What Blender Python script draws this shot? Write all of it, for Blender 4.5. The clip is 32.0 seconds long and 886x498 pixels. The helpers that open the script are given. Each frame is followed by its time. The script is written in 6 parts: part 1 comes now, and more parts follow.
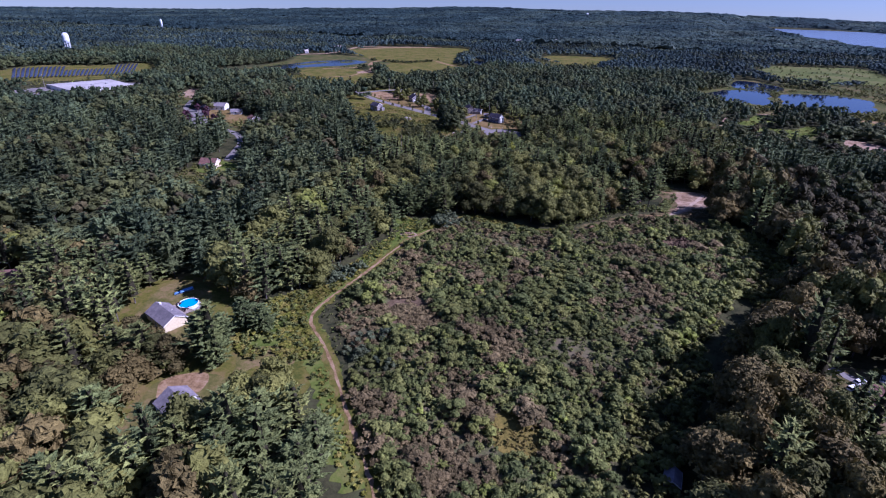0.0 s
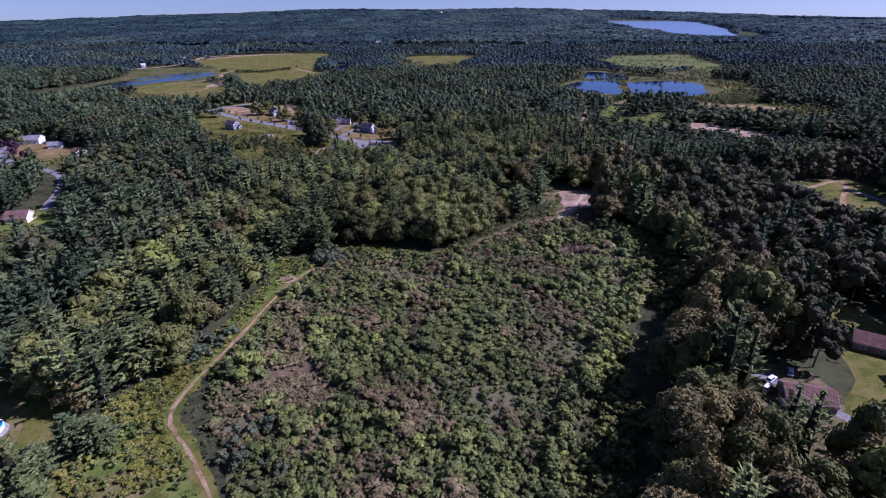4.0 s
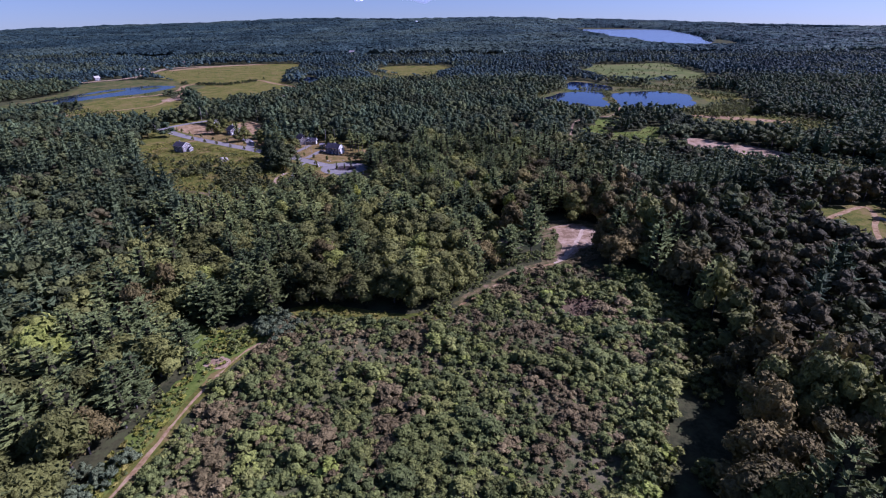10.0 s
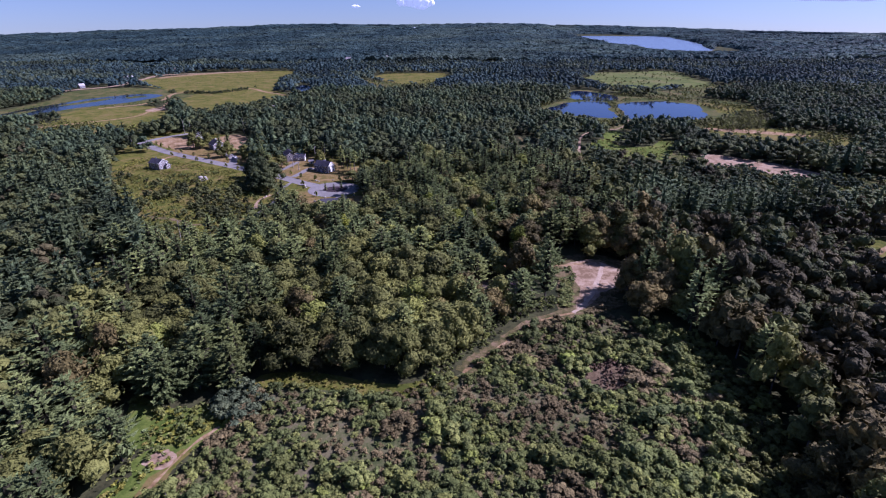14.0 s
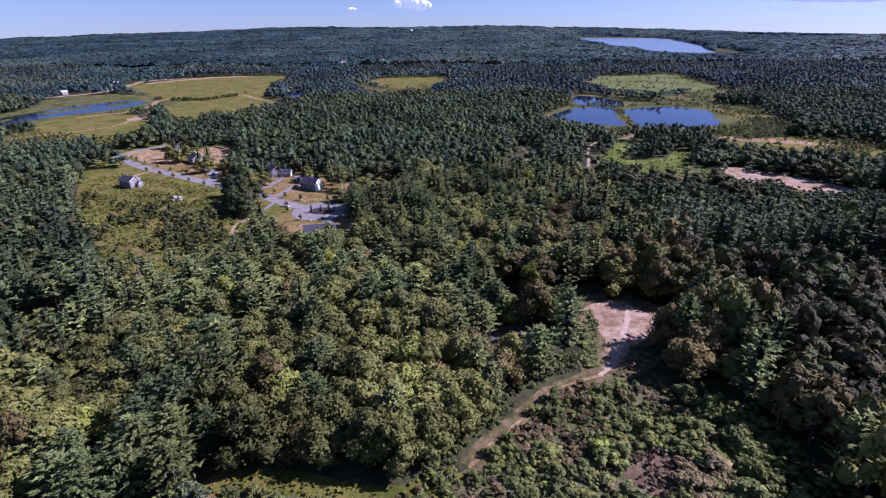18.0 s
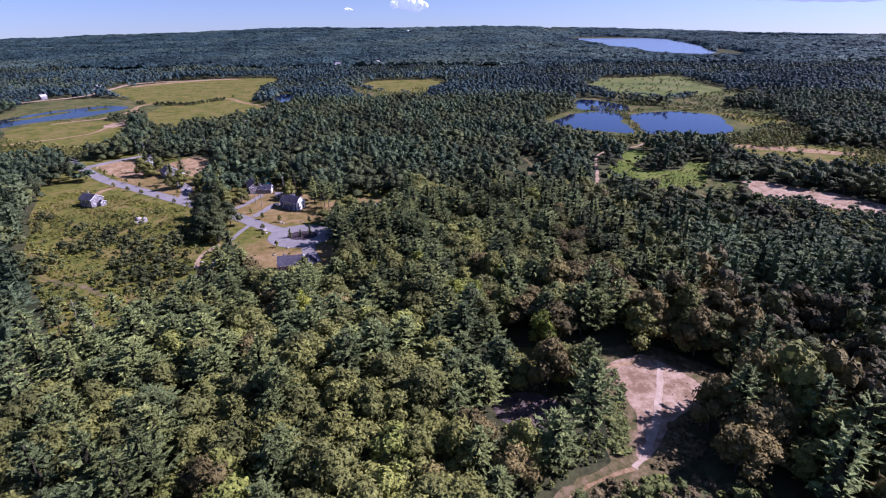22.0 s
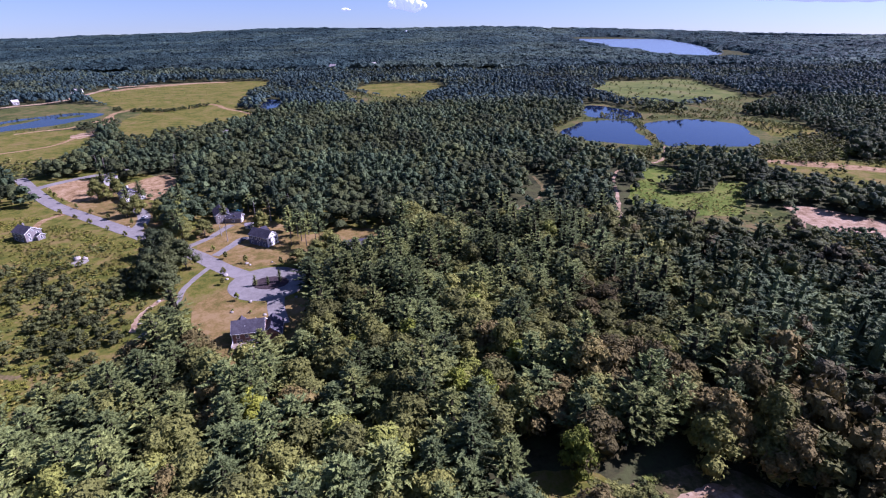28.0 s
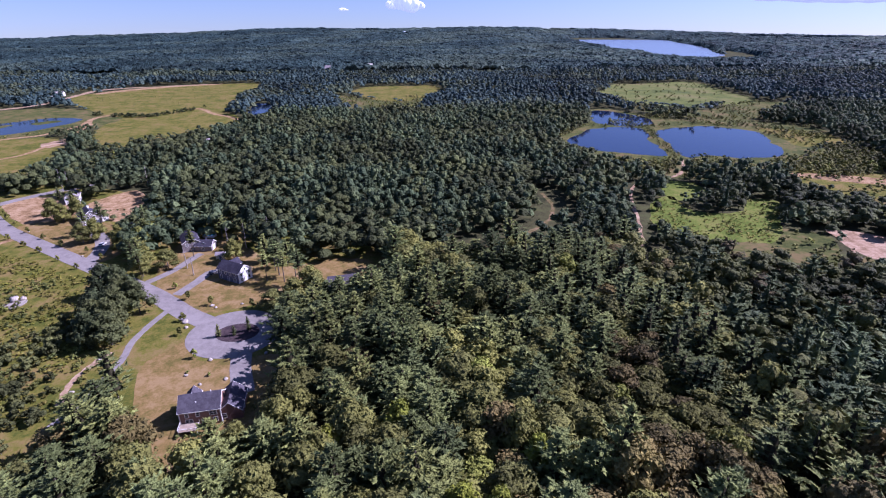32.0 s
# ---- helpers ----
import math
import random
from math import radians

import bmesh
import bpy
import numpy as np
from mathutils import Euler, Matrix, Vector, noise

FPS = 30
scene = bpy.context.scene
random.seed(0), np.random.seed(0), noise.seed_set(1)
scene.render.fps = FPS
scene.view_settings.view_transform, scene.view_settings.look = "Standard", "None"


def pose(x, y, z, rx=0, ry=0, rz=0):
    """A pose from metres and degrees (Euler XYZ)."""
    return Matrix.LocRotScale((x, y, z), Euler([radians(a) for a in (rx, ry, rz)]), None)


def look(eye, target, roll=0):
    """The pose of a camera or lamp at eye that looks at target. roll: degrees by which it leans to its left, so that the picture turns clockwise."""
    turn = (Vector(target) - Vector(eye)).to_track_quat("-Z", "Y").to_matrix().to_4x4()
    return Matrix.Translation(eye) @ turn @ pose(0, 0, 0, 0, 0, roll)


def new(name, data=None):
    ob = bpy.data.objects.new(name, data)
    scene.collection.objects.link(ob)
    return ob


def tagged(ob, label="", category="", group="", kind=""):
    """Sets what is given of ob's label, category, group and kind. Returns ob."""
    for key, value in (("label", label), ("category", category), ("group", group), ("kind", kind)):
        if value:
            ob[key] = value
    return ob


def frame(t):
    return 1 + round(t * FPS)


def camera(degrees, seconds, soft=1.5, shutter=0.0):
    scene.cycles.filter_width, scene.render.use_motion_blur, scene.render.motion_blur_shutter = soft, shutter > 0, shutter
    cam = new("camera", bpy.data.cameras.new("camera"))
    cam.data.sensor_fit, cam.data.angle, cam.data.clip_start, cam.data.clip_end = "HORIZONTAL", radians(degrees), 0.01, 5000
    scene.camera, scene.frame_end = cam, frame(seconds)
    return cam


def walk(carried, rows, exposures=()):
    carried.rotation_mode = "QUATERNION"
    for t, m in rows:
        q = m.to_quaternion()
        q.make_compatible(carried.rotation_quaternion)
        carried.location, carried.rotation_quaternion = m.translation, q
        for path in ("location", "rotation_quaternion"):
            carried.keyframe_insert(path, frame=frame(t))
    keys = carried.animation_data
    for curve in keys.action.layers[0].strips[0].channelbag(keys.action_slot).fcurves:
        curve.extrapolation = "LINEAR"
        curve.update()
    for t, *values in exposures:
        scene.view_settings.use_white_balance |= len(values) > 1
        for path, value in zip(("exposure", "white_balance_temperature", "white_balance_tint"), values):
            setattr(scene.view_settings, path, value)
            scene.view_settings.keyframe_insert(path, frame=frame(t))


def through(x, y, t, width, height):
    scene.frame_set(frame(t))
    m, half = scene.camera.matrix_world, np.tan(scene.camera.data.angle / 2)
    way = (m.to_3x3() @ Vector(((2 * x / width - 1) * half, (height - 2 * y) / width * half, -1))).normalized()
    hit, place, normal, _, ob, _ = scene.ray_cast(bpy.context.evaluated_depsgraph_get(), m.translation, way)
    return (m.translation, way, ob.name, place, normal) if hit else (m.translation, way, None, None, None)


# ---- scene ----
cam = camera(81.8, 32.0, soft=1.15)
PATH = [
    (0, (6.266, -52.804, 104.923), (5.802, -51.063, 104.055), 1.4),
    (0.5, (5.126, -48.168, 104.937), (4.66, -46.428, 104.068), 1.3),
    (1, (3.72, -43.424, 105.077), (3.249, -41.685, 104.208), 1.3),
    (1.5, (2.196, -38.876, 105.273), (1.732, -37.134, 104.407), 1.2),
    (2, (1.043, -34.939, 105.49), (0.591, -33.194, 104.624), 1.2),
    (2.5, (0.229, -31.422, 105.876), (-0.22, -29.675, 105.012), 1.1),
    (3, (-0.03, -28.693, 106.188), (-0.403, -26.928, 105.325), 0.9),
    (3.5, (0.181, -26.255, 106.453), (0.037, -24.455, 105.591), 0.2),
    (4, (0.186, -23.815, 106.553), (0.156, -22.01, 105.691), -0.2),
    (4.5, (0.025, -20.58, 106.401), (0.015, -18.774, 105.541), -0.1),
    (6.5, (-0.302, -3.663, 105.168), (-0.301, -1.852, 104.319), 0.0),
    (7, (-0.278, 0.935, 104.925), (-0.274, 2.747, 104.078), 0.1),
    (7.5, (-0.233, 5.685, 104.802), (-0.193, 7.497, 103.957), -0.0),
    (8, (-0.199, 10.558, 104.883), (-0.153, 12.371, 104.041), -0.1),
    (9, (0.613, 19.121, 105.031), (0.659, 20.936, 104.192), -0.3),
    (13, (0.976, 56.162, 105.663), (1.033, 57.984, 104.842), -0.1),
    (19, (2.437, 113.18, 106.199), (2.503, 115.008, 105.389), -0.4),
    (23, (5.313, 150.887, 106.448), (5.388, 152.714, 105.639), -0.4),
    (28, (7.194, 195.773, 107.116), (7.272, 197.601, 106.307), -0.4),
    (32, (8.437, 235.965, 107.238), (8.522, 237.793, 106.43), -0.3),
]
walk(cam, [(t, look(e, g, r)) for t, e, g, r in PATH],
     [(0.0, 0.42, 4660, 46), (10.0, 0.48, 4720, 46), (17.0, 0.73, 4880, 44), (32.0, 0.94, 4950, 45)])


# ---- world, sun ----
SUN_TO = Vector((0.74, 0.11, 0.67)).normalized()
world = bpy.data.worlds.new("sky")
scene.world = world
world.use_nodes = True
wn = world.node_tree.nodes
sky = wn.new("ShaderNodeTexSky")
sky.sky_type = "NISHITA"
sky.sun_disc = False
sky.sun_elevation = math.asin(SUN_TO.z)
sky.sun_rotation = math.atan2(SUN_TO.x, SUN_TO.y)
sky.air_density, sky.dust_density, sky.ozone_density = 1.0, 0.5, 1.4
geo = wn.new("ShaderNodeTexCoord")
lift = wn.new("ShaderNodeVectorMath")
lift.operation = "ADD"
lift.inputs[1].default_value = (0, 0, 0.055)
norm = wn.new("ShaderNodeVectorMath")
norm.operation = "NORMALIZE"
world.node_tree.links.new(geo.outputs["Generated"], lift.inputs[0])
world.node_tree.links.new(lift.outputs[0], norm.inputs[0])
world.node_tree.links.new(norm.outputs[0], sky.inputs[0])
world.node_tree.links.new(sky.outputs[0], wn["Background"].inputs[0])
wn["Background"].inputs[1].default_value = 0.055
sun = new("sun", bpy.data.lights.new("sun", "SUN"))
sun.data.energy, sun.data.angle, sun.data.color = 5.9, radians(0.5), (1.0, 0.89, 0.73)
sun.matrix_world = look(SUN_TO * 300, (0, 0, 0))

# ---- materials ----
def material(name, rough=0.8, metal=0.0, spec=0.3):
    m = bpy.data.materials.new(name)
    m.use_nodes = True
    b = m.node_tree.nodes["Principled BSDF"]
    b.inputs["Roughness"].default_value = rough
    b.inputs["Metallic"].default_value = metal
    b.inputs["Specular IOR Level"].default_value = spec
    return m, m.node_tree.nodes, m.node_tree.links, b


def ramp_node(nodes, stops):
    r = nodes.new("ShaderNodeValToRGB")
    e = r.color_ramp.elements
    while len(e) < len(stops):
        e.new(0.5)
    for k, (p, c) in zip(e, stops):
        k.position, k.color = p, (*c, 1)
    return r


def noise_node(nodes, links, coord, scale, detail=4.0, rough=0.6):
    n = nodes.new("ShaderNodeTexNoise")
    n.inputs["Scale"].default_value = scale
    n.inputs["Detail"].default_value = detail
    n.inputs["Roughness"].default_value = rough
    links.new(coord, n.inputs["Vector"])
    return n


def mottled(name, low, high, big=0.05, fine=1.5, rough=0.9, bump=0.3, third=None, spec=0.04, metal=0.0, size=1.0):
    """A surface that varies at two scales between two or three colours."""
    m, nodes, links, b = material(name, rough, metal, spec)
    co = nodes.new("ShaderNodeTexCoord").outputs["Object"]
    n1 = noise_node(nodes, links, co, big, 5.0, 0.65)
    n2 = noise_node(nodes, links, co, fine, 4.0, 0.7)
    n3 = noise_node(nodes, links, co, math.sqrt(big * fine), 4.0, 0.6)
    total = None
    for n, k in ((n1, 0.42), (n3, 0.33), (n2, 0.25)):
        w = nodes.new("ShaderNodeMath")
        w.operation = "MULTIPLY_ADD"
        links.new(n.outputs[0], w.inputs[0])
        w.inputs[1].default_value = k
        w.inputs[2].default_value = 0.0
        if total is not None:
            links.new(total.outputs[0], w.inputs[2])
        total = w
    stops = [(0.43, low), (0.57, high)] if third is None else [(0.43, low), (0.50, high), (0.57, third)]
    r = ramp_node(nodes, stops)
    links.new(total.outputs[0], r.inputs[0])
    links.new(r.outputs[0], b.inputs["Base Color"])
    if bump:
        bp = nodes.new("ShaderNodeBump")
        bp.inputs["Strength"].default_value = bump
        bp.inputs["Distance"].default_value = 0.3 * size
        links.new(n2.outputs[0], bp.inputs["Height"])
        links.new(bp.outputs[0], b.inputs["Normal"])
    return m


def foliage(name, dark, mid, light, single, through=0.10, odd=None, grain=0.75, rough_by=0.38, stand=0.022):
    """Leaves: one hue for each plant (by attribute on joined plants, by Object Info on single ones), each clump a little off it."""
    m, nodes, links, b = material(name, 0.65, 0.0, 0.12)
    if single:
        info = nodes.new("ShaderNodeObjectInfo").outputs["Random"]
    else:
        a = nodes.new("ShaderNodeAttribute")
        a.attribute_name = "tint"
        info = a.outputs["Fac"]
    isl = nodes.new("ShaderNodeNewGeometry").outputs["Random Per Island"]
    stops = [(0.0, dark), (0.5, mid), (0.93, light)]
    if odd:
        stops.append((0.99, odd))
    r = ramp_node(nodes, stops)
    links.new(info, r.inputs[0])
    hsv = nodes.new("ShaderNodeHueSaturation")
    links.new(r.outputs[0], hsv.inputs["Color"])
    mr = nodes.new("ShaderNodeMapRange")
    mr.inputs[3].default_value, mr.inputs[4].default_value = 0.78, 1.24
    links.new(isl, mr.inputs[0])
    # clumps of leaves, and stands of lighter and darker trees
    place = nodes.new("ShaderNodeNewGeometry").outputs["Position"]
    value = mr.outputs[0]
    fine = noise_node(nodes, links, place, grain, 3.0, 0.7)
    for n, lo, hi in ((fine, 1 - rough_by, 1 + rough_by), (noise_node(nodes, links, place, stand, 2.0), 0.6, 1.4)):
        k = nodes.new("ShaderNodeMapRange")
        k.inputs[1].default_value, k.inputs[2].default_value = 0.3, 0.7
        k.inputs[3].default_value, k.inputs[4].default_value = lo, hi
        links.new(n.outputs[0], k.inputs[0])
        w = nodes.new("ShaderNodeMath")
        w.operation = "MULTIPLY"
        links.new(value, w.inputs[0])
        links.new(k.outputs[0], w.inputs[1])
        value = w.outputs[0]
    links.new(value, hsv.inputs["Value"])
    bp = nodes.new("ShaderNodeBump")
    bp.inputs["Strength"].default_value, bp.inputs["Distance"].default_value = 0.9, 1.2 / grain
    links.new(fine.outputs[0], bp.inputs["Height"])
    links.new(bp.outputs[0], b.inputs["Normal"])
    links.new(hsv.outputs[0], b.inputs["Base Color"])
    tr = nodes.new("ShaderNodeBsdfTranslucent")
    links.new(hsv.outputs[0], tr.inputs[0])
    mx = nodes.new("ShaderNodeMixShader")
    mx.inputs[0].default_value = through
    links.new(b.outputs[0], mx.inputs[1])
    links.new(tr.outputs[0], mx.inputs[2])
    links.new(mx.outputs[0], nodes["Material Output"].inputs[0])
    return m


PINE = ((0.078, 0.099, 0.035), (0.131, 0.156, 0.048), (0.186, 0.204, 0.056))
OAK = ((0.084, 0.087, 0.024), (0.129, 0.131, 0.032), (0.168, 0.167, 0.038), (0.199, 0.223, 0.037))
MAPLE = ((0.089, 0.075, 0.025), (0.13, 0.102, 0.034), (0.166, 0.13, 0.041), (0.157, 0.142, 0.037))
SHRUB = ((0.079, 0.095, 0.027), (0.122, 0.137, 0.034), (0.167, 0.172, 0.042), (0.185, 0.213, 0.036))
SILVER = ((0.078, 0.098, 0.05), (0.106, 0.128, 0.062), (0.132, 0.154, 0.074))
DRY = ((0.098, 0.078, 0.032), (0.141, 0.108, 0.046), (0.175, 0.135, 0.058))
HEATHER = ((0.09, 0.056, 0.036), (0.13, 0.082, 0.052), (0.126, 0.1, 0.05))
PLUM = ((0.050, 0.024, 0.034), (0.072, 0.034, 0.046), (0.092, 0.044, 0.056))
# clump beside the lane: leaf colour darkened for its shaded side
LANE_SHADE = ((0.040, 0.052, 0.022), (0.056, 0.070, 0.026), (0.078, 0.088, 0.030))
OCHRE = ((0.130, 0.105, 0.026), (0.165, 0.130, 0.034), (0.200, 0.165, 0.042))
WEED = ((0.105, 0.112, 0.014), (0.155, 0.150, 0.020), (0.185, 0.160, 0.034))
LIME = ((0.120, 0.140, 0.018), (0.180, 0.200, 0.022), (0.235, 0.240, 0.030))
# far-off forest: haze painted as extra blue in the leaf colours
FAR_HAZE = ((0.023, 0.041, 0.042), (0.035, 0.057, 0.054), (0.051, 0.075, 0.061))
ROOF_HAZE = ((0.016, 0.03, 0.031), (0.026, 0.044, 0.042), (0.044, 0.063, 0.048))
FAR_B_HAZE = ((0.034, 0.05, 0.034), (0.053, 0.07, 0.042), (0.074, 0.089, 0.047))
leaf = {}
for kind, cols in (("pine", PINE), ("oak", OAK), ("maple", MAPLE), ("shrub", SHRUB), ("silver", SILVER), ("dry", DRY), ("heather", HEATHER), ("ochre", OCHRE), ("weed", WEED), ("plum", PLUM), ("lane", LANE_SHADE), ("lime", LIME)):
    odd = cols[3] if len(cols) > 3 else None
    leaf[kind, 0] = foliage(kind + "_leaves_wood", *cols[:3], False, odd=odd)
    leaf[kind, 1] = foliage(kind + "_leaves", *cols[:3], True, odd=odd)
# mid and side copies: near leaf colours darkened and blued as shade and haze
for kind, cols, grain in (("far", FAR_HAZE, 0.12), ("far_b", FAR_B_HAZE, 0.12), ("roof", ROOF_HAZE, 0.05), ("pine_mid", PINE, 0.3), ("pine_dark", PINE, 0.75), ("pine_side", PINE, 0.5), ("oak_side", OAK, 0.5), ("maple_side", MAPLE, 0.5), ("oak_mid", OAK, 0.3)):
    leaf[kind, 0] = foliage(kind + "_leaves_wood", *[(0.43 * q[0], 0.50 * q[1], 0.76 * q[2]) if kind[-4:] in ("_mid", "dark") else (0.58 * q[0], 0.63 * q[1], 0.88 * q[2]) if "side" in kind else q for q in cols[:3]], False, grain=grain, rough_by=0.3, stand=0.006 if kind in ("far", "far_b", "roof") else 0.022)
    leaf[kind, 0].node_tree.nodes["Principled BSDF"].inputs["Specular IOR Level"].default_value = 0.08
bark = mottled("bark", (0.06, 0.05, 0.045), (0.19, 0.165, 0.15), 0.6, 6.0, 0.95, 0.5)
# dark twig colour that also paints the shade inside pine crowns
twig_shade = mottled("inner_twig_shade", (0.026, 0.024, 0.014), (0.050, 0.046, 0.026), 0.25, 2.0, 0.95, 0.3)
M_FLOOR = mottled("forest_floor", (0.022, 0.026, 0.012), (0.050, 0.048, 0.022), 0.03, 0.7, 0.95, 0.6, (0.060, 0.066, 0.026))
M_SCRUB = mottled("scrub_floor", (0.052, 0.062, 0.022), (0.092, 0.090, 0.038), 0.06, 1.2, 0.95, 0.6, (0.122, 0.102, 0.058))
M_GRASS = mottled("meadow_grass", (0.056, 0.066, 0.012), (0.106, 0.100, 0.019), 0.045, 0.9, 0.95, 0.6, (0.150, 0.112, 0.040))
M_LUSH = mottled("lush_grass", (0.060, 0.084, 0.014), (0.098, 0.124, 0.022), 0.06, 1.0, 0.95, 0.6, (0.130, 0.134, 0.034))
M_DRY = mottled("dry_lawn", (0.096, 0.080, 0.022), (0.156, 0.108, 0.038), 0.06, 0.9, 0.95, 0.4, (0.205, 0.142, 0.066))
M_LAWN = mottled("worn_lawn", (0.080, 0.080, 0.020), (0.122, 0.106, 0.032), 0.08, 1.0, 0.95, 0.5, (0.175, 0.128, 0.058))
M_SAND = mottled("sand", (0.160, 0.106, 0.062), (0.260, 0.180, 0.116), 0.09, 0.9, 0.95, 0.4, (0.330, 0.246, 0.172))
M_DIRT = mottled("packed_dirt", (0.140, 0.090, 0.042), (0.230, 0.150, 0.076), 0.12, 1.4, 0.95, 0.4, (0.300, 0.212, 0.126))
M_ROAD = mottled("asphalt", (0.150, 0.136, 0.130), (0.205, 0.187, 0.178), 0.10, 2.0, 0.85, 0.15)
M_MARSH = mottled("marsh_reeds", (0.058, 0.076, 0.022), (0.098, 0.112, 0.030), 0.012, 0.12, 0.95, 0.7, (0.125, 0.118, 0.046))
M_HEATH = mottled("heather", (0.060, 0.052, 0.040), (0.120, 0.085, 0.080), 0.2, 1.5, 0.95, 0.5, (0.130, 0.120, 0.055))
M_BARE = mottled("bare_brush", (0.080, 0.056, 0.032), (0.152, 0.108, 0.064), 0.2, 1.6, 0.95, 0.6)
M_OCHRE = mottled("ochre_reeds", (0.110, 0.095, 0.022), (0.180, 0.140, 0.034), 0.2, 1.6, 0.95, 0.6)
M_BANK = mottled("bank_grass", (0.038, 0.048, 0.014), (0.070, 0.076, 0.022), 0.03, 0.4, 0.95, 0.5, (0.120, 0.092, 0.040))
M_PATH = mottled("trodden_sand", (0.280, 0.205, 0.140), (0.380, 0.295, 0.220), 0.2, 1.4, 0.95, 0.3)
M_MARGIN = mottled("sandy_heath", (0.058, 0.056, 0.020), (0.105, 0.084, 0.036), 0.12, 0.9, 0.95, 0.5, (0.165, 0.118, 0.068))
M_STONE_GROUND = mottled("bare_ledge", (0.170, 0.150, 0.130), (0.280, 0.250, 0.225), 0.3, 2.0, 0.9, 0.4)
M_MULCH = mottled("bark_mulch", (0.030, 0.022, 0.026), (0.060, 0.044, 0.046), 0.3, 3.0, 0.95, 0.3)


def water(name, col, rough=0.05):
    m, nodes, links, b = material(name, rough, 0.0, 0.5)
    b.inputs["Base Color"].default_value = (*col, 1)
    co = nodes.new("ShaderNodeTexCoord").outputs["Object"]
    n = noise_node(nodes, links, co, 0.35, 3.0)
    bp = nodes.new("ShaderNodeBump")
    bp.inputs["Strength"].default_value, bp.inputs["Distance"].default_value = 0.12, 0.2
    links.new(n.outputs[0], bp.inputs["Height"])
    links.new(bp.outputs[0], b.inputs["Normal"])
    return m


M_WATER = water("pond_water", (0.005, 0.010, 0.032), 0.06)
M_WATER.node_tree.nodes["Principled BSDF"].inputs["Specular IOR Level"].default_value = 0.26
M_BOG = water("bog_water", (0.005, 0.008, 0.018), 0.12)
M_BOG.node_tree.nodes["Principled BSDF"].inputs["Specular IOR Level"].default_value = 0.10
# pale base colour stands in for the sky mirrored on the lake
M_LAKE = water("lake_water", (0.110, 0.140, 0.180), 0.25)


# ---- builders ----
def mesh_from(name, V, T, mats, index=None, tint=None):
    """A mesh from vertices and triangles."""
    me = bpy.data.meshes.new(name)
    n = len(T)
    me.vertices.add(len(V))
    me.vertices.foreach_set("co", np.ascontiguousarray(V, dtype=np.float32).ravel())
    me.loops.add(3 * n)
    me.loops.foreach_set("vertex_index", np.ascontiguousarray(T, dtype=np.int32).ravel())
    me.polygons.add(n)
    me.polygons.foreach_set("loop_start", np.arange(0, 3 * n, 3, dtype=np.int32))
    for m in mats:
        me.materials.append(m)
    if index is not None:
        me.polygons.foreach_set("material_index", np.ascontiguousarray(index, dtype=np.int32))
    if tint is not None:
        a = me.attributes.new("tint", "FLOAT", "POINT")
        a.data.foreach_set("value", np.ascontiguousarray(tint, dtype=np.float32))
    me.update(calc_edges=True)
    return me


def part(name, bm, mat, parent, label=""):
    me = bpy.data.meshes.new(name)
    bm.to_mesh(me)
    bm.free()
    for m in (mat if isinstance(mat, (list, tuple)) else (mat,)):
        me.materials.append(m)
    ob = new(name, me)
    ob.parent = parent
    if label:
        ob["label"] = label
    return ob


def smooth_loop(pts, steps=5, closed=True):
    """A Catmull-Rom line through the points."""
    P = np.array(pts, dtype=float)
    n = len(P)
    out = []
    for i in range(n if closed else n - 1):
        if closed:
            a, b, c, d = P[i - 1], P[i], P[(i + 1) % n], P[(i + 2) % n]
        else:
            a, b, c, d = P[max(i - 1, 0)], P[i], P[i + 1], P[min(i + 2, n - 1)]
        for k in range(steps):
            t = k / steps
            out.append(0.5 * (2 * b + (c - a) * t + (2 * a - 5 * b + 4 * c - d) * t * t + (3 * b - a - 3 * c + d) * t ** 3))
    if not closed:
        out.append(P[-1])
    return np.array(out)


def bell(v, lo, hi, soft):
    """1 between lo and hi, falling to 0 over soft on both sides."""
    w = np.clip(np.minimum(v - lo, hi - v) / soft + 1, 0, 1)
    return w * w * (3 - 2 * w)


def ground_z(x, y):
    """Flat land that rises gently towards the horizon, later behind the lake."""
    r = np.hypot(x, y)
    az = np.degrees(np.arctan2(x, y))
    start = 2700 + 1500 * bell(az, 13.5, 25, 4)
    s = np.clip((r - start) / (4900 - start), 0, 1)
    return bell(az, -9, 7, 34) * s ** 1.4 * (62 + 3 * np.sin(az * 0.35) + 1.2 * np.sin(az * 1.3 + 1))


def inside(poly, x, y):
    """Which points lie in the polygon."""
    r = np.zeros(len(x), dtype=bool)
    ax, ay = poly[-1]
    for bx, by in poly:
        hit = ((by > y) != (ay > y))
        if ay != by:
            r ^= hit & (x < (ax - bx) * (y - by) / (ay - by) + bx)
        ax, ay = bx, by
    return r


def near_line(line, x, y, gap):
    r = np.zeros(len(x), dtype=bool)
    for (ax, ay), (bx, by) in zip(line[:-1], line[1:]):
        dx, dy = bx - ax, by - ay
        t = np.clip(((x - ax) * dx + (y - ay) * dy) / (dx * dx + dy * dy + 1e-9), 0, 1)
        r |= np.hypot(x - ax - t * dx, y - ay - t * dy) < gap
    return r


OPEN = []      # (outline) where no tall tree stands
LINES = []     # (line, half width)


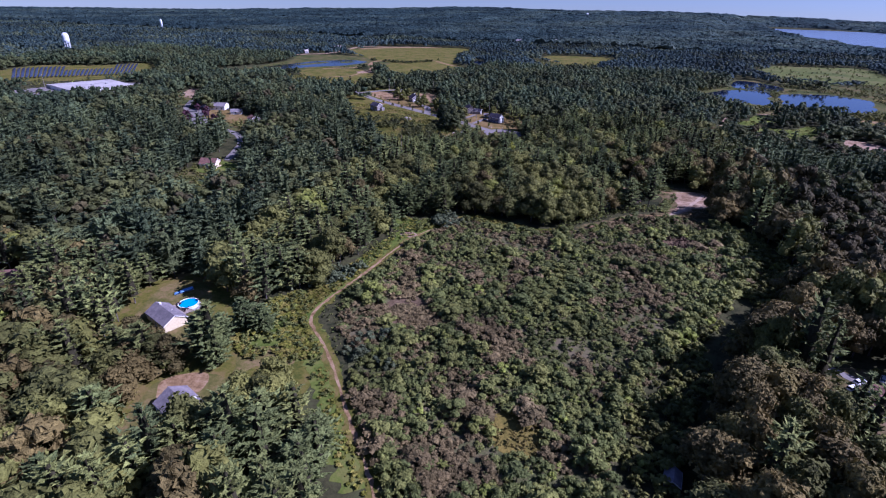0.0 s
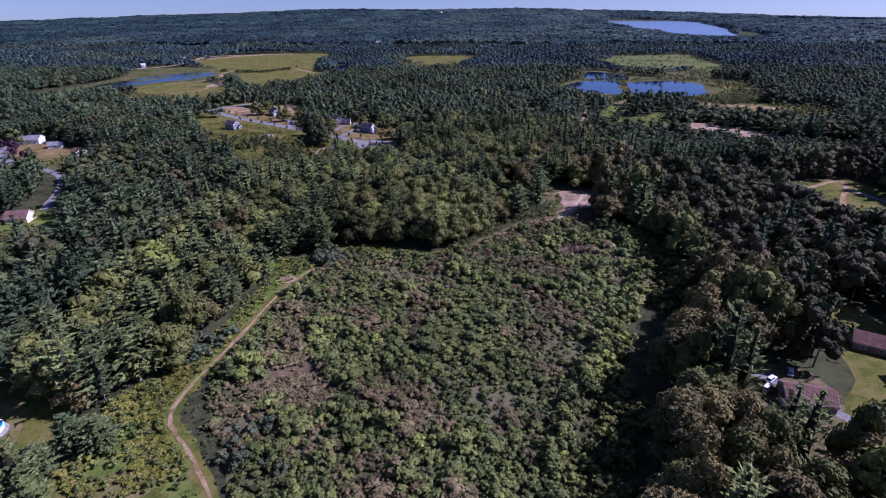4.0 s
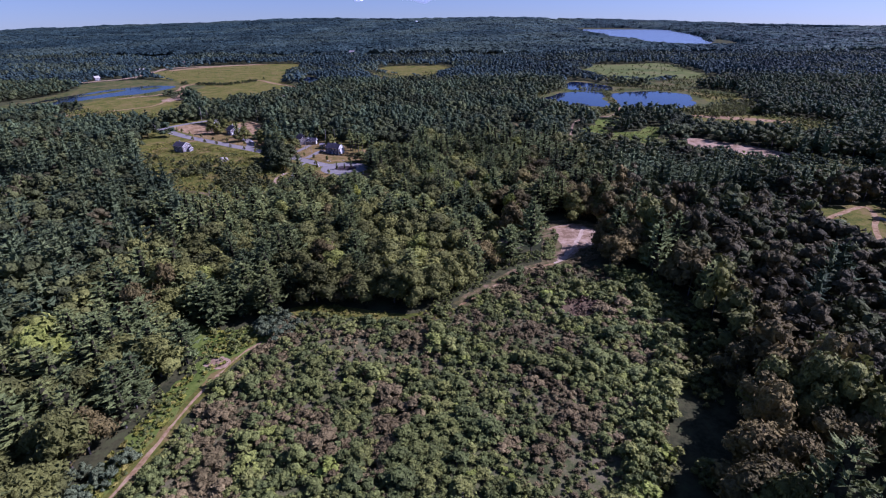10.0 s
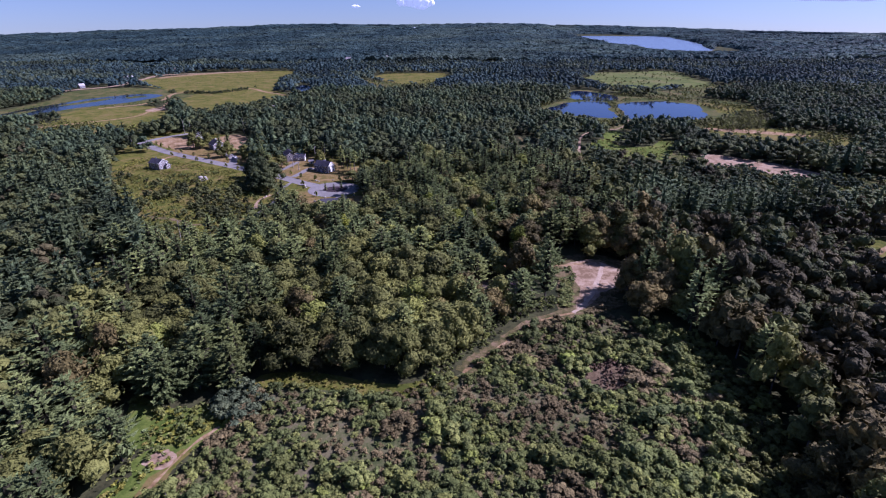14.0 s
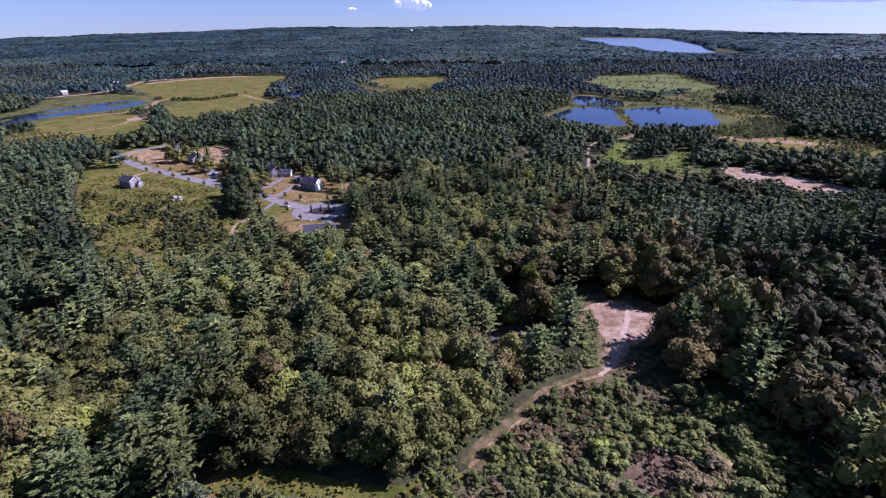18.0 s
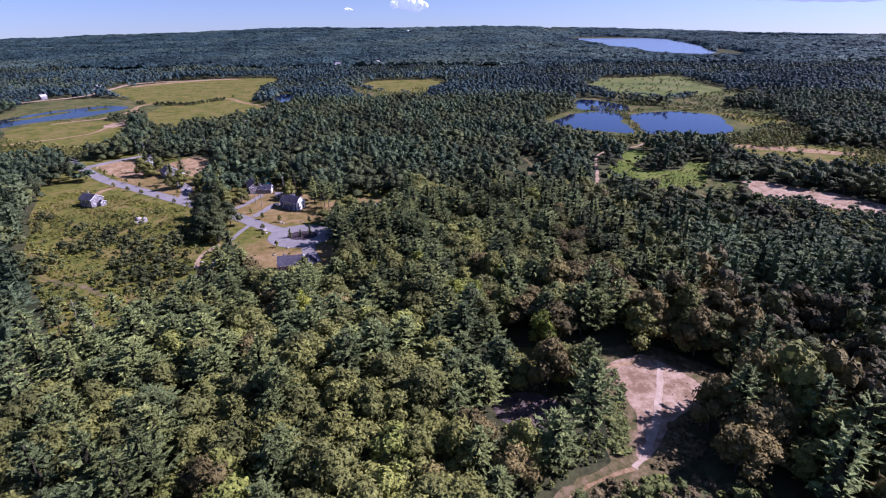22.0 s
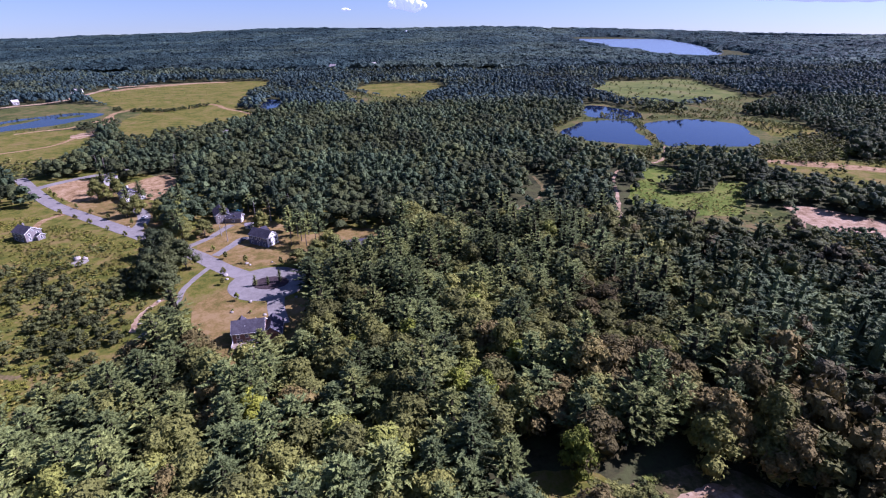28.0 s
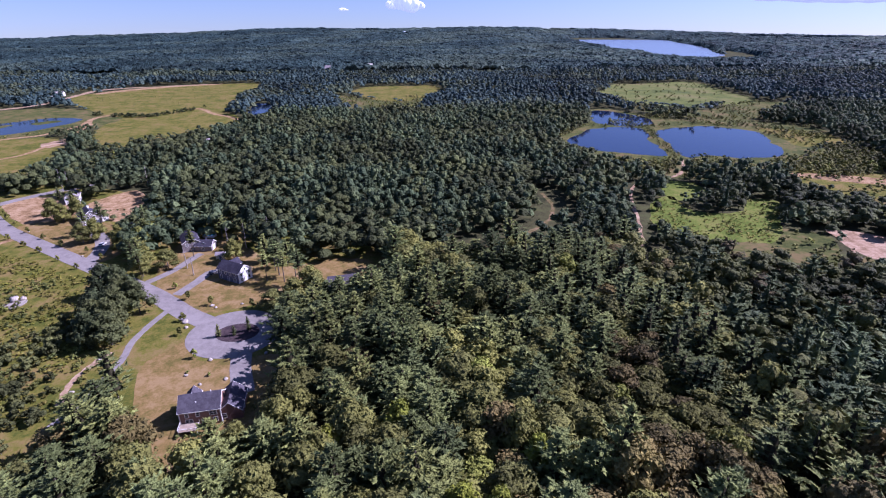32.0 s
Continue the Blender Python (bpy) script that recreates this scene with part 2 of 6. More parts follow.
def patch(name, pts, z, mat, label, category, ragged=0.8, steps=6, keep_clear=True, kind="structure"):
    """A sheet of ground cover with an uneven outline."""
    L = smooth_loop(pts, steps)
    size = max(np.ptp(L[:, 0]), np.ptp(L[:, 1]))
    for i, p in enumerate(L):
        v = noise.noise_vector(Vector((p[0] * 6 / size, p[1] * 6 / size, z * 10)))
        w = noise.noise_vector(Vector((p[0] * 30 / size, p[1] * 30 / size, z * 10 + 5)))
        L[i] += ragged * np.array((v.x + 0.5 * w.x, v.y + 0.5 * w.y))
    me = bpy.data.meshes.new(name)
    n = len(L)
    me.from_pydata([(a, b, z) for a, b in L] + [(a, b, -0.4) for a, b in L], [], [list(range(n))] + [(i, i + n, (i + 1) % n + n, (i + 1) % n) for i in range(n)])
    me.materials.append(mat)
    me.validate()
    ob = tagged(new(name, me), label, category, kind=kind)
    if keep_clear:
        OPEN.append(L)
    return ob


def strip(name, pts, width, z, mat, label, category, wobble=0.15, steps=6, clear=1.0):
    """A road or track along a line."""
    L = smooth_loop(pts, steps, False)
    d = np.gradient(L, axis=0)
    d /= np.linalg.norm(d, axis=1)[:, None] + 1e-9
    N = np.stack((-d[:, 1], d[:, 0]), 1)
    rng = np.random.default_rng(len(L))
    wl = width / 2 + wobble * rng.standard_normal(len(L))
    wr = width / 2 + wobble * rng.standard_normal(len(L))
    A, B = L + N * wl[:, None], L - N * wr[:, None]
    n = len(L)
    V = [(a, b, z) for a, b in A] + [(a, b, z) for a, b in B] + [(a, b, -0.4) for a, b in A] + [(a, b, -0.4) for a, b in B]
    F = []
    for i in range(n - 1):
        F += [(i, n + i, n + i + 1, i + 1), (i, i + 1, 2 * n + i + 1, 2 * n + i), (n + i, 3 * n + i, 3 * n + i + 1, n + i + 1)]
    me = bpy.data.meshes.new(name)
    me.from_pydata(V, [], F)
    me.materials.append(mat)
    LINES.append((L, width / 2 + clear))
    return tagged(new(name, me), label, category, kind="structure")


# ---- the land ----
def land():
    """One sheet of ground to the horizon."""
    az = np.linspace(-180, 180, 361)[:-1]
    k = len(az)
    V, F = [(0, 0, 0)], []
    for r in np.concatenate((np.linspace(150, 2550, 9), np.linspace(2700, 4900, 15))):
        x, y = r * np.sin(np.radians(az)), r * np.cos(np.radians(az))
        V += list(zip(x, y, ground_z(x, y)))
    for i in range(k):
        F.append((0, 1 + (i + 1) % k, 1 + i))
    for j in range(23):
        a, b = 1 + j * k, 1 + (j + 1) * k
        F += [(a + i, a + (i + 1) % k, b + (i + 1) % k, b + i) for i in range(k)]
    me = bpy.data.meshes.new("ground")
    me.from_pydata(V, [], F)
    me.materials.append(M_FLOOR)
    tagged(new("ground", me), "dark leaf-littered woodland floor reaching to the horizon", "ground", kind="structure")


land()
# the overgrown field and its track
SCRUB = [(-28, 22), (-50, 55), (-60, 74), (-72, 92), (-74, 112), (-69, 138), (-60, 170), (-56, 190), (-46, 197), (-14, 192), (12, 203),
         (38, 226), (60, 234), (86, 228), (92, 200), (86, 170), (70, 143), (60, 125), (46, 100), (33, 77), (26, 50), (22, 20), (0, 8)]
patch("scrub_field", SCRUB, 0.03, M_SCRUB, "overgrown field floor of grey-brown twigs and low weeds", "field", 1.5)
# low strip by the field; its dark floor also paints the trees' shadow
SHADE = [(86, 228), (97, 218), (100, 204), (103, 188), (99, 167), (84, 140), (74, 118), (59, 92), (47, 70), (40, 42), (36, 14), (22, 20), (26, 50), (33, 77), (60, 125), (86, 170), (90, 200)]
patch("field_edge", SHADE, 0.02, M_FLOOR, "low ground along the field edge, tree shade in its dark floor colour", "ground", 1.0)
patch("track_verge", [(-66, 70), (-78, 82), (-81, 94), (-78, 112), (-88, 108), (-98, 96), (-102, 80), (-97, 66), (-86, 58), (-74, 62)], 0.05, M_LUSH,
      "bright green weedy verge beside the dirt track", "grass", 1.5)
patch("grass_clearing", [(-90, 194), (-77, 188), (-58, 190), (-57, 180), (-64, 172), (-72, 174), (-82, 174)], 0.05, M_LUSH, "small bright green grass clearing", "grass", 1.0)
patch("grass_strip", [(-57, 186), (-54, 203), (-37, 204), (-12, 197), (8, 201), (8, 195), (-12, 190), (-36, 196), (-48, 196)], 0.06, M_GRASS, "narrow yellow-green grass strip behind the field", "grass", 0.8)
patch("brush_patch", [(-60, 98), (-53, 117), (-42, 108), (-31, 97), (-39, 91), (-50, 93)], 0.07, M_BARE, "bare patch of dry grey-purple brush", "brush", 3.0)
patch("reed_patch", [(-9, 54), (-2, 61), (5, 57), (9, 51), (3, 44), (-5, 47)], 0.07, M_OCHRE, "patch of ochre-yellow reeds", "reeds", 1.0)
patch("brown_patch", [(53, 203), (61, 206), (67, 202), (64, 193), (57, 190), (52, 195)], 0.07, M_BARE, "low reddish-brown brush in the field", "brush", 1.6)
patch("grass_patch", [(82, 185), (92, 182), (94, 176), (88, 171), (79, 171)], 0.06, M_GRASS, "sunlit yellow-brown grass patch", "grass", 0.6)
patch("dirt_spot", [(-75, 168), (-71, 172), (-66, 169), (-69, 165)], 0.07, M_SAND, "small pale sandy spot by the track", "sand", 0.5)
TRACK = [(-22, 10), (-29, 23), (-38, 35), (-46, 45), (-57, 60), (-67, 72), (-78, 83), (-81, 92), (-79, 107), (-75, 126), (-71, 151), (-65, 171), (-59, 180)]
strip("track_grass", TRACK, 4.5, 0.045, M_GRASS, "rough yellow-green grass along the dirt track", "grass", 0.7, clear=-2.2)
verge = smooth_loop([(x - 4.6, y + 1.0) for x, y in TRACK], 2, False)
strip("track_meadow", verge[2:], 9.5, 0.035, M_LUSH, "bright green weedy ground beside the dirt track", "grass", 1.0, clear=-4.7)
OPEN.append(np.array([(x - 8.5, y + 2) for x, y in TRACK] + [(x + 4, y - 1) for x, y in TRACK[::-1]]))
strip("dirt_track", TRACK, 1.0, 0.10, M_DIRT, "narrow sandy dirt track along the overgrown field", "track", 0.2, clear=1.0)
TRACK_B = [(12, 202), (17, 208), (24, 214), (33, 224), (44, 233), (58, 238), (64, 244.5), (71, 255), (77, 267), (84, 282)]
strip("track_side", TRACK_B[:6], 7.0, 0.052, M_MARGIN, "rough brown-green verge along the dirt track", "grass", 0.7, clear=1.0)
strip("red_track", TRACK_B[:6], 1.3, 0.10, M_DIRT, "reddish dirt track leading to the sand clearing", "track", 0.25, clear=1.4)
strip("sand_track", TRACK_B[5:], 1.9, 0.105, M_PATH, "trodden pale track across the sand clearing", "track", 0.25, clear=2.5)
patch("sand_margin", [(56, 286), (72, 292), (85, 291), (94, 283), (107, 270), (97, 262), (86, 256), (77, 250), (81, 244), (70, 237), (58, 234), (53, 239), (56, 256), (58, 270)], 0.045, M_MARGIN, "brown heathy margin of the sand clearing", "heath", 1.6)
patch("sand_clearing", [(66, 281), (73, 285), (81, 286), (87, 279), (93, 268), (88, 262), (82, 258), (73, 252), (66, 244), (61, 240), (60, 243), (65, 255), (66, 268)], 0.06, M_SAND,
      "open clearing of pale pinkish sand", "sand", 1.4)
strip("sand_trail", [(84, 286), (72, 282), (58, 280), (44, 281), (31, 280)], 1.6, 0.09, M_DIRT, "thin sandy trail leaving the clearing", "track", 0.2, clear=1.5)
patch("heather_patch", [(24, 265), (32, 269), (40, 268), (46, 260), (41, 254), (29, 255)], 0.05, M_HEATH, "clearing with purple-grey heather", "heather", 1.0)
patch("moss_clearing", [(31, 291), (42, 293), (52, 291), (53, 279), (40, 278), (30, 279)], 0.05, M_GRASS, "olive grass clearing in the wood", "grass", 1.0)

# the first houses' gardens
patch("garden_ground", [(-150, 48), (-154, 92), (-136, 105), (-112, 96), (-100, 68), (-74, 72), (-62, 52), (-68, 24), (-96, 8), (-116, 20), (-126, 44)], 0.018, M_GRASS, "rough grass round the first houses", "grass", 2.0, keep_clear=False)
patch("garden_lawn", [(-114, 54), (-110, 63), (-117, 76), (-125, 90), (-136, 97), (-146, 92), (-146, 82), (-138, 62), (-126, 54)], 0.05, M_LAWN, "worn brown-green lawn round the yellow house", "lawn", 0.8)
patch("side_lawn", [(-92, 41), (-90, 44), (-88, 52), (-93, 61), (-92, 65), (-78, 68), (-73, 61), (-83, 57), (-85, 49), (-82, 42), (-86, 36)], 0.057, M_LAWN, "worn green lawn strip beside the grey house", "lawn", 0.8)
patch("house_yard", [(-104, 26), (-106, 42), (-92, 50), (-82, 42), (-78, 28), (-86, 17), (-98, 18)], 0.042, M_LAWN, "worn lawn round the grey house", "lawn", 1.0, keep_clear=False)
patch("bare_lawn", [(-101, 35), (-106, 42), (-101, 48), (-95, 49), (-92, 43), (-96, 38)], 0.062, M_DIRT, "bare reddish earth beside the grey house", "yard", 0.8)
patch("sand_lot", [(-258, 98), (-248, 112), (-234, 108), (-232, 98), (-246, 92)], 0.05, M_SAND, "sandy lot among the pines", "sand", 1.0)
patch("dirt_yard", [(-216, 72), (-206, 82), (-194, 76), (-198, 66)], 0.05, M_DIRT, "reddish bare yard beside a house", "yard", 1.0)
patch("house_plot", [(-246, 226), (-240, 246), (-224, 244), (-216, 230), (-230, 220)], 0.05, M_LUSH, "green plot round the red-roofed house", "lawn", 1.0)
strip("side_street", [(-420, 440), (-398, 404), (-370, 376), (-344, 350), (-312, 336), (-280, 322), (-258, 298), (-244, 270), (-236, 250)], 5.5, 0.08, M_ROAD, "grey asphalt side street among trees", "road", 0.2, clear=4)
patch("parking_lot", [(-386, 391), (-376, 399), (-346, 368), (-317, 336), (-328, 324), (-358, 360)], 0.085, M_ROAD, "grey asphalt parking lot", "lot", 0.3)
patch("street_yards", [(-372, 384), (-352, 412), (-318, 392), (-288, 384), (-284, 366), (-316, 352), (-344, 364)], 0.05, M_DRY, "dry yards between houses on the side street", "lawn", 2.0)
patch("sand_bank", [(-455, 462), (-478, 512), (-452, 495), (-430, 454)], 0.05, M_SAND, "sandy bank in the wood", "sand", 1.5)
patch("warehouse_lot", [(-646, 404), (-604, 402), (-566, 412), (-536, 440), (-530, 470), (-560, 520), (-606, 500), (-640, 450)], 0.05, M_ROAD, "paved lot round the white warehouse", "lot", 2.0)
patch("solar_ground", [(-800, 486), (-850, 600), (-770, 650), (-728, 706), (-650, 640), (-630, 560), (-660, 506), (-720, 470)], 0.05, M_GRASS, "mown grass under the solar field", "grass", 3.0)
# the houses on the far side of the field
patch("east_lawn", [(134, 124), (144, 148), (158, 146), (160, 118), (140, 92), (122, 72), (106, 74), (112, 88), (126, 104)], 0.05, M_GRASS, "mown lawn between house plots", "lawn", 1.5)
patch("east_yard", [(88, 102), (98, 112), (112, 112), (118, 96), (110, 78), (97, 71), (87, 84)], 0.03, M_MARGIN, "shaded worn yard round the brown-roofed house", "yard", 1.0, keep_clear=False)
strip("east_drive", [(92, 112), (102, 104), (112, 90), (122, 80), (140, 68), (170, 58)], 3.4, 0.08, M_ROAD, "grey driveway past parked cars", "driveway", 0.1, clear=3)
patch("fork_meadow", [(222, 300), (244, 308), (266, 312), (268, 282), (262, 262), (240, 256), (224, 254), (218, 276)], 0.05, M_GRASS, "mown meadow where tracks fork", "grass", 2.0)
strip("fork_track", [(214, 283), (236, 296), (258, 306), (252, 290), (240, 276), (224, 252)], 3.0, 0.09, M_DIRT, "pale gravel track that bends through a meadow", "track", 0.2, clear=1.5)
strip("gravel_road", [(252, 292), (256, 276), (262, 260), (282, 236), (310, 206)], 3.6, 0.08, M_ROAD, "grey gravel road leaving the meadow", "road", 0.2, clear=2)
# sand pit and meadows towards the ponds
patch("sand_pit", [(236, 492), (252, 487), (270, 468), (286, 450), (296, 424), (280, 420), (262, 426), (250, 440), (230, 458)], 0.06, M_SAND, "broad open pit of pale pink sand", "sand", 2.0)
strip("pit_track", [(234, 470), (227, 462), (216, 446), (206, 432)], 2.2, 0.10, M_SAND, "sandy track into the pit", "track", 0.2, clear=1.5)
patch("sand_flat", [(290, 606), (318, 604), (352, 588), (380, 566), (372, 558), (340, 572), (304, 590)], 0.06, M_DIRT, "long sandy flat in heath", "sand", 2.0)
patch("heath", [(276, 576), (296, 612), (360, 604), (420, 570), (400, 520), (340, 520), (300, 546)], 0.04, M_GRASS, "open yellow-green heath", "grass", 3.0)
strip("wood_track", [(112, 440), (124, 474), (131, 496), (140, 524), (153, 566), (170, 590), (193, 600), (207, 609), (222, 632), (236, 664)], 2.2, 0.09, M_SAND, "pale sandy track through the wood to the ponds", "track", 0.3, clear=3.5)
strip("forest_track", [(30, 474), (49, 484), (58, 490), (68, 498), (78, 509), (87, 522), (93, 545), (92, 570)], 2.6, 0.09, M_MARGIN, "grassy dirt track curving through the pines", "track", 0.3, clear=10)
patch("pond_meadow", [(153, 536), (175, 557), (176, 542), (182, 524), (206, 524), (225, 546), (240, 540), (220, 507), (199, 479), (185, 476), (166, 480), (155, 480), (142, 495)], 0.05, M_LUSH, "bright green wet meadow", "grass", 3.0)
patch("upper_meadow", [(186, 590), (208, 586), (205, 562), (183, 549), (173, 555)], 0.05, M_LUSH, "small green meadow below the ponds", "grass", 3.0)
patch("pond_bank", [(150, 700), (146, 745), (186, 806), (222, 860), (226, 905), (262, 935), (300, 880), (330, 850), (390, 850), (440, 790), (430, 740), (380, 690), (330, 655), (280, 655), (232, 655), (196, 655)], 0.03, M_BANK,
      "grassy banks and dykes round the ponds", "grass", 4.0)
patch("pond", [(263, 778), (303, 796), (337, 801), (364, 769), (352, 712), (326, 662), (288, 656), (262, 666), (242, 662), (243, 697), (250, 735)], 0.06, M_WATER, "dark blue pond with still water", "pond", 5.0)
patch("pond_west", [(156, 735), (182, 775), (200, 797), (234, 802), (252, 788), (241, 738), (234, 700), (222, 668), (193, 680), (170, 694)], 0.06, M_WATER, "dark blue pond behind a narrow dyke", "pond", 5.0)
patch("pond_north", [(216, 836), (226, 889), (246, 922), (269, 900), (287, 856), (273, 816), (238, 810)], 0.06, M_WATER, "small dark pond behind the dyke", "pond", 2.5)
patch("marsh", [(304, 1096), (375, 1222), (452, 1238), (542, 1256), (530, 1120), (522, 1035), (481, 967), (425, 950), (370, 930), (336, 975), (308, 1017)], 0.05, M_MARSH, "wide green reed marsh", "marsh", 16.0)
patch("bank_field", [(380, 785), (429, 762), (426, 712), (384, 694), (366, 700), (372, 740)], 0.045, M_GRASS, "yellow-green grass beside the pond", "grass", 4.0)
# farmland to the north-west
patch("hay_field", [(-474, 1012), (-542, 1086), (-548, 1159), (-518, 1214), (-444, 1282), (-374, 1305), (-311, 1310), (-284, 1246), (-276, 1170), (-279, 1097), (-262, 1040), (-272, 995), (-321, 982), (-374, 948), (-410, 944)], 0.05, M_GRASS, "wide yellow-green hay field", "field", 9.0)
patch("low_field", [(-350, 828), (-357, 878), (-307, 894), (-281, 933), (-265, 962), (-210, 895), (-198, 865), (-216, 828), (-245, 787), (-262, 758), (-281, 735), (-309, 756), (-338, 794)], 0.05, M_GRASS, "yellow-green field beside the wood", "field", 7.0)
patch("bog_field", [(-440, 786), (-403, 784), (-374, 794), (-330, 750), (-317, 718), (-301, 666), (-330, 610), (-400, 620), (-430, 690), (-452, 740)], 0.05, M_GRASS, "yellow-green bog field", "field", 7.0)
patch("bare_spot", [(-363, 757), (-351, 780), (-337, 761), (-347, 740)], 0.06, M_SAND, "bare sandy spot at the field corner", "sand", 2.0)
patch("canal_bank", [(-540, 690), (-545, 770), (-545, 860), (-575, 930), (-560, 985), (-480, 1000), (-400, 940), (-360, 900), (-362, 840), (-400, 790), (-440, 760), (-470, 690)], 0.03, M_BANK, "grassy bank along the dark water", "grass", 5.0)
patch("bog_pond", [(-520, 700), (-525, 765), (-508, 830), (-488, 880), (-452, 914), (-411, 908), (-408, 874), (-424, 820), (-449, 797), (-470, 760), (-490, 698)], 0.06, M_BOG, "long dark bog pond", "pond", 4.0)
for q in ([(-500, 800), (-486, 850), (-468, 872), (-470, 840), (-484, 806)], [(-452, 880), (-436, 896), (-424, 890), (-440, 866)], [(-515, 715), (-512, 760), (-502, 756), (-503, 716)]):
    patch("weed_bed", q, 0.09, M_BANK, "bed of low water weeds in the bog pond", "reeds", 3.0)
strip("farm_road", [(-610, 950), (-578, 988), (-555, 1014), (-549, 1055), (-558, 1160), (-555, 1227), (-469, 1272), (-400, 1300)], 11, 0.08, M_SAND, "pale sandy farm road", "road", 1.6, clear=6)
strip("field_road", [(-420, 640), (-354, 700), (-350, 745), (-333, 760)], 5, 0.09, M_DIRT, "dirt road across the bog field", "road", 0.4, clear=3)
strip("dyke_road", [(-430, 770), (-412, 788), (-394, 801), (-388, 828), (-384, 860), (-395, 897), (-395, 924), (-385, 936)], 6.5, 0.09, M_DIRT, "sandy road along the dark water", "road", 0.6, clear=3)
strip("dyke_branch", [(-395, 897), (-373, 855), (-365, 826), (-354, 795), (-350, 765)], 5.5, 0.092, M_DIRT, "sandy road between the fields", "road", 0.5, clear=3)
strip("corner_road", [(-310, 975), (-293, 980), (-260, 936), (-228, 906), (-200, 873)], 6.0, 0.09, M_DIRT, "sandy road round the field corner", "road", 0.6, clear=3)
patch("field_join", [(-408, 925), (-374, 962), (-321, 988), (-272, 1004), (-250, 962), (-281, 926), (-307, 884), (-357, 870), (-395, 895)], 0.02, M_GRASS, "rough grass between the fields", "field", 4.0)
patch("hay_margin", [(-545, 1165), (-520, 1222), (-446, 1288), (-376, 1312), (-380, 1290), (-440, 1262), (-505, 1200), (-525, 1160)], 0.056, M_DIRT, "worn sandy margin of the hay field", "field", 6.0)
patch("hollow_pond", [(-208, 912), (-230, 1018), (-208, 1020), (-188, 965), (-185, 898)], 0.06, M_WATER, "small blue pond by the field corner", "pond", 2.0)
patch("far_field", [(-107, 1158), (-88, 1227), (-30, 1240), (29, 1235), (58, 1159), (30, 1100), (7, 1057), (-28, 1034), (-86, 1093)], 0.05, M_GRASS, "small yellow-green field in the wood", "field", 12.0)
patch("lake", [(860, 1990), (800, 2240), (820, 2560), (880, 3050), (990, 3700), (1080, 4130), (1250, 4150), (1500, 4020), (1600, 3658), (1430, 3000), (1190, 2322), (1060, 2060)], 0.10, M_LAKE, "broad lake in distant woods, sky reflection put into its blue", "lake", 20.0)

# the street with the new houses
ROAD = [(-300, 590), (-265, 554), (-232, 523), (-198, 499), (-166, 477), (-144, 462), (-113, 441), (-98, 429), (-86, 419), (-72, 410)]
OLD_FIELD = [(-262, 500), (-240, 520), (-198, 490), (-166, 470), (-146, 460), (-116, 440), (-104, 428), (-100, 410), (-99, 380), (-94, 352), (-99, 334), (-105, 318), (-104, 300), (-118, 292), (-134, 306),
             (-162, 342), (-192, 368), (-204, 398), (-236, 448)]
patch("street_ground", [(-320, 600), (-250, 610), (-160, 570), (-90, 520), (-10, 474), (-30, 384), (-60, 330), (-104, 330), (-160, 400), (-262, 490)], 0.012, M_GRASS, "grassy ground along the street", "grass", 2.0, keep_clear=False)
patch("bare_ledge", [(-167, 432), (-163, 436), (-159, 434), (-160, 429), (-164, 428)], 0.12, M_STONE_GROUND, "pale bare ledge in the meadow", "rock", 0.8)
patch("old_field", OLD_FIELD, 0.03, M_GRASS, "rough yellow-green meadow with scattered shrubs", "field", 2.0)
strip("meadow_path", [(-176, 362), (-160, 353), (-148, 350), (-136, 342), (-128, 340)], 2.2, 0.06, M_MARGIN, "worn sandy path across the meadow", "track", 0.8, clear=1.0)
strip("lane_gravel", [(-104, 366), (-107, 376), (-106, 386), (-103, 394)], 2.2, 0.07, M_SAND, "pale gravel strip beside the lane", "gravel", 0.3, clear=0.5)
patch("brick_lawn", [(-80, 362), (-88, 384), (-84, 400), (-76, 396), (-68, 387), (-46, 390), (-38, 384), (-38, 366), (-44, 352), (-50, 342), (-60, 338), (-72, 350)], 0.05, M_DRY, "dry brown lawn round the brick house", "lawn", 0.8)
patch("corner_lawn", [(-94, 424), (-80, 410), (-82, 398), (-90, 386), (-96, 390), (-97, 404)], 0.055, M_GRASS, "yellow-green corner lawn by the junction", "lawn", 0.5)
patch("upper_lawn", [(-108, 440), (-96, 432), (-84, 420), (-60, 426), (-38, 430), (-14, 444), (-16, 466), (-36, 470), (-60, 462), (-72, 476), (-90, 492), (-112, 500), (-122, 486), (-118, 462), (-112, 448)], 0.045, M_DRY, "patchy brown lawn above the street", "lawn", 1.0)
patch("dirt_lot", [(-262, 566), (-240, 586), (-212, 562), (-206, 536), (-226, 530)], 0.05, M_DIRT, "bare reddish building lot", "lot", 1.5)
patch("dry_yard", [(-226, 524), (-206, 536), (-188, 534), (-166, 520), (-146, 490), (-150, 472), (-170, 484), (-200, 506)], 0.055, M_DRY, "dry brown yard along the street", "yard", 1.2)
patch("bare_yard", [(-208, 564), (-192, 594), (-168, 562), (-166, 530), (-184, 538)], 0.05, M_DIRT, "bare reddish yard behind the gabled house", "yard", 1.5)
patch("clear_slope", [(-54, 438), (-42, 458), (-24, 466), (-8, 456), (-16, 438), (-36, 432)], 0.055, M_DRY, "dry cleared slope at the wood's edge", "lawn", 1.0)
strip("street", ROAD, 8.5, 0.10, M_ROAD, "grey asphalt street", "road", 0.05, clear=4)
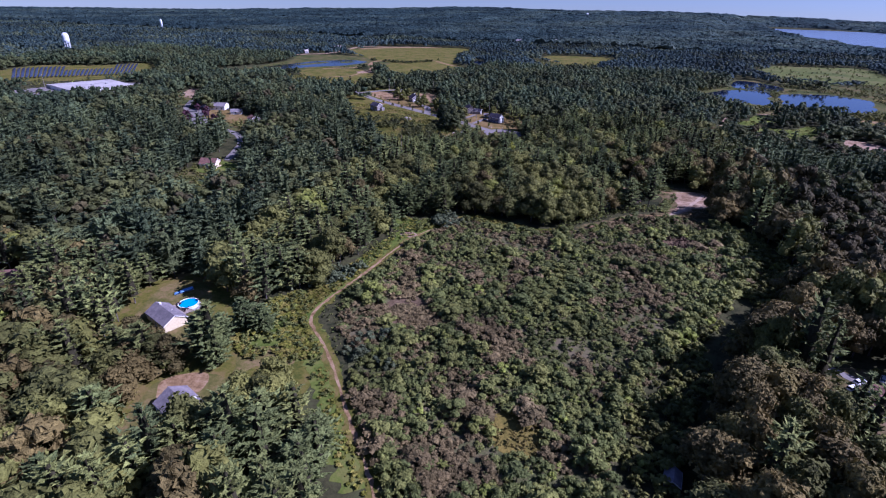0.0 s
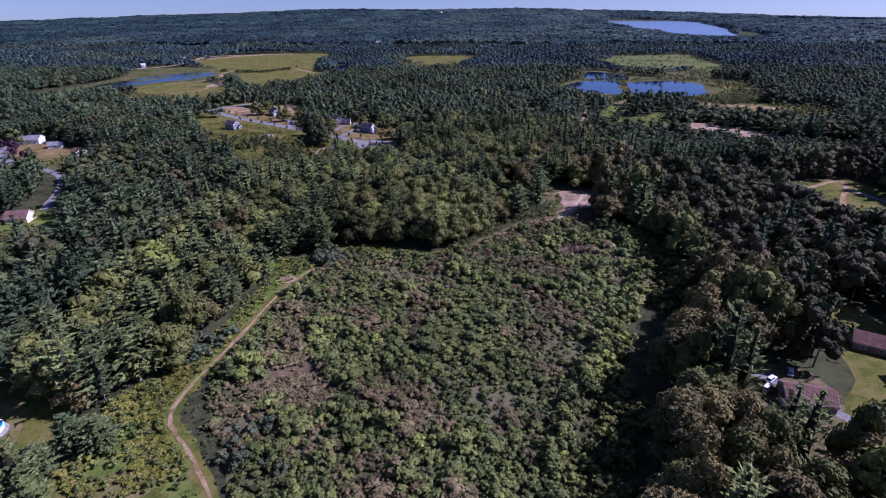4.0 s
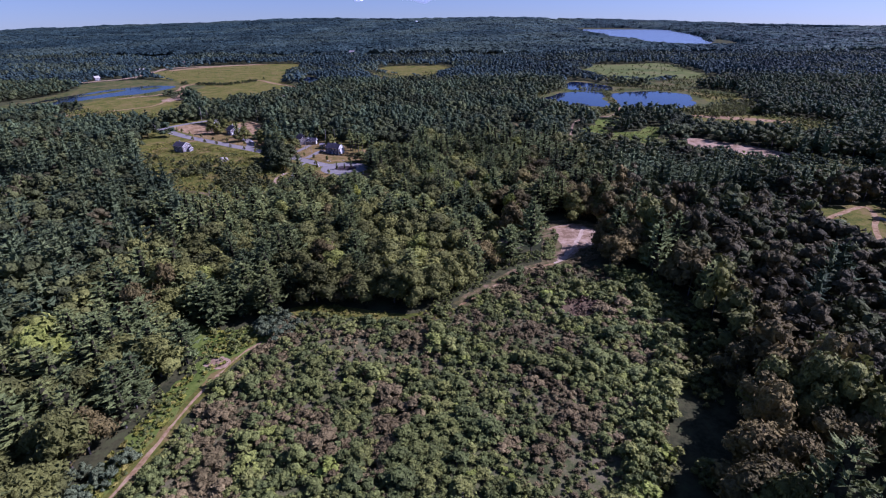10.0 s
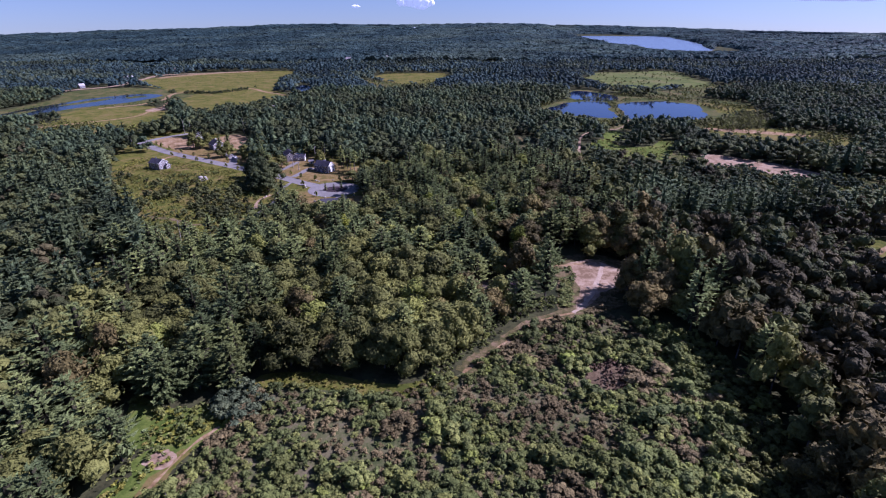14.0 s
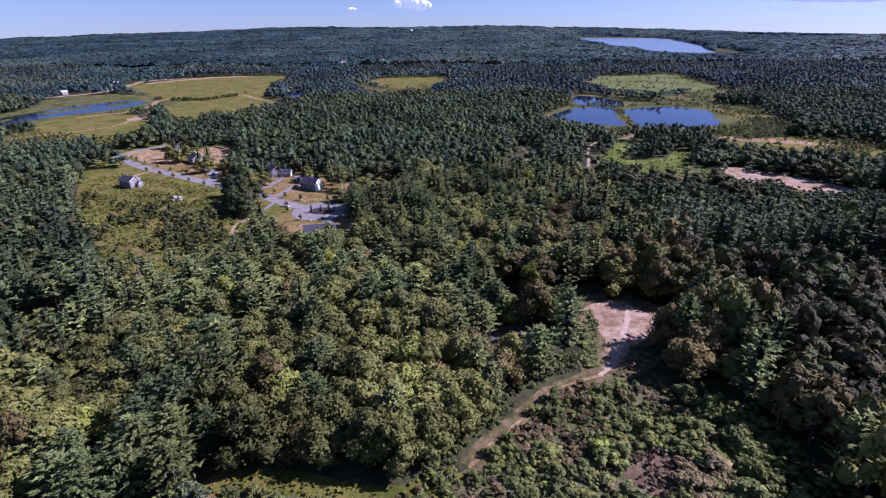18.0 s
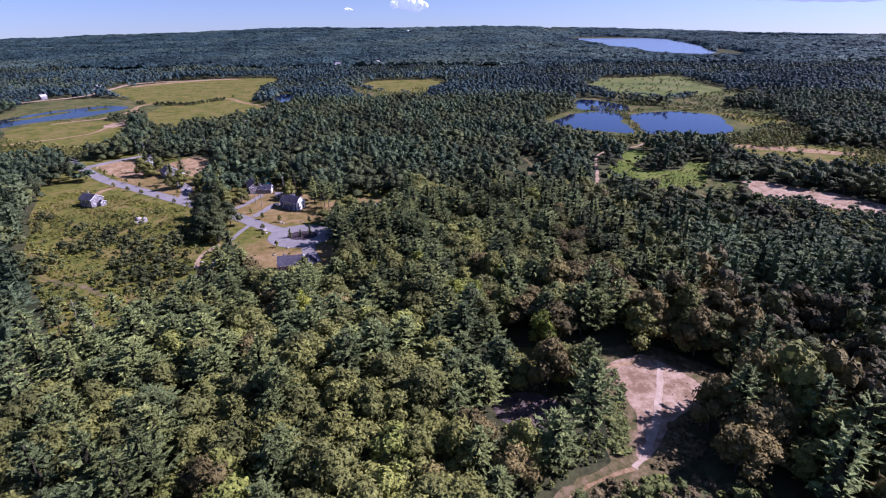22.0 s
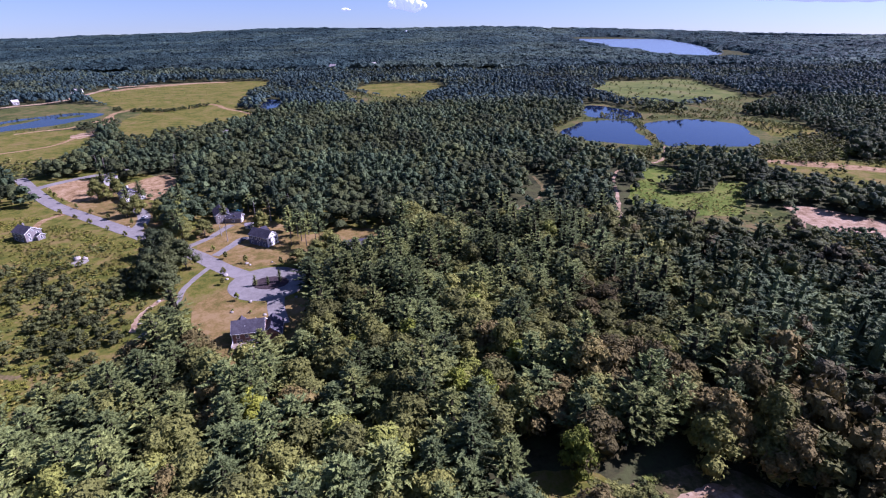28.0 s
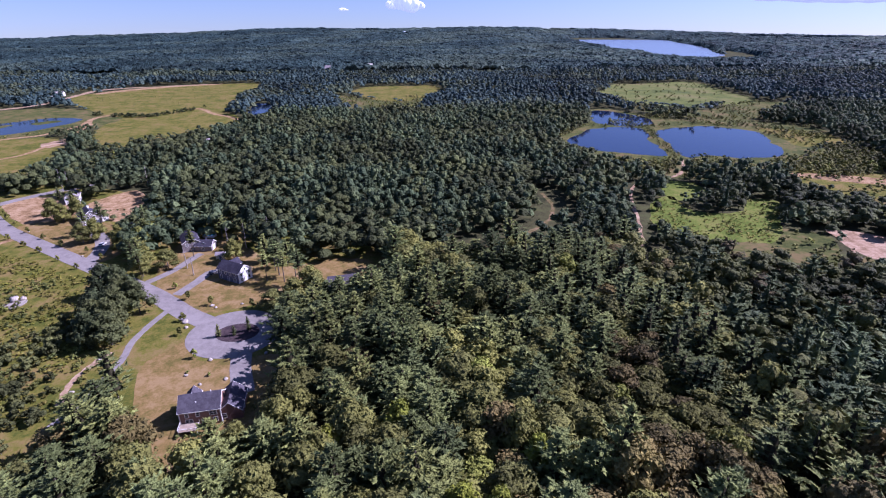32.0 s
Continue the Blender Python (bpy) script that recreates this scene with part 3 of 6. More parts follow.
strip("street_arm", [(-272, 556), (-262, 576), (-246, 596), (-226, 612)], 7.5, 0.095, M_ROAD, "grey asphalt street between lots", "road", 0.05, clear=4)
patch("turning_circle", [(-63 + 17.5 * math.cos(a), 404.5 + 16.5 * math.sin(a)) for a in np.linspace(0, 2 * math.pi, 15)[:-1]], 0.11, M_ROAD, "grey asphalt turning circle", "road", 0.1)
patch("planted_island", [(-62 + 8.0 * math.cos(a), 404.5 + 6.2 * math.sin(a)) for a in np.linspace(0, 2 * math.pi, 13)[:-1]], 0.22, M_MULCH, "dark mulched oval island in the turning circle", "flowerbed", 0.1)
strip("brick_drive", [(-56, 390), (-54, 382), (-51, 374), (-49, 369)], 7.0, 0.105, M_ROAD, "grey driveway to the garage", "driveway", 0.05, clear=2)
strip("lane", [(-95, 426), (-98, 412), (-99, 400), (-97, 388), (-98, 369), (-101, 356)], 2.6, 0.09, M_ROAD, "narrow grey lane past the meadow", "lane", 0.08, clear=2.5)
strip("white_house_drive", [(-98, 436), (-94, 448), (-91, 458), (-84, 457)], 4.5, 0.09, M_ROAD, "grey driveway to the white house", "driveway", 0.05, clear=2)
strip("pool_house_drive", [(-118, 446), (-110, 460), (-106, 474), (-104, 480)], 4.0, 0.09, M_ROAD, "grey driveway to the house with the pool", "driveway", 0.05, clear=2)
strip("gable_house_drive", [(-156, 472), (-158, 486), (-164, 500), (-176, 514)], 7.0, 0.09, M_ROAD, "grey driveway to the gabled house", "driveway", 0.05, clear=2)
strip("far_house_drive", [(-214, 506), (-220, 494), (-216, 480)], 3.5, 0.09, M_DIRT, "pale gravel drive", "driveway", 0.1, clear=2)

OPENINGS = list(OPEN)
# low ground in front of the openings, where only bushes grow
LOW = [
    [(-420, 600), (-330, 570), (-290, 600), (-285, 660), (-330, 640), (-420, 680)],
    [(-300, 700), (-246, 660), (-222, 720), (-205, 790), (-196, 880), (-215, 850), (-240, 780), (-250, 716)],
    [(150, 715), (196, 655), (280, 655), (336, 655), (384, 690), (420, 680), (370, 610), (280, 592), (200, 600), (158, 640)],
    [(146, 512), (154, 494), (178, 482), (196, 478), (214, 496), (230, 480), (196, 436), (168, 440), (146, 464)],
    [(228, 456), (250, 440), (262, 424), (296, 420), (336, 404), (296, 346), (246, 340), (206, 384), (206, 430)],
    [(312, 1030), (343, 935), (399, 920), (489, 985), (540, 960), (430, 850), (350, 850), (300, 930)],
    [(-122, 1100), (-85, 1080), (-25, 1024), (-8, 1090), (20, 1040), (-10, 900), (-90, 950)],
    [(276, 576), (300, 546), (340, 520), (400, 520), (400, 480), (340, 480), (280, 520)],
    [(20, 256), (44, 255), (42, 245), (22, 246)],
    [(216, 284), (222, 256), (240, 254), (264, 260), (266, 238), (238, 212), (206, 204), (188, 226), (194, 260)],
    [(88, 104), (98, 112), (112, 112), (116, 94), (108, 76), (96, 70), (86, 84)],
    [(-720, 470), (-660, 505), (-630, 560), (-650, 650), (-600, 580), (-600, 520), (-640, 440), (-700, 420), (-800, 430), (-850, 520)],
    [(-640, 396), (-566, 404), (-530, 430), (-520, 410), (-560, 372), (-640, 360)],
    [(-384, 384), (-360, 350), (-320, 306), (-286, 316), (-268, 350), (-290, 366), (-316, 352), (-344, 364)],
    [(-248, 228), (-238, 246), (-222, 244), (-210, 226), (-186, 196), (-206, 176), (-236, 196)],
    [(-160, 264), (-140, 262), (-136, 284), (-152, 288), (-166, 284)],
    [(-440, 450), (-462, 470), (-448, 430), (-420, 410), (-404, 430), (-430, 452)],
]
for q in LOW[:8] + LOW[9:10] + LOW[13:]:
    patch("low_ground", q, 0.016, M_BANK, "weedy low ground grown with bushes", "ground", 2.0, keep_clear=False)
for q in LOW + [[(-84, 36), (-86, 57), (-73, 62), (-66, 54), (-67, 40), (-76, 32)], [(-104, 26), (-106, 42), (-92, 50), (-82, 42), (-78, 28), (-86, 17), (-98, 18)], [(-112, 400), (-92, 392), (-91, 372), (-93, 352), (-104, 346), (-114, 372)], [(-121, 82), (-112, 67), (-105, 59), (-102, 64), (-111, 80), (-117, 89)], [(820, 2050), (860, 1990), (1060, 2060), (1190, 2320), (1260, 2320), (1080, 1840), (840, 1800)], [(-580, 690), (-545, 790), (-500, 690), (-470, 640), (-540, 620)],
               [(-408, 925), (-374, 962), (-321, 988), (-272, 1004), (-250, 962), (-281, 926), (-307, 884), (-357, 870), (-395, 895)]]:
    OPEN.append(smooth_loop(q, 4))


# ---- plants ----
def unit(v):
    return v / (np.linalg.norm(v, axis=-1, keepdims=True) + 1e-9)


def ico(level=0):
    bm = bmesh.new()
    bmesh.ops.create_icosphere(bm, subdivisions=level + 1, radius=1)
    V = np.array([v.co[:] for v in bm.verts])
    bm.verts.ensure_lookup_table()
    T = np.array([[v.index for v in f.verts] for f in bm.faces])
    bm.free()
    return V, T


ICO = ico()


class Shape:
    """Vertices, triangles and a material index that pile up."""

    def __init__(self):
        self.V, self.T, self.I, self.n = [], [], [], 0

    def add(self, V, T, i=0):
        self.V.append(V), self.T.append(T + self.n), self.I.append(np.full(len(T), i))
        self.n += len(V)

    def done(self):
        return np.concatenate(self.V), np.concatenate(self.T), np.concatenate(self.I)


def cards(rng, P, N, size, droop=0.15, long=1.0):
    """Leaf clumps: small uneven three-sided leaves at P that face N."""
    n = len(P)
    u = unit(np.cross(N, rng.standard_normal((n, 3))))
    v = np.cross(N, u)
    a = size * rng.uniform(0.6, 1.4, (n, 1)) * long
    b = size * rng.uniform(0.6, 1.2, (n, 1))
    d = N * size * droop
    k = lambda: rng.uniform(0.7, 1.3, (n, 1))
    V = np.stack((P + u * a * k() - d * k(), P - u * a * 0.6 * k() + v * b * k(), P - u * a * 0.6 * k() - v * b * k() + d * 0.5), 1).reshape(-1, 3)
    return V, np.arange(3 * n).reshape(-1, 3)


def dome():
    """The rounded top of a crown."""
    a = np.arange(5) * 2 * np.pi / 5
    lo = np.stack((np.cos(a), np.sin(a), np.full(5, -0.45)), 1)
    hi = np.stack((0.70 * np.cos(a + 0.63), 0.70 * np.sin(a + 0.63), np.full(5, 0.66)), 1)
    i, j = np.arange(5), (np.arange(5) + 1) % 5
    T = np.concatenate((np.stack((i, j, i + 5), 1), np.stack((j, j + 5, i + 5), 1), np.stack((i + 5, j + 5, np.full(5, 10)), 1)))
    return np.concatenate((lo, hi, ((0, 0, 0.95),))), T


DOME = dome()


def pole(r0, r1, z0, z1, sides=5, lean=(0, 0)):
    a = np.arange(sides) * 2 * np.pi / sides
    lo = np.stack((r0 * np.cos(a), r0 * np.sin(a), np.full(sides, z0)), 1)
    hi = np.stack((r1 * np.cos(a) + lean[0], r1 * np.sin(a) + lean[1], np.full(sides, z1)), 1)
    i = np.arange(sides)
    j = (i + 1) % sides
    return np.concatenate((lo, hi)), np.concatenate((np.stack((i, j, i + sides), 1), np.stack((j, j + sides, i + sides), 1)))


def limb(p, q, r):
    """A tapered three-sided limb."""
    p, q = np.array(p, float), np.array(q, float)
    d = unit(q - p)
    u = unit(np.cross(d, (0.3, 0.5, 0.8)))
    v = np.cross(d, u)
    a = np.arange(3) * 2 * np.pi / 3
    ring = np.cos(a)[:, None] * u + np.sin(a)[:, None] * v
    V = np.concatenate((p + ring * r, q + ring * r * 0.3))
    i, j = np.arange(3), (np.arange(3) + 1) % 3
    return V, np.concatenate((np.stack((i, j, i + 3), 1), np.stack((j, j + 3, i + 3), 1)))


def broadleaf(seed, lobes, per_lobe, size, wide=0.36, low=0.34, sides=4, flat=0.8, branches=0, solid=True):
    """A crown of lobes covered in leaf clumps, 1 high. Returns the crown and the trunk."""
    rng = np.random.default_rng(seed)
    S, W = Shape(), Shape()
    c = np.zeros((lobes, 3))
    r = np.zeros(lobes)
    for i in range(lobes):
        a = 2.4 * i + rng.uniform(-0.5, 0.5)
        up = (i + 0.5) / lobes
        out = wide * (1.0 - 0.75 * up ** 1.6) * rng.uniform(0.55, 0.95)
        r[i] = wide * rng.uniform(0.42, 0.62) * (1.05 - 0.25 * up)
        c[i] = (out * math.cos(a), out * math.sin(a), low + (1 - low) * up * 0.86 + 0.02)
        if i == lobes - 1:
            c[i, :2] *= 0.3
            c[i, 2] = 1 - r[i] * flat
    for i in range(lobes):
        body = ICO if solid else DOME
        V = body[0] * rng.uniform(0.70, 0.92, (len(body[0]), 1)) * r[i] * np.array((1, 1, flat)) + c[i]
        S.add(V, body[1], 0)
        n = per_lobe
        d = unit(rng.standard_normal((n, 3)) + np.array((0, 0, 0.35)))
        P = c[i] + d * r[i] * np.array((1, 1, flat)) * rng.uniform(0.80, 1.14, (n, 1))
        N = unit(d + 0.36 * rng.standard_normal((n, 3)) + np.array((0, 0, 0.25)))
        S.add(*cards(rng, P, N, size, 0.25))
    W.add(*pole(0.022, 0.012, -0.02, low + 0.25, sides), 0)
    for i in range(min(branches, lobes)):
        W.add(*limb((0, 0, low * rng.uniform(0.5, 1.0)), c[i], 0.011), 0)
    return S.done(), W.done()


def pine(seed, whorls, boughs, size, sub, low=0.20, wide=0.25, sides=4, ragged=0.25, inner=1):
    """A white pine, 1 high: whorls of flat plumes on a straight trunk."""
    rng = np.random.default_rng(seed)
    S, W = Shape(), Shape()
    gap = rng.uniform(0, 6.28)
    for w in range(whorls):
        up = w / (whorls - 1)
        z = low + (0.97 - low) * up ** 0.92
        reach = wide * (1 - up ** 2.3) ** 0.8 * (0.66 + 0.40 * min(1.0, up * 3.0)) + 0.025
        for b in range(boughs):
            a = gap + w * 1.1 + 2 * np.pi * (b + rng.uniform(-0.25, 0.25)) / boughs
            L = reach * rng.uniform(1 - 1.6 * ragged, 1 + ragged)
            rise = rng.uniform(0.02, 0.30) * L + 0.02 * up
            d = np.array((math.cos(a), math.sin(a), 0))
            t = rng.uniform(0.35, 1.0, sub)
            P = d * (L * t)[:, None] + np.array((0, 0, 1)) * (z + rise * t ** 1.5)[:, None] + 0.010 * rng.standard_normal((sub, 3))
            N = unit(np.array((0, 0, 1.0)) + 0.30 * d + 0.40 * rng.standard_normal((sub, 3)))
            k = size * (1.15 - 0.5 * up)
            spread = rng.uniform(-1.0, 1.0, (sub, 1))
            u = unit(d + spread * np.array((-d[1], d[0], 0)) + np.array((0, 0, 0.25)) + 0.15 * rng.standard_normal((sub, 3)))
            v = unit(np.cross(N, u))
            aa, bb = k * rng.uniform(0.9, 1.6, (sub, 1)), k * rng.uniform(0.30, 0.55, (sub, 1))
            V = np.stack((P + u * aa, P - u * aa * 0.5 + v * bb, P - u * aa * 0.5 - v * bb), 1).reshape(-1, 3)
            S.add(V, np.arange(3 * sub).reshape(-1, 3))
    # the dense inside of the crown, its shade put into the dark colour
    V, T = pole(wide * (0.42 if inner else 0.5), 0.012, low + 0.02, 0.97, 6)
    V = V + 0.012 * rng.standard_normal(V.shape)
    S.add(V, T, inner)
    W.add(*pole(0.016, 0.004, -0.02, 0.96, sides), 0)
    return S.done(), W.done()


def joined(name, protos, P, H, W, mats, label, category, seed):
    """Many plants as one piece of stuff. protos: (V, T, I); P places, H heights, W widths."""
    rng = np.random.default_rng(seed)
    n = len(P)
    pick = rng.integers(0, len(protos), n)
    tint = rng.random(n)
    Vs, Ts, Is, Cs, base = [], [], [], [], 0
    for k, (V, T, I) in enumerate(protos):
        m = np.flatnonzero(pick == k)
        if not len(m):
            continue
        a = rng.uniform(0, 2 * np.pi, len(m))
        ca, sa = np.cos(a)[:, None], np.sin(a)[:, None]
        x = (V[:, 0] * ca - V[:, 1] * sa) * W[m, None] + P[m, 0, None]
        y = (V[:, 0] * sa + V[:, 1] * ca) * W[m, None] + P[m, 1, None]
        z = V[:, 2] * H[m, None] + P[m, 2, None]
        Vs.append(np.stack((x, y, z), -1).reshape(-1, 3))
        Ts.append((T[None] + (np.arange(len(m)) * len(V))[:, None, None]).reshape(-1, 3) + base)
        Is.append(np.tile(I, len(m)))
        Cs.append(np.repeat(tint[m], len(V)))
        base += len(V) * len(m)
    if not Vs:
        return None
    me = mesh_from(name, np.concatenate(Vs), np.concatenate(Ts), mats, np.concatenate(Is), np.concatenate(Cs))
    return tagged(new(name, me), label, category, kind="stuff")


def scatter(x0, x1, y0, y1, step, seed, jitter=0.42):
    """Places on an uneven grid."""
    rng = np.random.default_rng(seed)
    gx, gy = np.meshgrid(np.arange(x0, x1, step), np.arange(y0, y1, step * 0.87))
    gx = gx + (np.arange(gx.shape[0]) % 2)[:, None] * step / 2
    p = np.stack((gx.ravel(), gy.ravel()), 1)
    return p + rng.uniform(-jitter, jitter, p.shape) * step


def in_view(p, margin):
    """The wedge of land that the flight looks over."""
    x, y = p[:, 0], p[:, 1] + 62
    return (y > 55) & (x < 1.02 * y + margin) & (x > -1.52 * y - margin) & ((x > -1.0 * (y + 330) - margin) | (y > 900))


def free(p, gap=0.0, crown=0.0):
    """Places that lie in no opening, road or water; crown: how far off they keep from openings."""
    if crown:
        ring = [(crown * math.cos(a), crown * math.sin(a)) for a in np.arange(6) * math.pi / 3]
        return np.logical_and.reduce([free(p + np.array(q), gap if i == 0 else 0.0) for i, q in enumerate([(0.0, 0.0)] + ring)])
    x, y = p[:, 0], p[:, 1]
    ok = np.ones(len(p), dtype=bool)
    for L in OPEN:
        lo, hi = L.min(0) - 1, L.max(0) + 1
        m = np.flatnonzero((x > lo[0]) & (x < hi[0]) & (y > lo[1]) & (y < hi[1]))
        if len(m):
            ok[m] &= ~inside(L, x[m], y[m])
    for L, w in LINES:
        lo, hi = L.min(0) - w - gap, L.max(0) + w + gap
        m = np.flatnonzero((x > lo[0]) & (x < hi[0]) & (y > lo[1]) & (y < hi[1]))
        if len(m):
            ok[m] &= ~near_line(L, x[m], y[m], w + gap)
    return ok


def field_noise(p, scale, seed):
    """Smooth random values of about -1 to 1 over the plan."""
    rng = np.random.default_rng(seed)
    v = np.zeros(len(p))
    for _ in range(6):
        d = rng.standard_normal(2) / scale
        v += np.sin(p @ d * 2.2 + rng.uniform(0, 6.28))
    return v / 2.4


def both(s):
    """Crown and trunk as one shape with two materials."""
    (V, T, I), (v, t, i) = s
    return np.concatenate((V, v)), np.concatenate((T, t + len(V))), np.concatenate((I, i + 2))


def kinds(p, seed):
    """Which tree grows where: 0 pine, 1 oak, 2 maple."""
    rng = np.random.default_rng(seed)
    v = 1.1 * field_noise(p, 32, 3) - 0.08 + 0.45 * rng.standard_normal(len(p))
    x, y = p[:, 0], p[:, 1]
    v = v + 1.2 * ((x > 40) & (y < 300)) + 0.9 * (np.hypot(x - 5, y - 228) < 32) + 0.22 * ((x < -40) & (y < 85)) - 0.25 * ((x < -60) & (y > 105) & (y < 230))
    v = v - 0.35 * ((x < -40) & (y > 230) & (y < 560)) - 0.25 * ((x > -30) & (x < 90) & (y > 300) & (y < 470))
    brown = np.where((x > 30) & (y < 330), 0.30, np.where((x < -60) & (y < 90), 0.62, 0.90))
    k = np.where(v < -0.10, 0, np.where(rng.random(len(p)) < brown, 1, 2))
    return k


def edge_height(p):
    """Young growth on the south side of openings: the height that a tree there has reached."""
    top = np.full(len(p), 99.0)
    eye = np.where(p[:, 1, None] < 150, ((4.0, -40.0),), ((4.0, 130.0),))
    way = p - eye
    D = np.linalg.norm(way, axis=1)
    way = way / D[:, None]
    k = np.clip(1.8 - 0.8 * (D - 250) / 150, 1.0, 1.8)
    for d in range(90, 0, -6):
        q = p + way * d
        hit = np.zeros(len(p), dtype=bool)
        for L in OPENINGS:
            lo, hi = L.min(0), L.max(0)
            m = np.flatnonzero((q[:, 0] > lo[0]) & (q[:, 0] < hi[0]) & (q[:, 1] > lo[1]) & (q[:, 1] < hi[1]))
            if len(m):
                hit[m] |= inside(L, q[m, 0], q[m, 1])
        top = np.where(hit, 5.0 + k * 106 * d / D, top)
    return top


def put_trees(kind, label, P, H, W, protos, name, mat, category="tree"):
    """Single trees, each with its trunk and crown."""
    rng = np.random.default_rng(len(P))
    made = []
    for (crown, trunk) in protos:
        made.append((mesh_from("crown", *crown[:2], [mat, twig_shade], crown[2]), mesh_from("trunk", *trunk[:2], [bark], trunk[2])))
    for i, (p, h, w) in enumerate(zip(P, H, W)):
        c, t = made[rng.integers(len(made))]
        ob = new(name)
        ob.matrix_basis = Matrix.LocRotScale((p[0], p[1], p[2]), Euler((0, 0, rng.uniform(0, 6.28))), (w, w, h))
        tagged(ob, label, category, "trees of the wood" if category == "tree" else "shrubs of the field")
        for nm, me in (("crown", c), ("trunk", t)):
            q = new(nm, me)
            q.parent = ob


def wood():
    rng = np.random.default_rng(11)
    # near woods, to 460 m
    p = scatter(-420, 420, -20, 470, 8.3, 21)
    p = p[in_view(p, 40)]
    p = p[free(p, 1.0, 2.4)]
    k = kinds(p, 5)
    near = (np.abs(p[:, 0] + 5) < 105) & (p[:, 1] > 20)
    h = np.where(k == 0, rng.uniform(14.5, 23.0, len(p)), rng.uniform(11.5, 19.0, len(p)))
    h *= np.where((p[:, 0] > 36) & (p[:, 1] < 330), 1.28, 1.0)
    h *= 0.96 + 0.14 * field_noise(p, 30, 8)
    w = np.where(k == 0, rng.uniform(17, 24, len(p)), rng.uniform(14, 21.5, len(p)))
    cap = edge_height(p) * rng.uniform(0.8, 1.15, len(p))
    k = np.where((k == 0) & (cap < 11), 1, k)
    w = np.where(h > cap, np.maximum(w * (cap / h) ** 0.7, 8.0), w)
    h = np.minimum(h, cap)
    P = np.concatenate((p, np.zeros((len(p), 1)) - 0.05), 1)
    fine = {0: [pine(s, 12, 8, 0.052, 9, ragged=0.42) for s in range(6)],
            1: [broadleaf(40 + s, 12, 90, 0.031, 0.38, 0.26, branches=5) for s in range(6)],
            2: [broadleaf(60 + s, 11, 90, 0.031, 0.35, 0.26, flat=0.95, branches=5) for s in range(5)]}
    plain = {0: [both(pine(80 + s, 9, 6, 0.070, 5, ragged=0.42, sides=3)) for s in range(8)],
             1: [both(broadleaf(90 + s, 9, 24, 0.054, 0.39, 0.24, 3, solid=False)) for s in range(8)],
             2: [both(broadleaf(100 + s, 9, 24, 0.054, 0.37, 0.24, 3, 0.95, solid=False)) for s in range(8)]}
    coarse = {0: [both(pine(180 + s, 7, 5, 0.10, 3, ragged=0.35, sides=3, inner=0)) for s in range(8)],
              1: [both(broadleaf(190 + s, 6, 13, 0.058, 0.40, 0.28, 3)) for s in range(8)],
              2: [both(broadleaf(195 + s, 6, 13, 0.058, 0.37, 0.28, 3, 0.95)) for s in range(8)]}
    names = {0: ("pine_tree", "pine", "tall white pine with layered dark green plumes"), 1: ("oak_tree", "oak", "round-crowned oak with olive-green leaves"),
             2: ("maple_tree", "maple", "broadleaf tree with brownish late-summer leaves")}
    joins = {0: ("pine_wood", "dense stand of dark green white pines"), 1: ("oak_wood", "closed canopy of olive-green oaks"), 2: ("maple_wood", "brownish-green broadleaf canopy")}
    for q in (0, 1, 2):
        m = np.flatnonzero((k == q) & near)
        c = np.abs(p[m, 0] + 5) * 0.8 + np.abs(p[m, 1] - 270) * 0.25
        m = m[np.argsort(c)][:290]
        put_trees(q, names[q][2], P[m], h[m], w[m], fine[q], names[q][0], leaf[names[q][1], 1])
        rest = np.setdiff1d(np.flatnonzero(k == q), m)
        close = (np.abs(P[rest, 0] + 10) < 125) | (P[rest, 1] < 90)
        # trees farther aside take the leaf copy with shade and haze coloured in
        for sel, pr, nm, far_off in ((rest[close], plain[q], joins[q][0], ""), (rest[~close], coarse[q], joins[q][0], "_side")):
            joined(nm, pr, P[sel], h[sel], w[sel], [leaf[names[q][1] + far_off, 0], twig_shade, bark], joins[q][1], "woodland", 31 + q)
    # farther woods, 460 to 900 m
    p = scatter(-900, 950, 470, 900, 9.0, 22)
    p2 = scatter(-900, -420, 60, 470, 9.6, 27)
    p3 = scatter(420, 560, 250, 470, 8.8, 28)
    p = np.concatenate((p, p2, p3))
    p = p[in_view(p, 30)]
    p = p[free(p, 1.5)]
    k = np.minimum(kinds(p, 6), 1)
    h = np.where(k == 0, rng.uniform(14, 19, len(p)), rng.uniform(12, 16.5, len(p))) * (0.96 + 0.16 * field_noise(p, 45, 8))
    w = rng.uniform(14, 21, len(p))
    cap = edge_height(p) * rng.uniform(0.8, 1.15, len(p))
    w = np.where(h > cap, np.maximum(w * (cap / h) ** 0.7, 9.0), w)
    h = np.minimum(h, cap)
    P = np.concatenate((p, np.zeros((len(p), 1)) - 0.05), 1)
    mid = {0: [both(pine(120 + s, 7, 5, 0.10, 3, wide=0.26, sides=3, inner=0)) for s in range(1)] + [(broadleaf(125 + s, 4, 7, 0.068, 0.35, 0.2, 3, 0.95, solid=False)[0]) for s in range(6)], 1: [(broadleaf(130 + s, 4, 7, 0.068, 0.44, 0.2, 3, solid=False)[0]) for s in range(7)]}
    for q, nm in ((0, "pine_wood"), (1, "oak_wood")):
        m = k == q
        joined(nm, mid[q], P[m], h[m], w[m], [leaf[names[q][1] + "_mid", 0], twig_shade, bark], joins[q][1], "woodland", 41 + q)
    # distant woods, 900 to 1500 m
    p = scatter(-2430, 1725, 60, 1500, 12.4, 23)
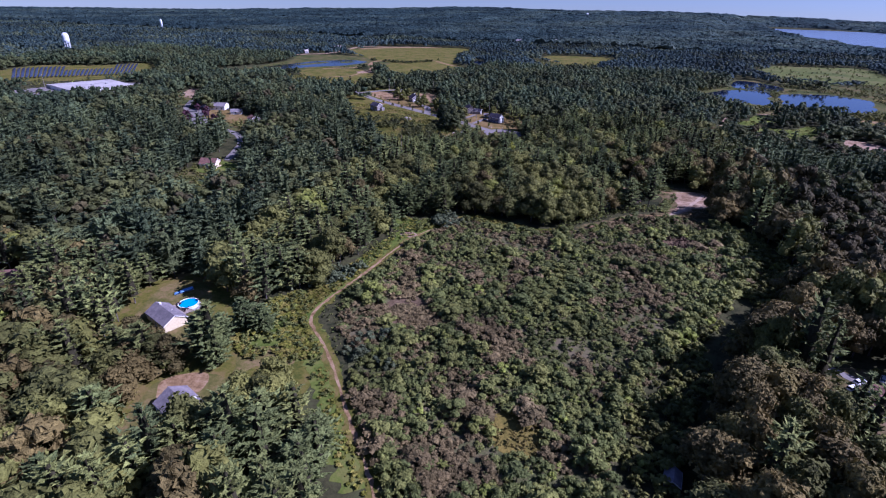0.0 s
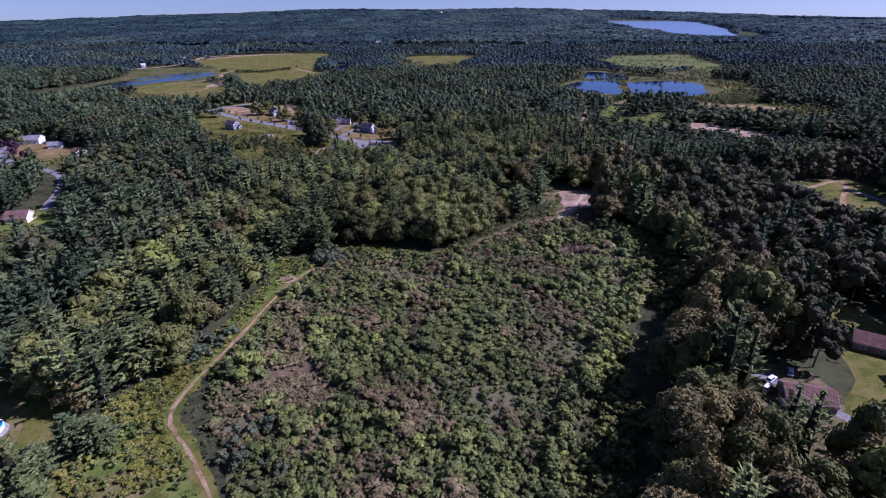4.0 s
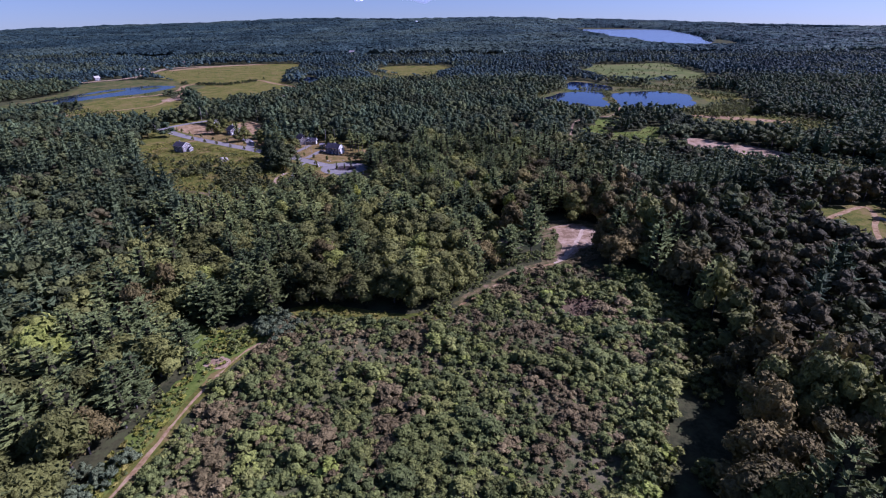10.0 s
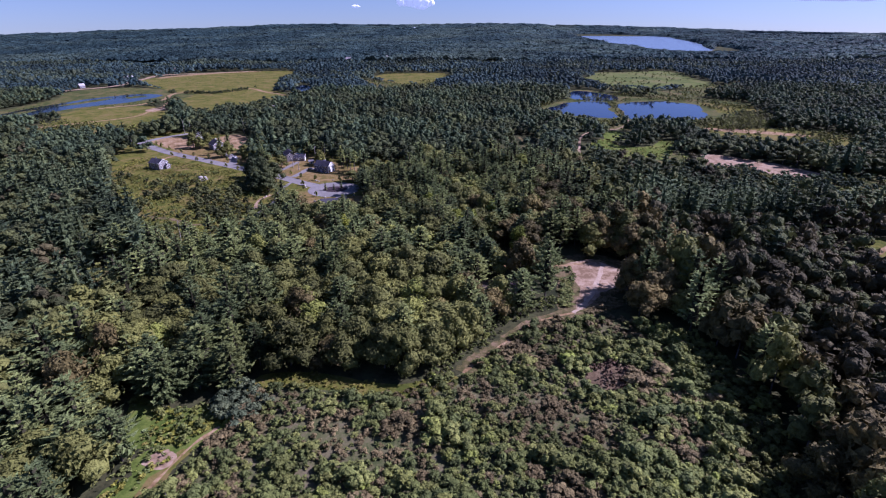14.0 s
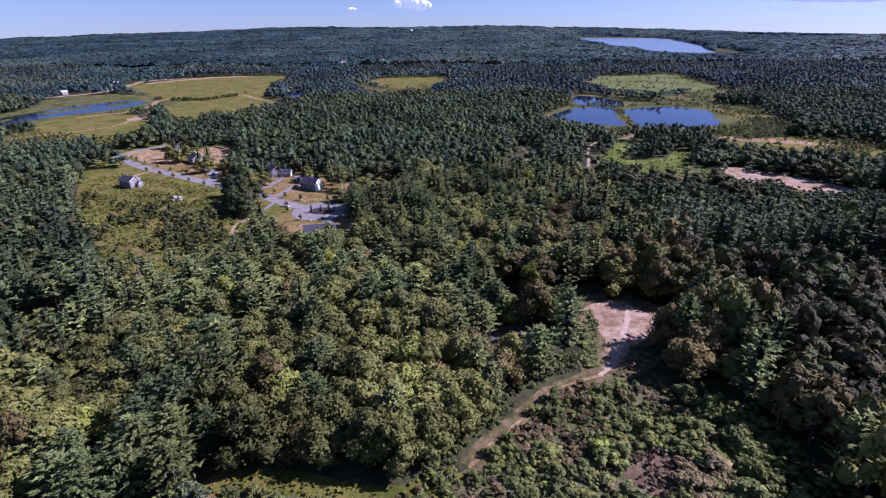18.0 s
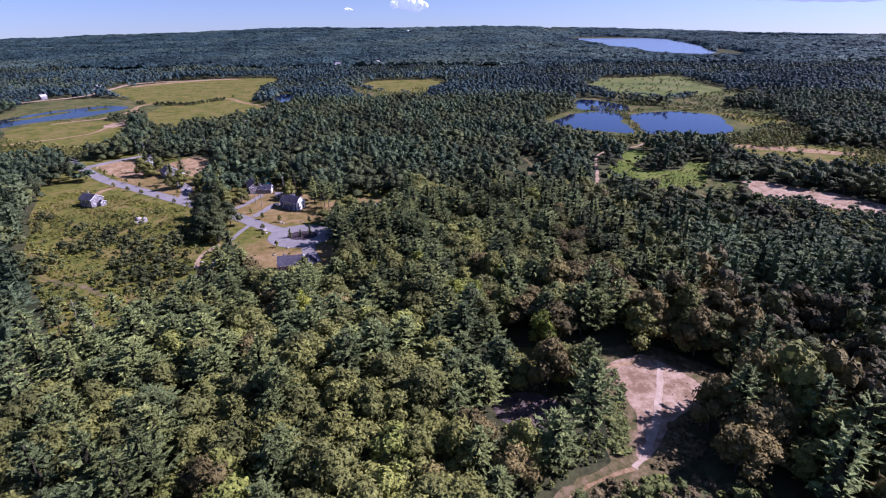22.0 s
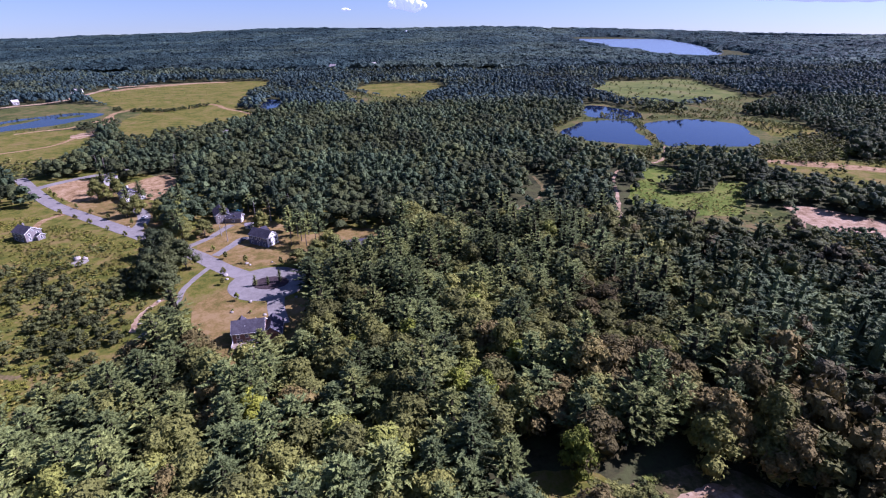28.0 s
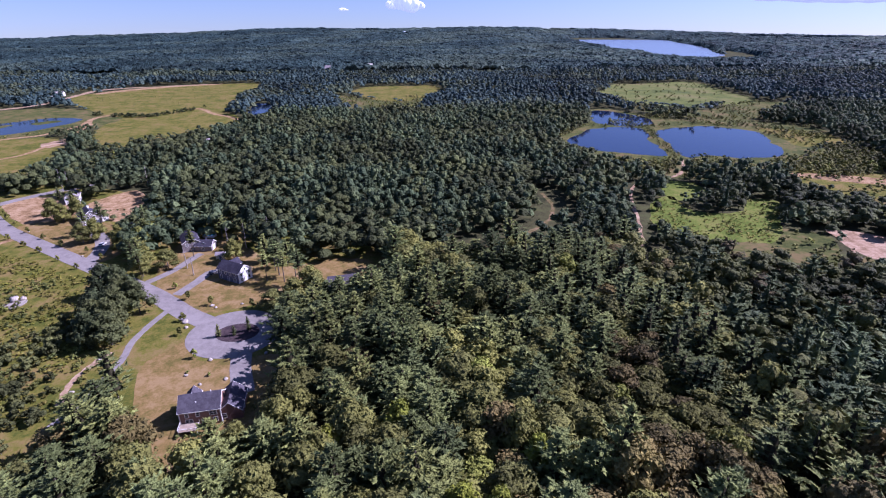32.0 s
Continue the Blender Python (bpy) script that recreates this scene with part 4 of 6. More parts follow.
    p = p[in_view(p, 60) & ~((p[:, 1] < 900) & (p[:, 0] > -900) & (p[:, 0] < 950))]
    p = p[free(p, 2.0)]
    n = len(p)
    h = rng.uniform(12, 16, n) * (0.96 + 0.2 * field_noise(p, 90, 23))
    w = rng.uniform(15, 22, n)
    cap = edge_height(p) * rng.uniform(0.8, 1.15, n)
    h = np.minimum(h, cap)
    P = np.concatenate((p, np.full((n, 1), -0.6)), 1)
    protos = []
    for s in range(12):
        V, T, I = broadleaf(200 + s, 2, 4, 0.12, 0.48, 0.45, 3, 0.9, solid=False)[0]
        z = V[:, 2]
        V = np.stack((V[:, 0], V[:, 1], 0.25 + 0.75 * (z - z.min()) / np.ptp(z)), 1)
        protos.append((V, T, I))
    v = field_noise(p, 120, 7) + 0.6 * rng.standard_normal(n)
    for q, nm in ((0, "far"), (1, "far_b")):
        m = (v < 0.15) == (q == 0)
        joined("distant_wood", protos, P[m], h[m], w[m], [leaf[nm, 0], twig_shade], "distant mixed forest beyond the ponds and fields", "woodland", 69 + q)
    # the forest roof from there to the horizon
    az = np.linspace(-58, 50, 430)
    u = np.linspace(0, 1, 540)
    A, U = np.meshgrid(az, u)
    R = 1480 * (4890 / 1480) ** U * (1 + 0.0007 * rng.standard_normal(A.shape))
    A = np.radians(A + 0.09 * rng.standard_normal(A.shape))
    p = np.stack((R * np.sin(A), R * np.cos(A)), -1).reshape(-1, 2)
    crowns = 13.5 + 2.5 * field_noise(p, 150, 24) + 2.5 * field_noise(p, 45, 26) + rng.uniform(-7.0, 4.0, len(p))
    clear = ~free(p, 2.0)
    for x, y in ((-225, 1673), (-218, 1623), (-119, 1723)):
        crowns = np.where((np.abs(p[:, 0] - x) < 22) & (p[:, 1] > y - 110) & (p[:, 1] < y + 10), 3.0, crowns)
    V = np.concatenate((p, (ground_z(p[:, 0], p[:, 1]) + np.where(clear, -1.0, crowns))[:, None]), 1)
    i = np.arange(539)[:, None] * 430 + np.arange(429)[None]
    T = np.concatenate((np.stack((i, i + 1, i + 430), -1).reshape(-1, 3), np.stack((i + 1, i + 431, i + 430), -1).reshape(-1, 3)))
    T = T[(p[T, 1].mean(1) > 1490) & ~clear[T].all(1)]
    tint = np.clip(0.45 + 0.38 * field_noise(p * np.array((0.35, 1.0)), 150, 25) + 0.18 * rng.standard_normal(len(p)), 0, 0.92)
    tagged(new("forest_roof", mesh_from("forest_roof", V, T, [leaf["roof", 0]], None, tint)), "distant forest, green tinted blue as haze, reaching to the horizon", "woodland", kind="stuff")


def scrub():
    rng = np.random.default_rng(17)
    L = smooth_loop(SCRUB, 6)
    p = scatter(-80, 95, 5, 240, 2.6, 51, 0.48)
    p = p[inside(L, p[:, 0], p[:, 1])]
    bare = [smooth_loop(q, 5) for q in ([(-60, 98), (-53, 117), (-42, 108), (-31, 97), (-39, 91), (-50, 93)], [(-9, 54), (-2, 61), (5, 57), (9, 51), (3, 44), (-5, 47)], [(53, 203), (61, 206), (67, 202), (64, 193), (57, 190), (52, 195)])]
    m = ~near_line(smooth_loop(TRACK, 4, False), p[:, 0], p[:, 1], 2.6) & ~near_line(smooth_loop(TRACK_B, 4, False), p[:, 0], p[:, 1], 1.7)
    for q in bare:
        m &= ~inside(q, p[:, 0], p[:, 1])
    m &= rng.random(len(p)) < 1.06 + 0.16 * field_noise(p, 14, 4)
    p = p[m]
    n = len(p)
    h = rng.uniform(1.4, 3.1, n) * (1.0 + 0.25 * field_noise(p, 22, 9)) * np.where(rng.random(n) < 0.11, 1.75, 1.0)
    edge = near_line(smooth_loop(TRACK, 4, False), p[:, 0], p[:, 1], 9)
    h = np.where(edge, h * 1.1, h)
    w = h * rng.uniform(1.35, 2.15, n)
    P = np.concatenate((p, np.zeros((n, 1))), 1)
    fine = [broadleaf(300 + s, 6, 40, 0.06, 0.42, 0.22, 3, 0.9, 3) for s in range(5)]
    plain = [both(broadleaf(310 + s, 5, 15, 0.07, 0.44, 0.22, 3, 0.9, solid=False)) for s in range(8)]
    c = np.abs(p[:, 0] - 5) + 0.3 * np.abs(p[:, 1] - 120)
    o = np.argsort(c)
    put_trees(3, "rounded green shrub on the overgrown field", P[o[:280]], h[o[:280]], w[o[:280]], fine, "shrub", leaf["shrub", 1], "shrub")
    o = o[280:]
    v = field_noise(p[o], 16, 12) + 0.7 * rng.standard_normal(len(o))
    for sel, kd, nm, lab in ((v < 0.34, "shrub", "scrub", "dense growth of rounded green and olive shrubs"), (v >= 0.34, "dry", "twiggy_scrub", "grey-brown twiggy shrubs among green ones")):
        q = o[sel]
        joined(nm, plain, P[q], h[q] * (1.0 if kd == "shrub" else 0.75), w[q], [leaf[kd, 0], twig_shade, bark], lab, "shrubs", 52)


def bushes(name, pts, step, keep, lo, hi, seed, label, kind="shrub", lobes=4, leaves=13, size=0.10):
    """Scattered bushes over one opening."""
    rng = np.random.default_rng(seed)
    L = smooth_loop(pts, 5)
    a, b = L.min(0), L.max(0)
    p = scatter(a[0], b[0], a[1], b[1], step, seed, 0.49)
    p = p[inside(L, p[:, 0], p[:, 1])]
    for q, w in LINES:
        p = p[~near_line(q, p[:, 0], p[:, 1], w)]
    p = p[(rng.random(len(p)) < keep * (1 + 0.9 * field_noise(p, step * 6, seed)))]
    n = len(p)
    h = rng.uniform(lo, hi, n)
    P = np.concatenate((p, np.zeros((n, 1))), 1)
    plain = [both(broadleaf(400 + seed * 7 + s, lobes, leaves, size, 0.44, 0.2, 3, 0.85, solid=lobes > 2)) for s in range(6)]
    joined(name, plain, P, h, h * rng.uniform(1.0, 1.6, n) * (2.3 if lobes == 1 else 1.0), [leaf[kind, 0], twig_shade, bark], label, "shrubs", seed)


wood()
scrub()
bushes("meadow_shrubs", [(-236, 452), (-196, 440), (-160, 452), (-128, 432), (-108, 414), (-104, 396), (-102, 376), (-96, 350), (-100, 335), (-106, 318), (-105, 301), (-118, 293), (-134, 307), (-162, 343), (-192, 369), (-204, 398)], 3.2, 0.45, 0.8, 2.4, 61, "loose green shrubs over the rough meadow")
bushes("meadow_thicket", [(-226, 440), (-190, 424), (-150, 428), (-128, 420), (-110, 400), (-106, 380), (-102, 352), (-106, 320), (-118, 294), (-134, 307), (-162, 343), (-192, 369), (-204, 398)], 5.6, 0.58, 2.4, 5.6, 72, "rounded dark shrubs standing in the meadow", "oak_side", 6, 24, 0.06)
bushes("verge_shrubs", [(-66, 70), (-78, 82), (-81, 94), (-78, 112), (-88, 108), (-98, 96), (-102, 80), (-97, 66), (-86, 58), (-74, 62)], 2.3, 0.9, 0.7, 2.6, 63, "bright green weeds and low shrubs beside the track")
bushes("edge_shrubs", SHADE, 2.8, 2.2, 1.8, 4.6, 64, "shaded shrubs along the field edge", "oak")
bushes("edge_thicket", [(84, 226), (90, 200), (86, 172), (70, 144), (60, 126), (45, 100), (33, 77), (26, 50), (22, 22), (16, 24), (20, 50), (27, 78), (39, 102), (54, 129), (64, 147), (79, 174), (83, 200), (78, 226)], 3.4, 1.6, 3.0, 6.4, 110, "tall green shrubs and young trees along the field edge", "shrub", 6, 30, 0.07)
bushes("clearing_shrubs", [(-90, 194), (-77, 188), (-58, 190), (-57, 180), (-64, 172), (-72, 174), (-82, 174)], 3.0, 0.5, 1.0, 3.0, 65, "green shrubs in the grass clearing")
bushes("meadow_bushes", [(150, 512), (156, 536), (182, 546), (200, 540), (236, 556), (228, 520), (212, 494), (194, 480), (178, 484), (154, 496)], 5.0, 0.22, 0.8, 2.6, 66, "bushes in the wet meadow", "oak")
bushes("pit_pines", [(232, 452), (252, 436), (266, 420), (298, 416), (334, 402), (296, 348), (248, 342), (208, 386), (208, 430)], 4.6, 1.0, 2.6, 6.0, 108, "dark young pines in front of the sand pit", "pine_dark", 4, 12, 0.1)
bushes("pit_bushes", [(234, 462), (250, 446), (268, 440), (282, 432), (292, 436), (286, 450), (262, 470), (246, 484)], 7.0, 0.3, 1.2, 2.6, 109, "small dark bushes growing in the sand pit", "pine_dark", 3, 12, 0.12)
bushes("heath_bushes", [(276, 576), (296, 612), (360, 604), (420, 570), (400, 520), (340, 520), (300, 546)], 5.5, 0.5, 1.5, 5.0, 67, "small pines and bushes on the heath", "oak")
bushes("bank_bushes", [(150, 700), (146, 745), (186, 806), (300, 880), (390, 850), (440, 790), (430, 740), (380, 690), (364, 715), (370, 772), (340, 805), (300, 808), (262, 792), (246, 804), (190, 803), (150, 735)], 5.0, 0.6, 1.2, 4.5, 68, "bushes along the pond banks", "oak")
bushes("dyke_bushes", [(230, 662), (238, 660), (243, 697), (251, 735), (263, 782), (252, 790), (243, 738), (234, 695)], 3.2, 1.0, 1.0, 2.4, 93, "bushes lining the dyke between the ponds", "oak", 3, 14, 0.12)
bushes("bank_wood", [(140, 690), (196, 640), (236, 640), (300, 636), (350, 650), (390, 690), (430, 690), (380, 612), (280, 594), (200, 600), (150, 640)], 5.0, 0.85, 2.5, 6.5, 94, "dense bushes on the near pond bank", "oak", 4, 14, 0.1)
bushes("marsh_bushes", [(312, 1033), (322, 1141), (403, 1223), (519, 1262), (560, 1180), (530, 1084), (489, 987), (399, 925), (343, 940)], 11.0, 0.25, 1.5, 4.0, 69, "bushes scattered through the marsh")
bushes("field_hedge", [(-408, 930), (-340, 909), (-309, 939), (-289, 978), (-293, 988), (-313, 951), (-341, 921), (-404, 940)], 4.5, 1.1, 2.0, 5.5, 70, "hedge of bushes along the field dyke", "oak_mid")
bushes("field_tufts", [(-530, 1080), (-500, 1200), (-300, 1290), (-285, 1100), (-320, 990), (-410, 960)], 13.0, 0.35, 0.8, 2.4, 95, "small bushes dotted over the hay field", "shrub", 2, 8, 0.16)
bushes("bog_bushes", [(-520, 706), (-522, 762), (-506, 826), (-486, 876), (-452, 908), (-436, 900), (-470, 862), (-492, 800), (-504, 740), (-506, 706)], 6.0, 0.6, 1.0, 3.0, 114, "low bushes growing out of the bog pond's shore", "oak_mid", 2, 10, 0.16)
bushes("bog_hedge", [(-395, 880), (-375, 850), (-385, 820), (-420, 780), (-440, 790), (-412, 820), (-404, 870)], 6.0, 0.4, 1.0, 2.6, 71, "low bushes beside the bog pond", "oak")
bushes("corner_clump", [(-345, 792), (-322, 768), (-312, 752), (-320, 742), (-336, 768), (-350, 784)], 5.5, 1.0, 4.0, 8.0, 96, "clump of dark trees between the fields", "oak", 6, 16, 0.06)
for i, q in enumerate(LOW):
    bushes("low_bushes", q, (9.0 if i in (11, 12) else 3.0 if i in (8, 10) else 5.4) if i not in (5, 6) else 8.0, 0.85, 0.8 if i in (8, 10) else 1.5, 2.2 if i in (8, 10) else 4.5, 80 + i, "low bushes in front of open ground", "oak", 2, 12, 0.16)
bushes("silver_shrubs", [(-100, 102), (-86, 108), (-76, 120), (-74, 128), (-82, 128), (-98, 116)], 2.8, 1.0, 2.0, 3.6, 73, "silvery blue-green shrubs beside the track", "silver", 5, 30, 0.075)
bushes("silver_shrubs", [(-58, 62), (-46, 64), (-40, 78), (-50, 86), (-60, 78)], 3.0, 0.8, 2.4, 4.2, 74, "silvery blue-green shrubs beside the track", "silver", 5, 30, 0.075)
bushes("silver_shrubs", [(-66, 186), (-58, 198), (-48, 192), (-54, 180)], 3.2, 0.9, 2.5, 5.0, 75, "silvery blue-green shrubs at the field corner", "silver", 5, 30, 0.075)
bushes("dry_brush", [(-62, 98), (-53, 120), (-41, 110), (-29, 97), (-38, 89), (-50, 91)], 1.25, 1.8, 0.4, 1.2, 76, "low dry grey-purple brush", "dry", 1, 9, 0.3)
bushes("brown_brush", [(52, 204), (61, 208), (68, 203), (65, 192), (57, 189), (51, 195)], 1.7, 1.2, 0.5, 2.0, 112, "low reddish-brown brush", "heather", 2, 9, 0.22)
bushes("ochre_reeds", [(-9, 54), (-2, 61), (5, 57), (9, 51), (3, 44), (-5, 47)], 1.5, 1.0, 0.5, 1.2, 77, "ochre-yellow reeds in a hollow", "ochre", 2, 12, 0.2)
bushes("margin_heath", [(56, 284), (70, 291), (76, 287), (68, 283), (67, 272), (65, 262), (61, 250), (57, 240), (53, 240), (57, 256), (59, 270)], 1.2, 1.0, 0.3, 1.2, 78, "low green and brown heath on the sandy margin", "shrub", 1, 9, 0.3)
bushes("margin_heath", [(88, 285), (96, 281), (106, 270), (97, 262), (86, 256), (77, 250), (81, 245), (70, 238), (61, 238), (66, 246), (72, 252), (85, 258), (95, 265), (99, 269), (92, 277)], 1.2, 1.0, 0.3, 0.9, 79, "low brown heath on the sandy margin", "dry", 1, 9, 0.3)
bushes("sand_tufts", [(68, 283), (83, 287), (91, 276), (97, 269), (84, 259), (70, 252), (62, 245), (66, 263)], 2.4, 0.3, 0.12, 0.3, 102, "thin brown tufts on the sand", "dry", 1, 8, 0.3)
bushes("track_shrubs", [(10, 206), (30, 226), (44, 238), (56, 242), (60, 232), (44, 226), (34, 218), (18, 200)], 2.6, 0.7, 0.8, 2.2, 90, "shrubs crowding the dirt track")
bushes("track_weeds", [(-26, 22), (-44, 46), (-66, 74), (-82, 92), (-82, 108), (-76, 130), (-68, 168), (-60, 178), (-62, 164), (-68, 130), (-72, 100), (-58, 66), (-38, 40), (-22, 20)], 2.0, 0.7, 0.3, 1.1, 91, "weeds along the dirt track", "shrub", 2, 10, 0.2)
bushes("heather", [(24, 265), (32, 269), (40, 268), (46, 260), (41, 254), (29, 255)], 1.4, 0.9, 0.3, 0.8, 92, "purple-grey heather tufts", "heather", 2, 10, 0.2)
bushes("meadow_weeds", [(-240, 500), (-198, 482), (-150, 456), (-118, 436), (-104, 410), (-102, 376), (-97, 350), (-104, 318), (-118, 293), (-134, 307), (-162, 343), (-192, 369), (-204, 398), (-236, 448)], 2.1, 0.75, 0.3, 0.9, 97, "yellow-green weeds and tall grass of the meadow", "weed", 1, 9, 0.3)
bushes("wet_meadow_weeds", [(153, 536), (175, 557), (182, 524), (206, 524), (225, 546), (240, 540), (220, 507), (199, 479), (166, 480), (142, 495)], 3.0, 0.7, 0.3, 0.9, 98, "bright green sedge of the wet meadow", "weed", 1, 9, 0.3)
bushes("verge_weeds", [(-66, 70), (-78, 82), (-81, 94), (-78, 112), (-88, 108), (-98, 96), (-102, 80), (-97, 66), (-86, 58), (-74, 62)], 1.35, 0.9, 0.4, 1.3, 99, "bright green weeds crowding the verge", "weed", 1, 9, 0.3)
bushes("roadside_weeds", [(x - 9.5, y + 2) for x, y in TRACK[1:]] + [(x - 1.0, y) for x, y in TRACK[:0:-1]], 1.7, 0.9, 0.3, 0.9, 106, "yellow-green weeds crowding the track", "weed", 1, 9, 0.3)
bushes("roadside_shrubs", [(x - 10, y + 2) for x, y in TRACK[3:]] + [(x - 3.5, y) for x, y in TRACK[:2:-1]], 3.6, 0.45, 0.8, 2.2, 107, "green shrubs along the track", "shrub", 5, 22, 0.085)
bushes("clearing_weeds", [(-90, 194), (-77, 188), (-58, 190), (-57, 180), (-64, 172), (-72, 174), (-82, 174)], 1.6, 0.8, 0.3, 1.0, 101, "bright green weeds in the clearing", "weed", 1, 9, 0.3)
bushes("track_bank", [(4, 196), (14, 208), (26, 222), (40, 236), (52, 243), (54, 250), (38, 244), (22, 230), (8, 214), (0, 202)], 1.9, 1.0, 0.8, 2.6, 103, "shrubs and weeds on the bank above the dirt track", "shrub", 3, 12, 0.12)
bushes("strip_weeds", [(-57, 186), (-54, 203), (-37, 204), (-12, 197), (8, 201), (8, 195), (-12, 190), (-36, 196), (-48, 196)], 1.7, 0.7, 0.3, 0.9, 104, "tall yellow-green grass behind the field", "weed", 1, 9, 0.3)
bushes("track_edge_weeds", [(-70, 128), (-76, 130), (-74, 152), (-68, 174), (-60, 184), (-80, 178), (-84, 160), (-82, 130)], 1.8, 0.8, 0.4, 1.6, 105, "green weeds beside the dirt track", "shrub", 2, 9, 0.2)


# ---- buildings and things ----
def boarded(name, col, col2, pitch=5.0, rough=0.7):
    """Painted boards: thin lines of shade between them."""
    m, nodes, links, b = material(name, rough, 0, 0.3)
    co = nodes.new("ShaderNodeTexCoord").outputs["Object"]
    w = nodes.new("ShaderNodeTexWave")
    w.bands_direction = "Z"
    w.inputs["Scale"].default_value = pitch
    w.inputs["Distortion"].default_value = 0.3
    links.new(co, w.inputs["Vector"])
    n = noise_node(nodes, links, co, 0.9, 4.0)
    mul = nodes.new("ShaderNodeMath")
    mul.operation = "MULTIPLY_ADD"
    links.new(w.outputs["Fac"], mul.inputs[0])
    mul.inputs[1].default_value = 0.35
    links.new(n.outputs[0], mul.inputs[2])
    r = ramp_node(nodes, [(0.35, col), (0.85, col2)])
    links.new(mul.outputs[0], r.inputs[0])
    links.new(r.outputs[0], b.inputs["Base Color"])
    bp = nodes.new("ShaderNodeBump")
    bp.inputs["Strength"].default_value, bp.inputs["Distance"].default_value = 0.4, 0.03
    links.new(w.outputs["Fac"], bp.inputs["Height"])
    links.new(bp.outputs[0], b.inputs["Normal"])
    return m


M_BRICK = boarded("red_brown_siding", (0.155, 0.085, 0.070), (0.230, 0.135, 0.110))
M_WHITE = boarded("white_siding", (0.600, 0.590, 0.570), (0.800, 0.790, 0.770))
M_CREAM = boarded("cream_siding", (0.560, 0.470, 0.290), (0.700, 0.600, 0.390))
M_GREY = boarded("grey_siding", (0.150, 0.130, 0.130), (0.220, 0.195, 0.195))
M_BLUE = boarded("slate_blue_siding", (0.060, 0.065, 0.110), (0.110, 0.115, 0.170))
M_TRIM = mottled("white_trim", (0.680, 0.670, 0.650), (0.820, 0.810, 0.790), 0.5, 4.0, 0.5, 0.05)
M_SLATE = mottled("slate_grey_shingles", (0.046, 0.042, 0.054), (0.080, 0.074, 0.090), 0.4, 4.0, 0.85, 0.3)
M_DARKROOF = mottled("dark_shingles", (0.028, 0.026, 0.038), (0.060, 0.056, 0.074), 0.4, 4.0, 0.85, 0.3)
M_GREYROOF = mottled("weathered_grey_shingles", (0.150, 0.135, 0.145), (0.230, 0.205, 0.215), 0.3, 3.0, 0.9, 0.3)
M_REDROOF = mottled("red_brown_shingles", (0.110, 0.062, 0.050), (0.185, 0.105, 0.085), 0.4, 4.0, 0.9, 0.3)
M_PINKROOF = mottled("dusty_brown_shingles", (0.210, 0.140, 0.125), (0.300, 0.210, 0.185), 0.4, 4.0, 0.9, 0.3)
M_METAL = mottled("white_metal_roof", (0.300, 0.280, 0.265), (0.430, 0.405, 0.380), 0.05, 0.6, 0.5, 0.1)
M_WOOD = mottled("grey_deck_boards", (0.200, 0.160, 0.125), (0.330, 0.270, 0.220), 0.5, 5.0, 0.8, 0.2)
M_STONE = mottled("pale_boulder", (0.230, 0.205, 0.180), (0.380, 0.345, 0.305), 0.6, 3.0, 0.9, 0.6)
M_POOLWALL = mottled("pool_wall", (0.450, 0.500, 0.560), (0.600, 0.650, 0.700), 0.5, 3.0, 0.5, 0.05)
M_TARP = mottled("blue_tarp", (0.120, 0.240, 0.480), (0.200, 0.360, 0.620), 0.6, 3.0, 0.6, 0.3)
M_POOL = water("pool_water", (0.020, 0.300, 0.620), 0.1)
M_RUBBER = mottled("rubber", (0.012, 0.012, 0.013), (0.025, 0.025, 0.026), 1.0, 8.0, 0.9, 0.1)
M_STEEL = mottled("galvanised_steel", (0.300, 0.310, 0.320), (0.420, 0.430, 0.440), 1.0, 6.0, 0.5, 0.05, metal=0.6)
M_PANEL = mottled("solar_glass", (0.040, 0.050, 0.105), (0.075, 0.088, 0.160), 0.05, 0.6, 0.25, 0.0, spec=0.5)
M_TANK = mottled("pale_tank_paint", (0.600, 0.640, 0.680), (0.760, 0.790, 0.810), 0.1, 1.0, 0.5, 0.05)


def paint(name, col):
    m, nodes, links, b = material(name, 0.3, 0.1, 0.5)
    b.inputs["Base Color"].default_value = (*col, 1)
    b.inputs["Coat Weight"].default_value = 0.5
    return m


P_WHITE, P_BLACK, P_SILVER = paint("white_car_paint", (0.75, 0.75, 0.75)), paint("black_car_paint", (0.02, 0.02, 0.025)), paint("silver_car_paint", (0.42, 0.43, 0.45))
M_GLASS, _n, _l, _b = material("window_glass", 0.06, 0.0, 0.6)
_b.inputs["Base Color"].default_value = (0.030, 0.038, 0.055, 1)


def boxes(*specs, bevel=0.0):
    """A bmesh of boxes, each (x0, y0, z0, x1, y1, z1)."""
    bm = bmesh.new()
    for x0, y0, z0, x1, y1, z1 in specs:
        bmesh.ops.create_cube(bm, size=1, matrix=Matrix.LocRotScale(((x0 + x1) / 2, (y0 + y1) / 2, (z0 + z1) / 2), None, (x1 - x0, y1 - y0, z1 - z0)))
    if bevel:
        bmesh.ops.bevel(bm, geom=list(bm.edges), offset=bevel, segments=1, affect="EDGES")
    return bm


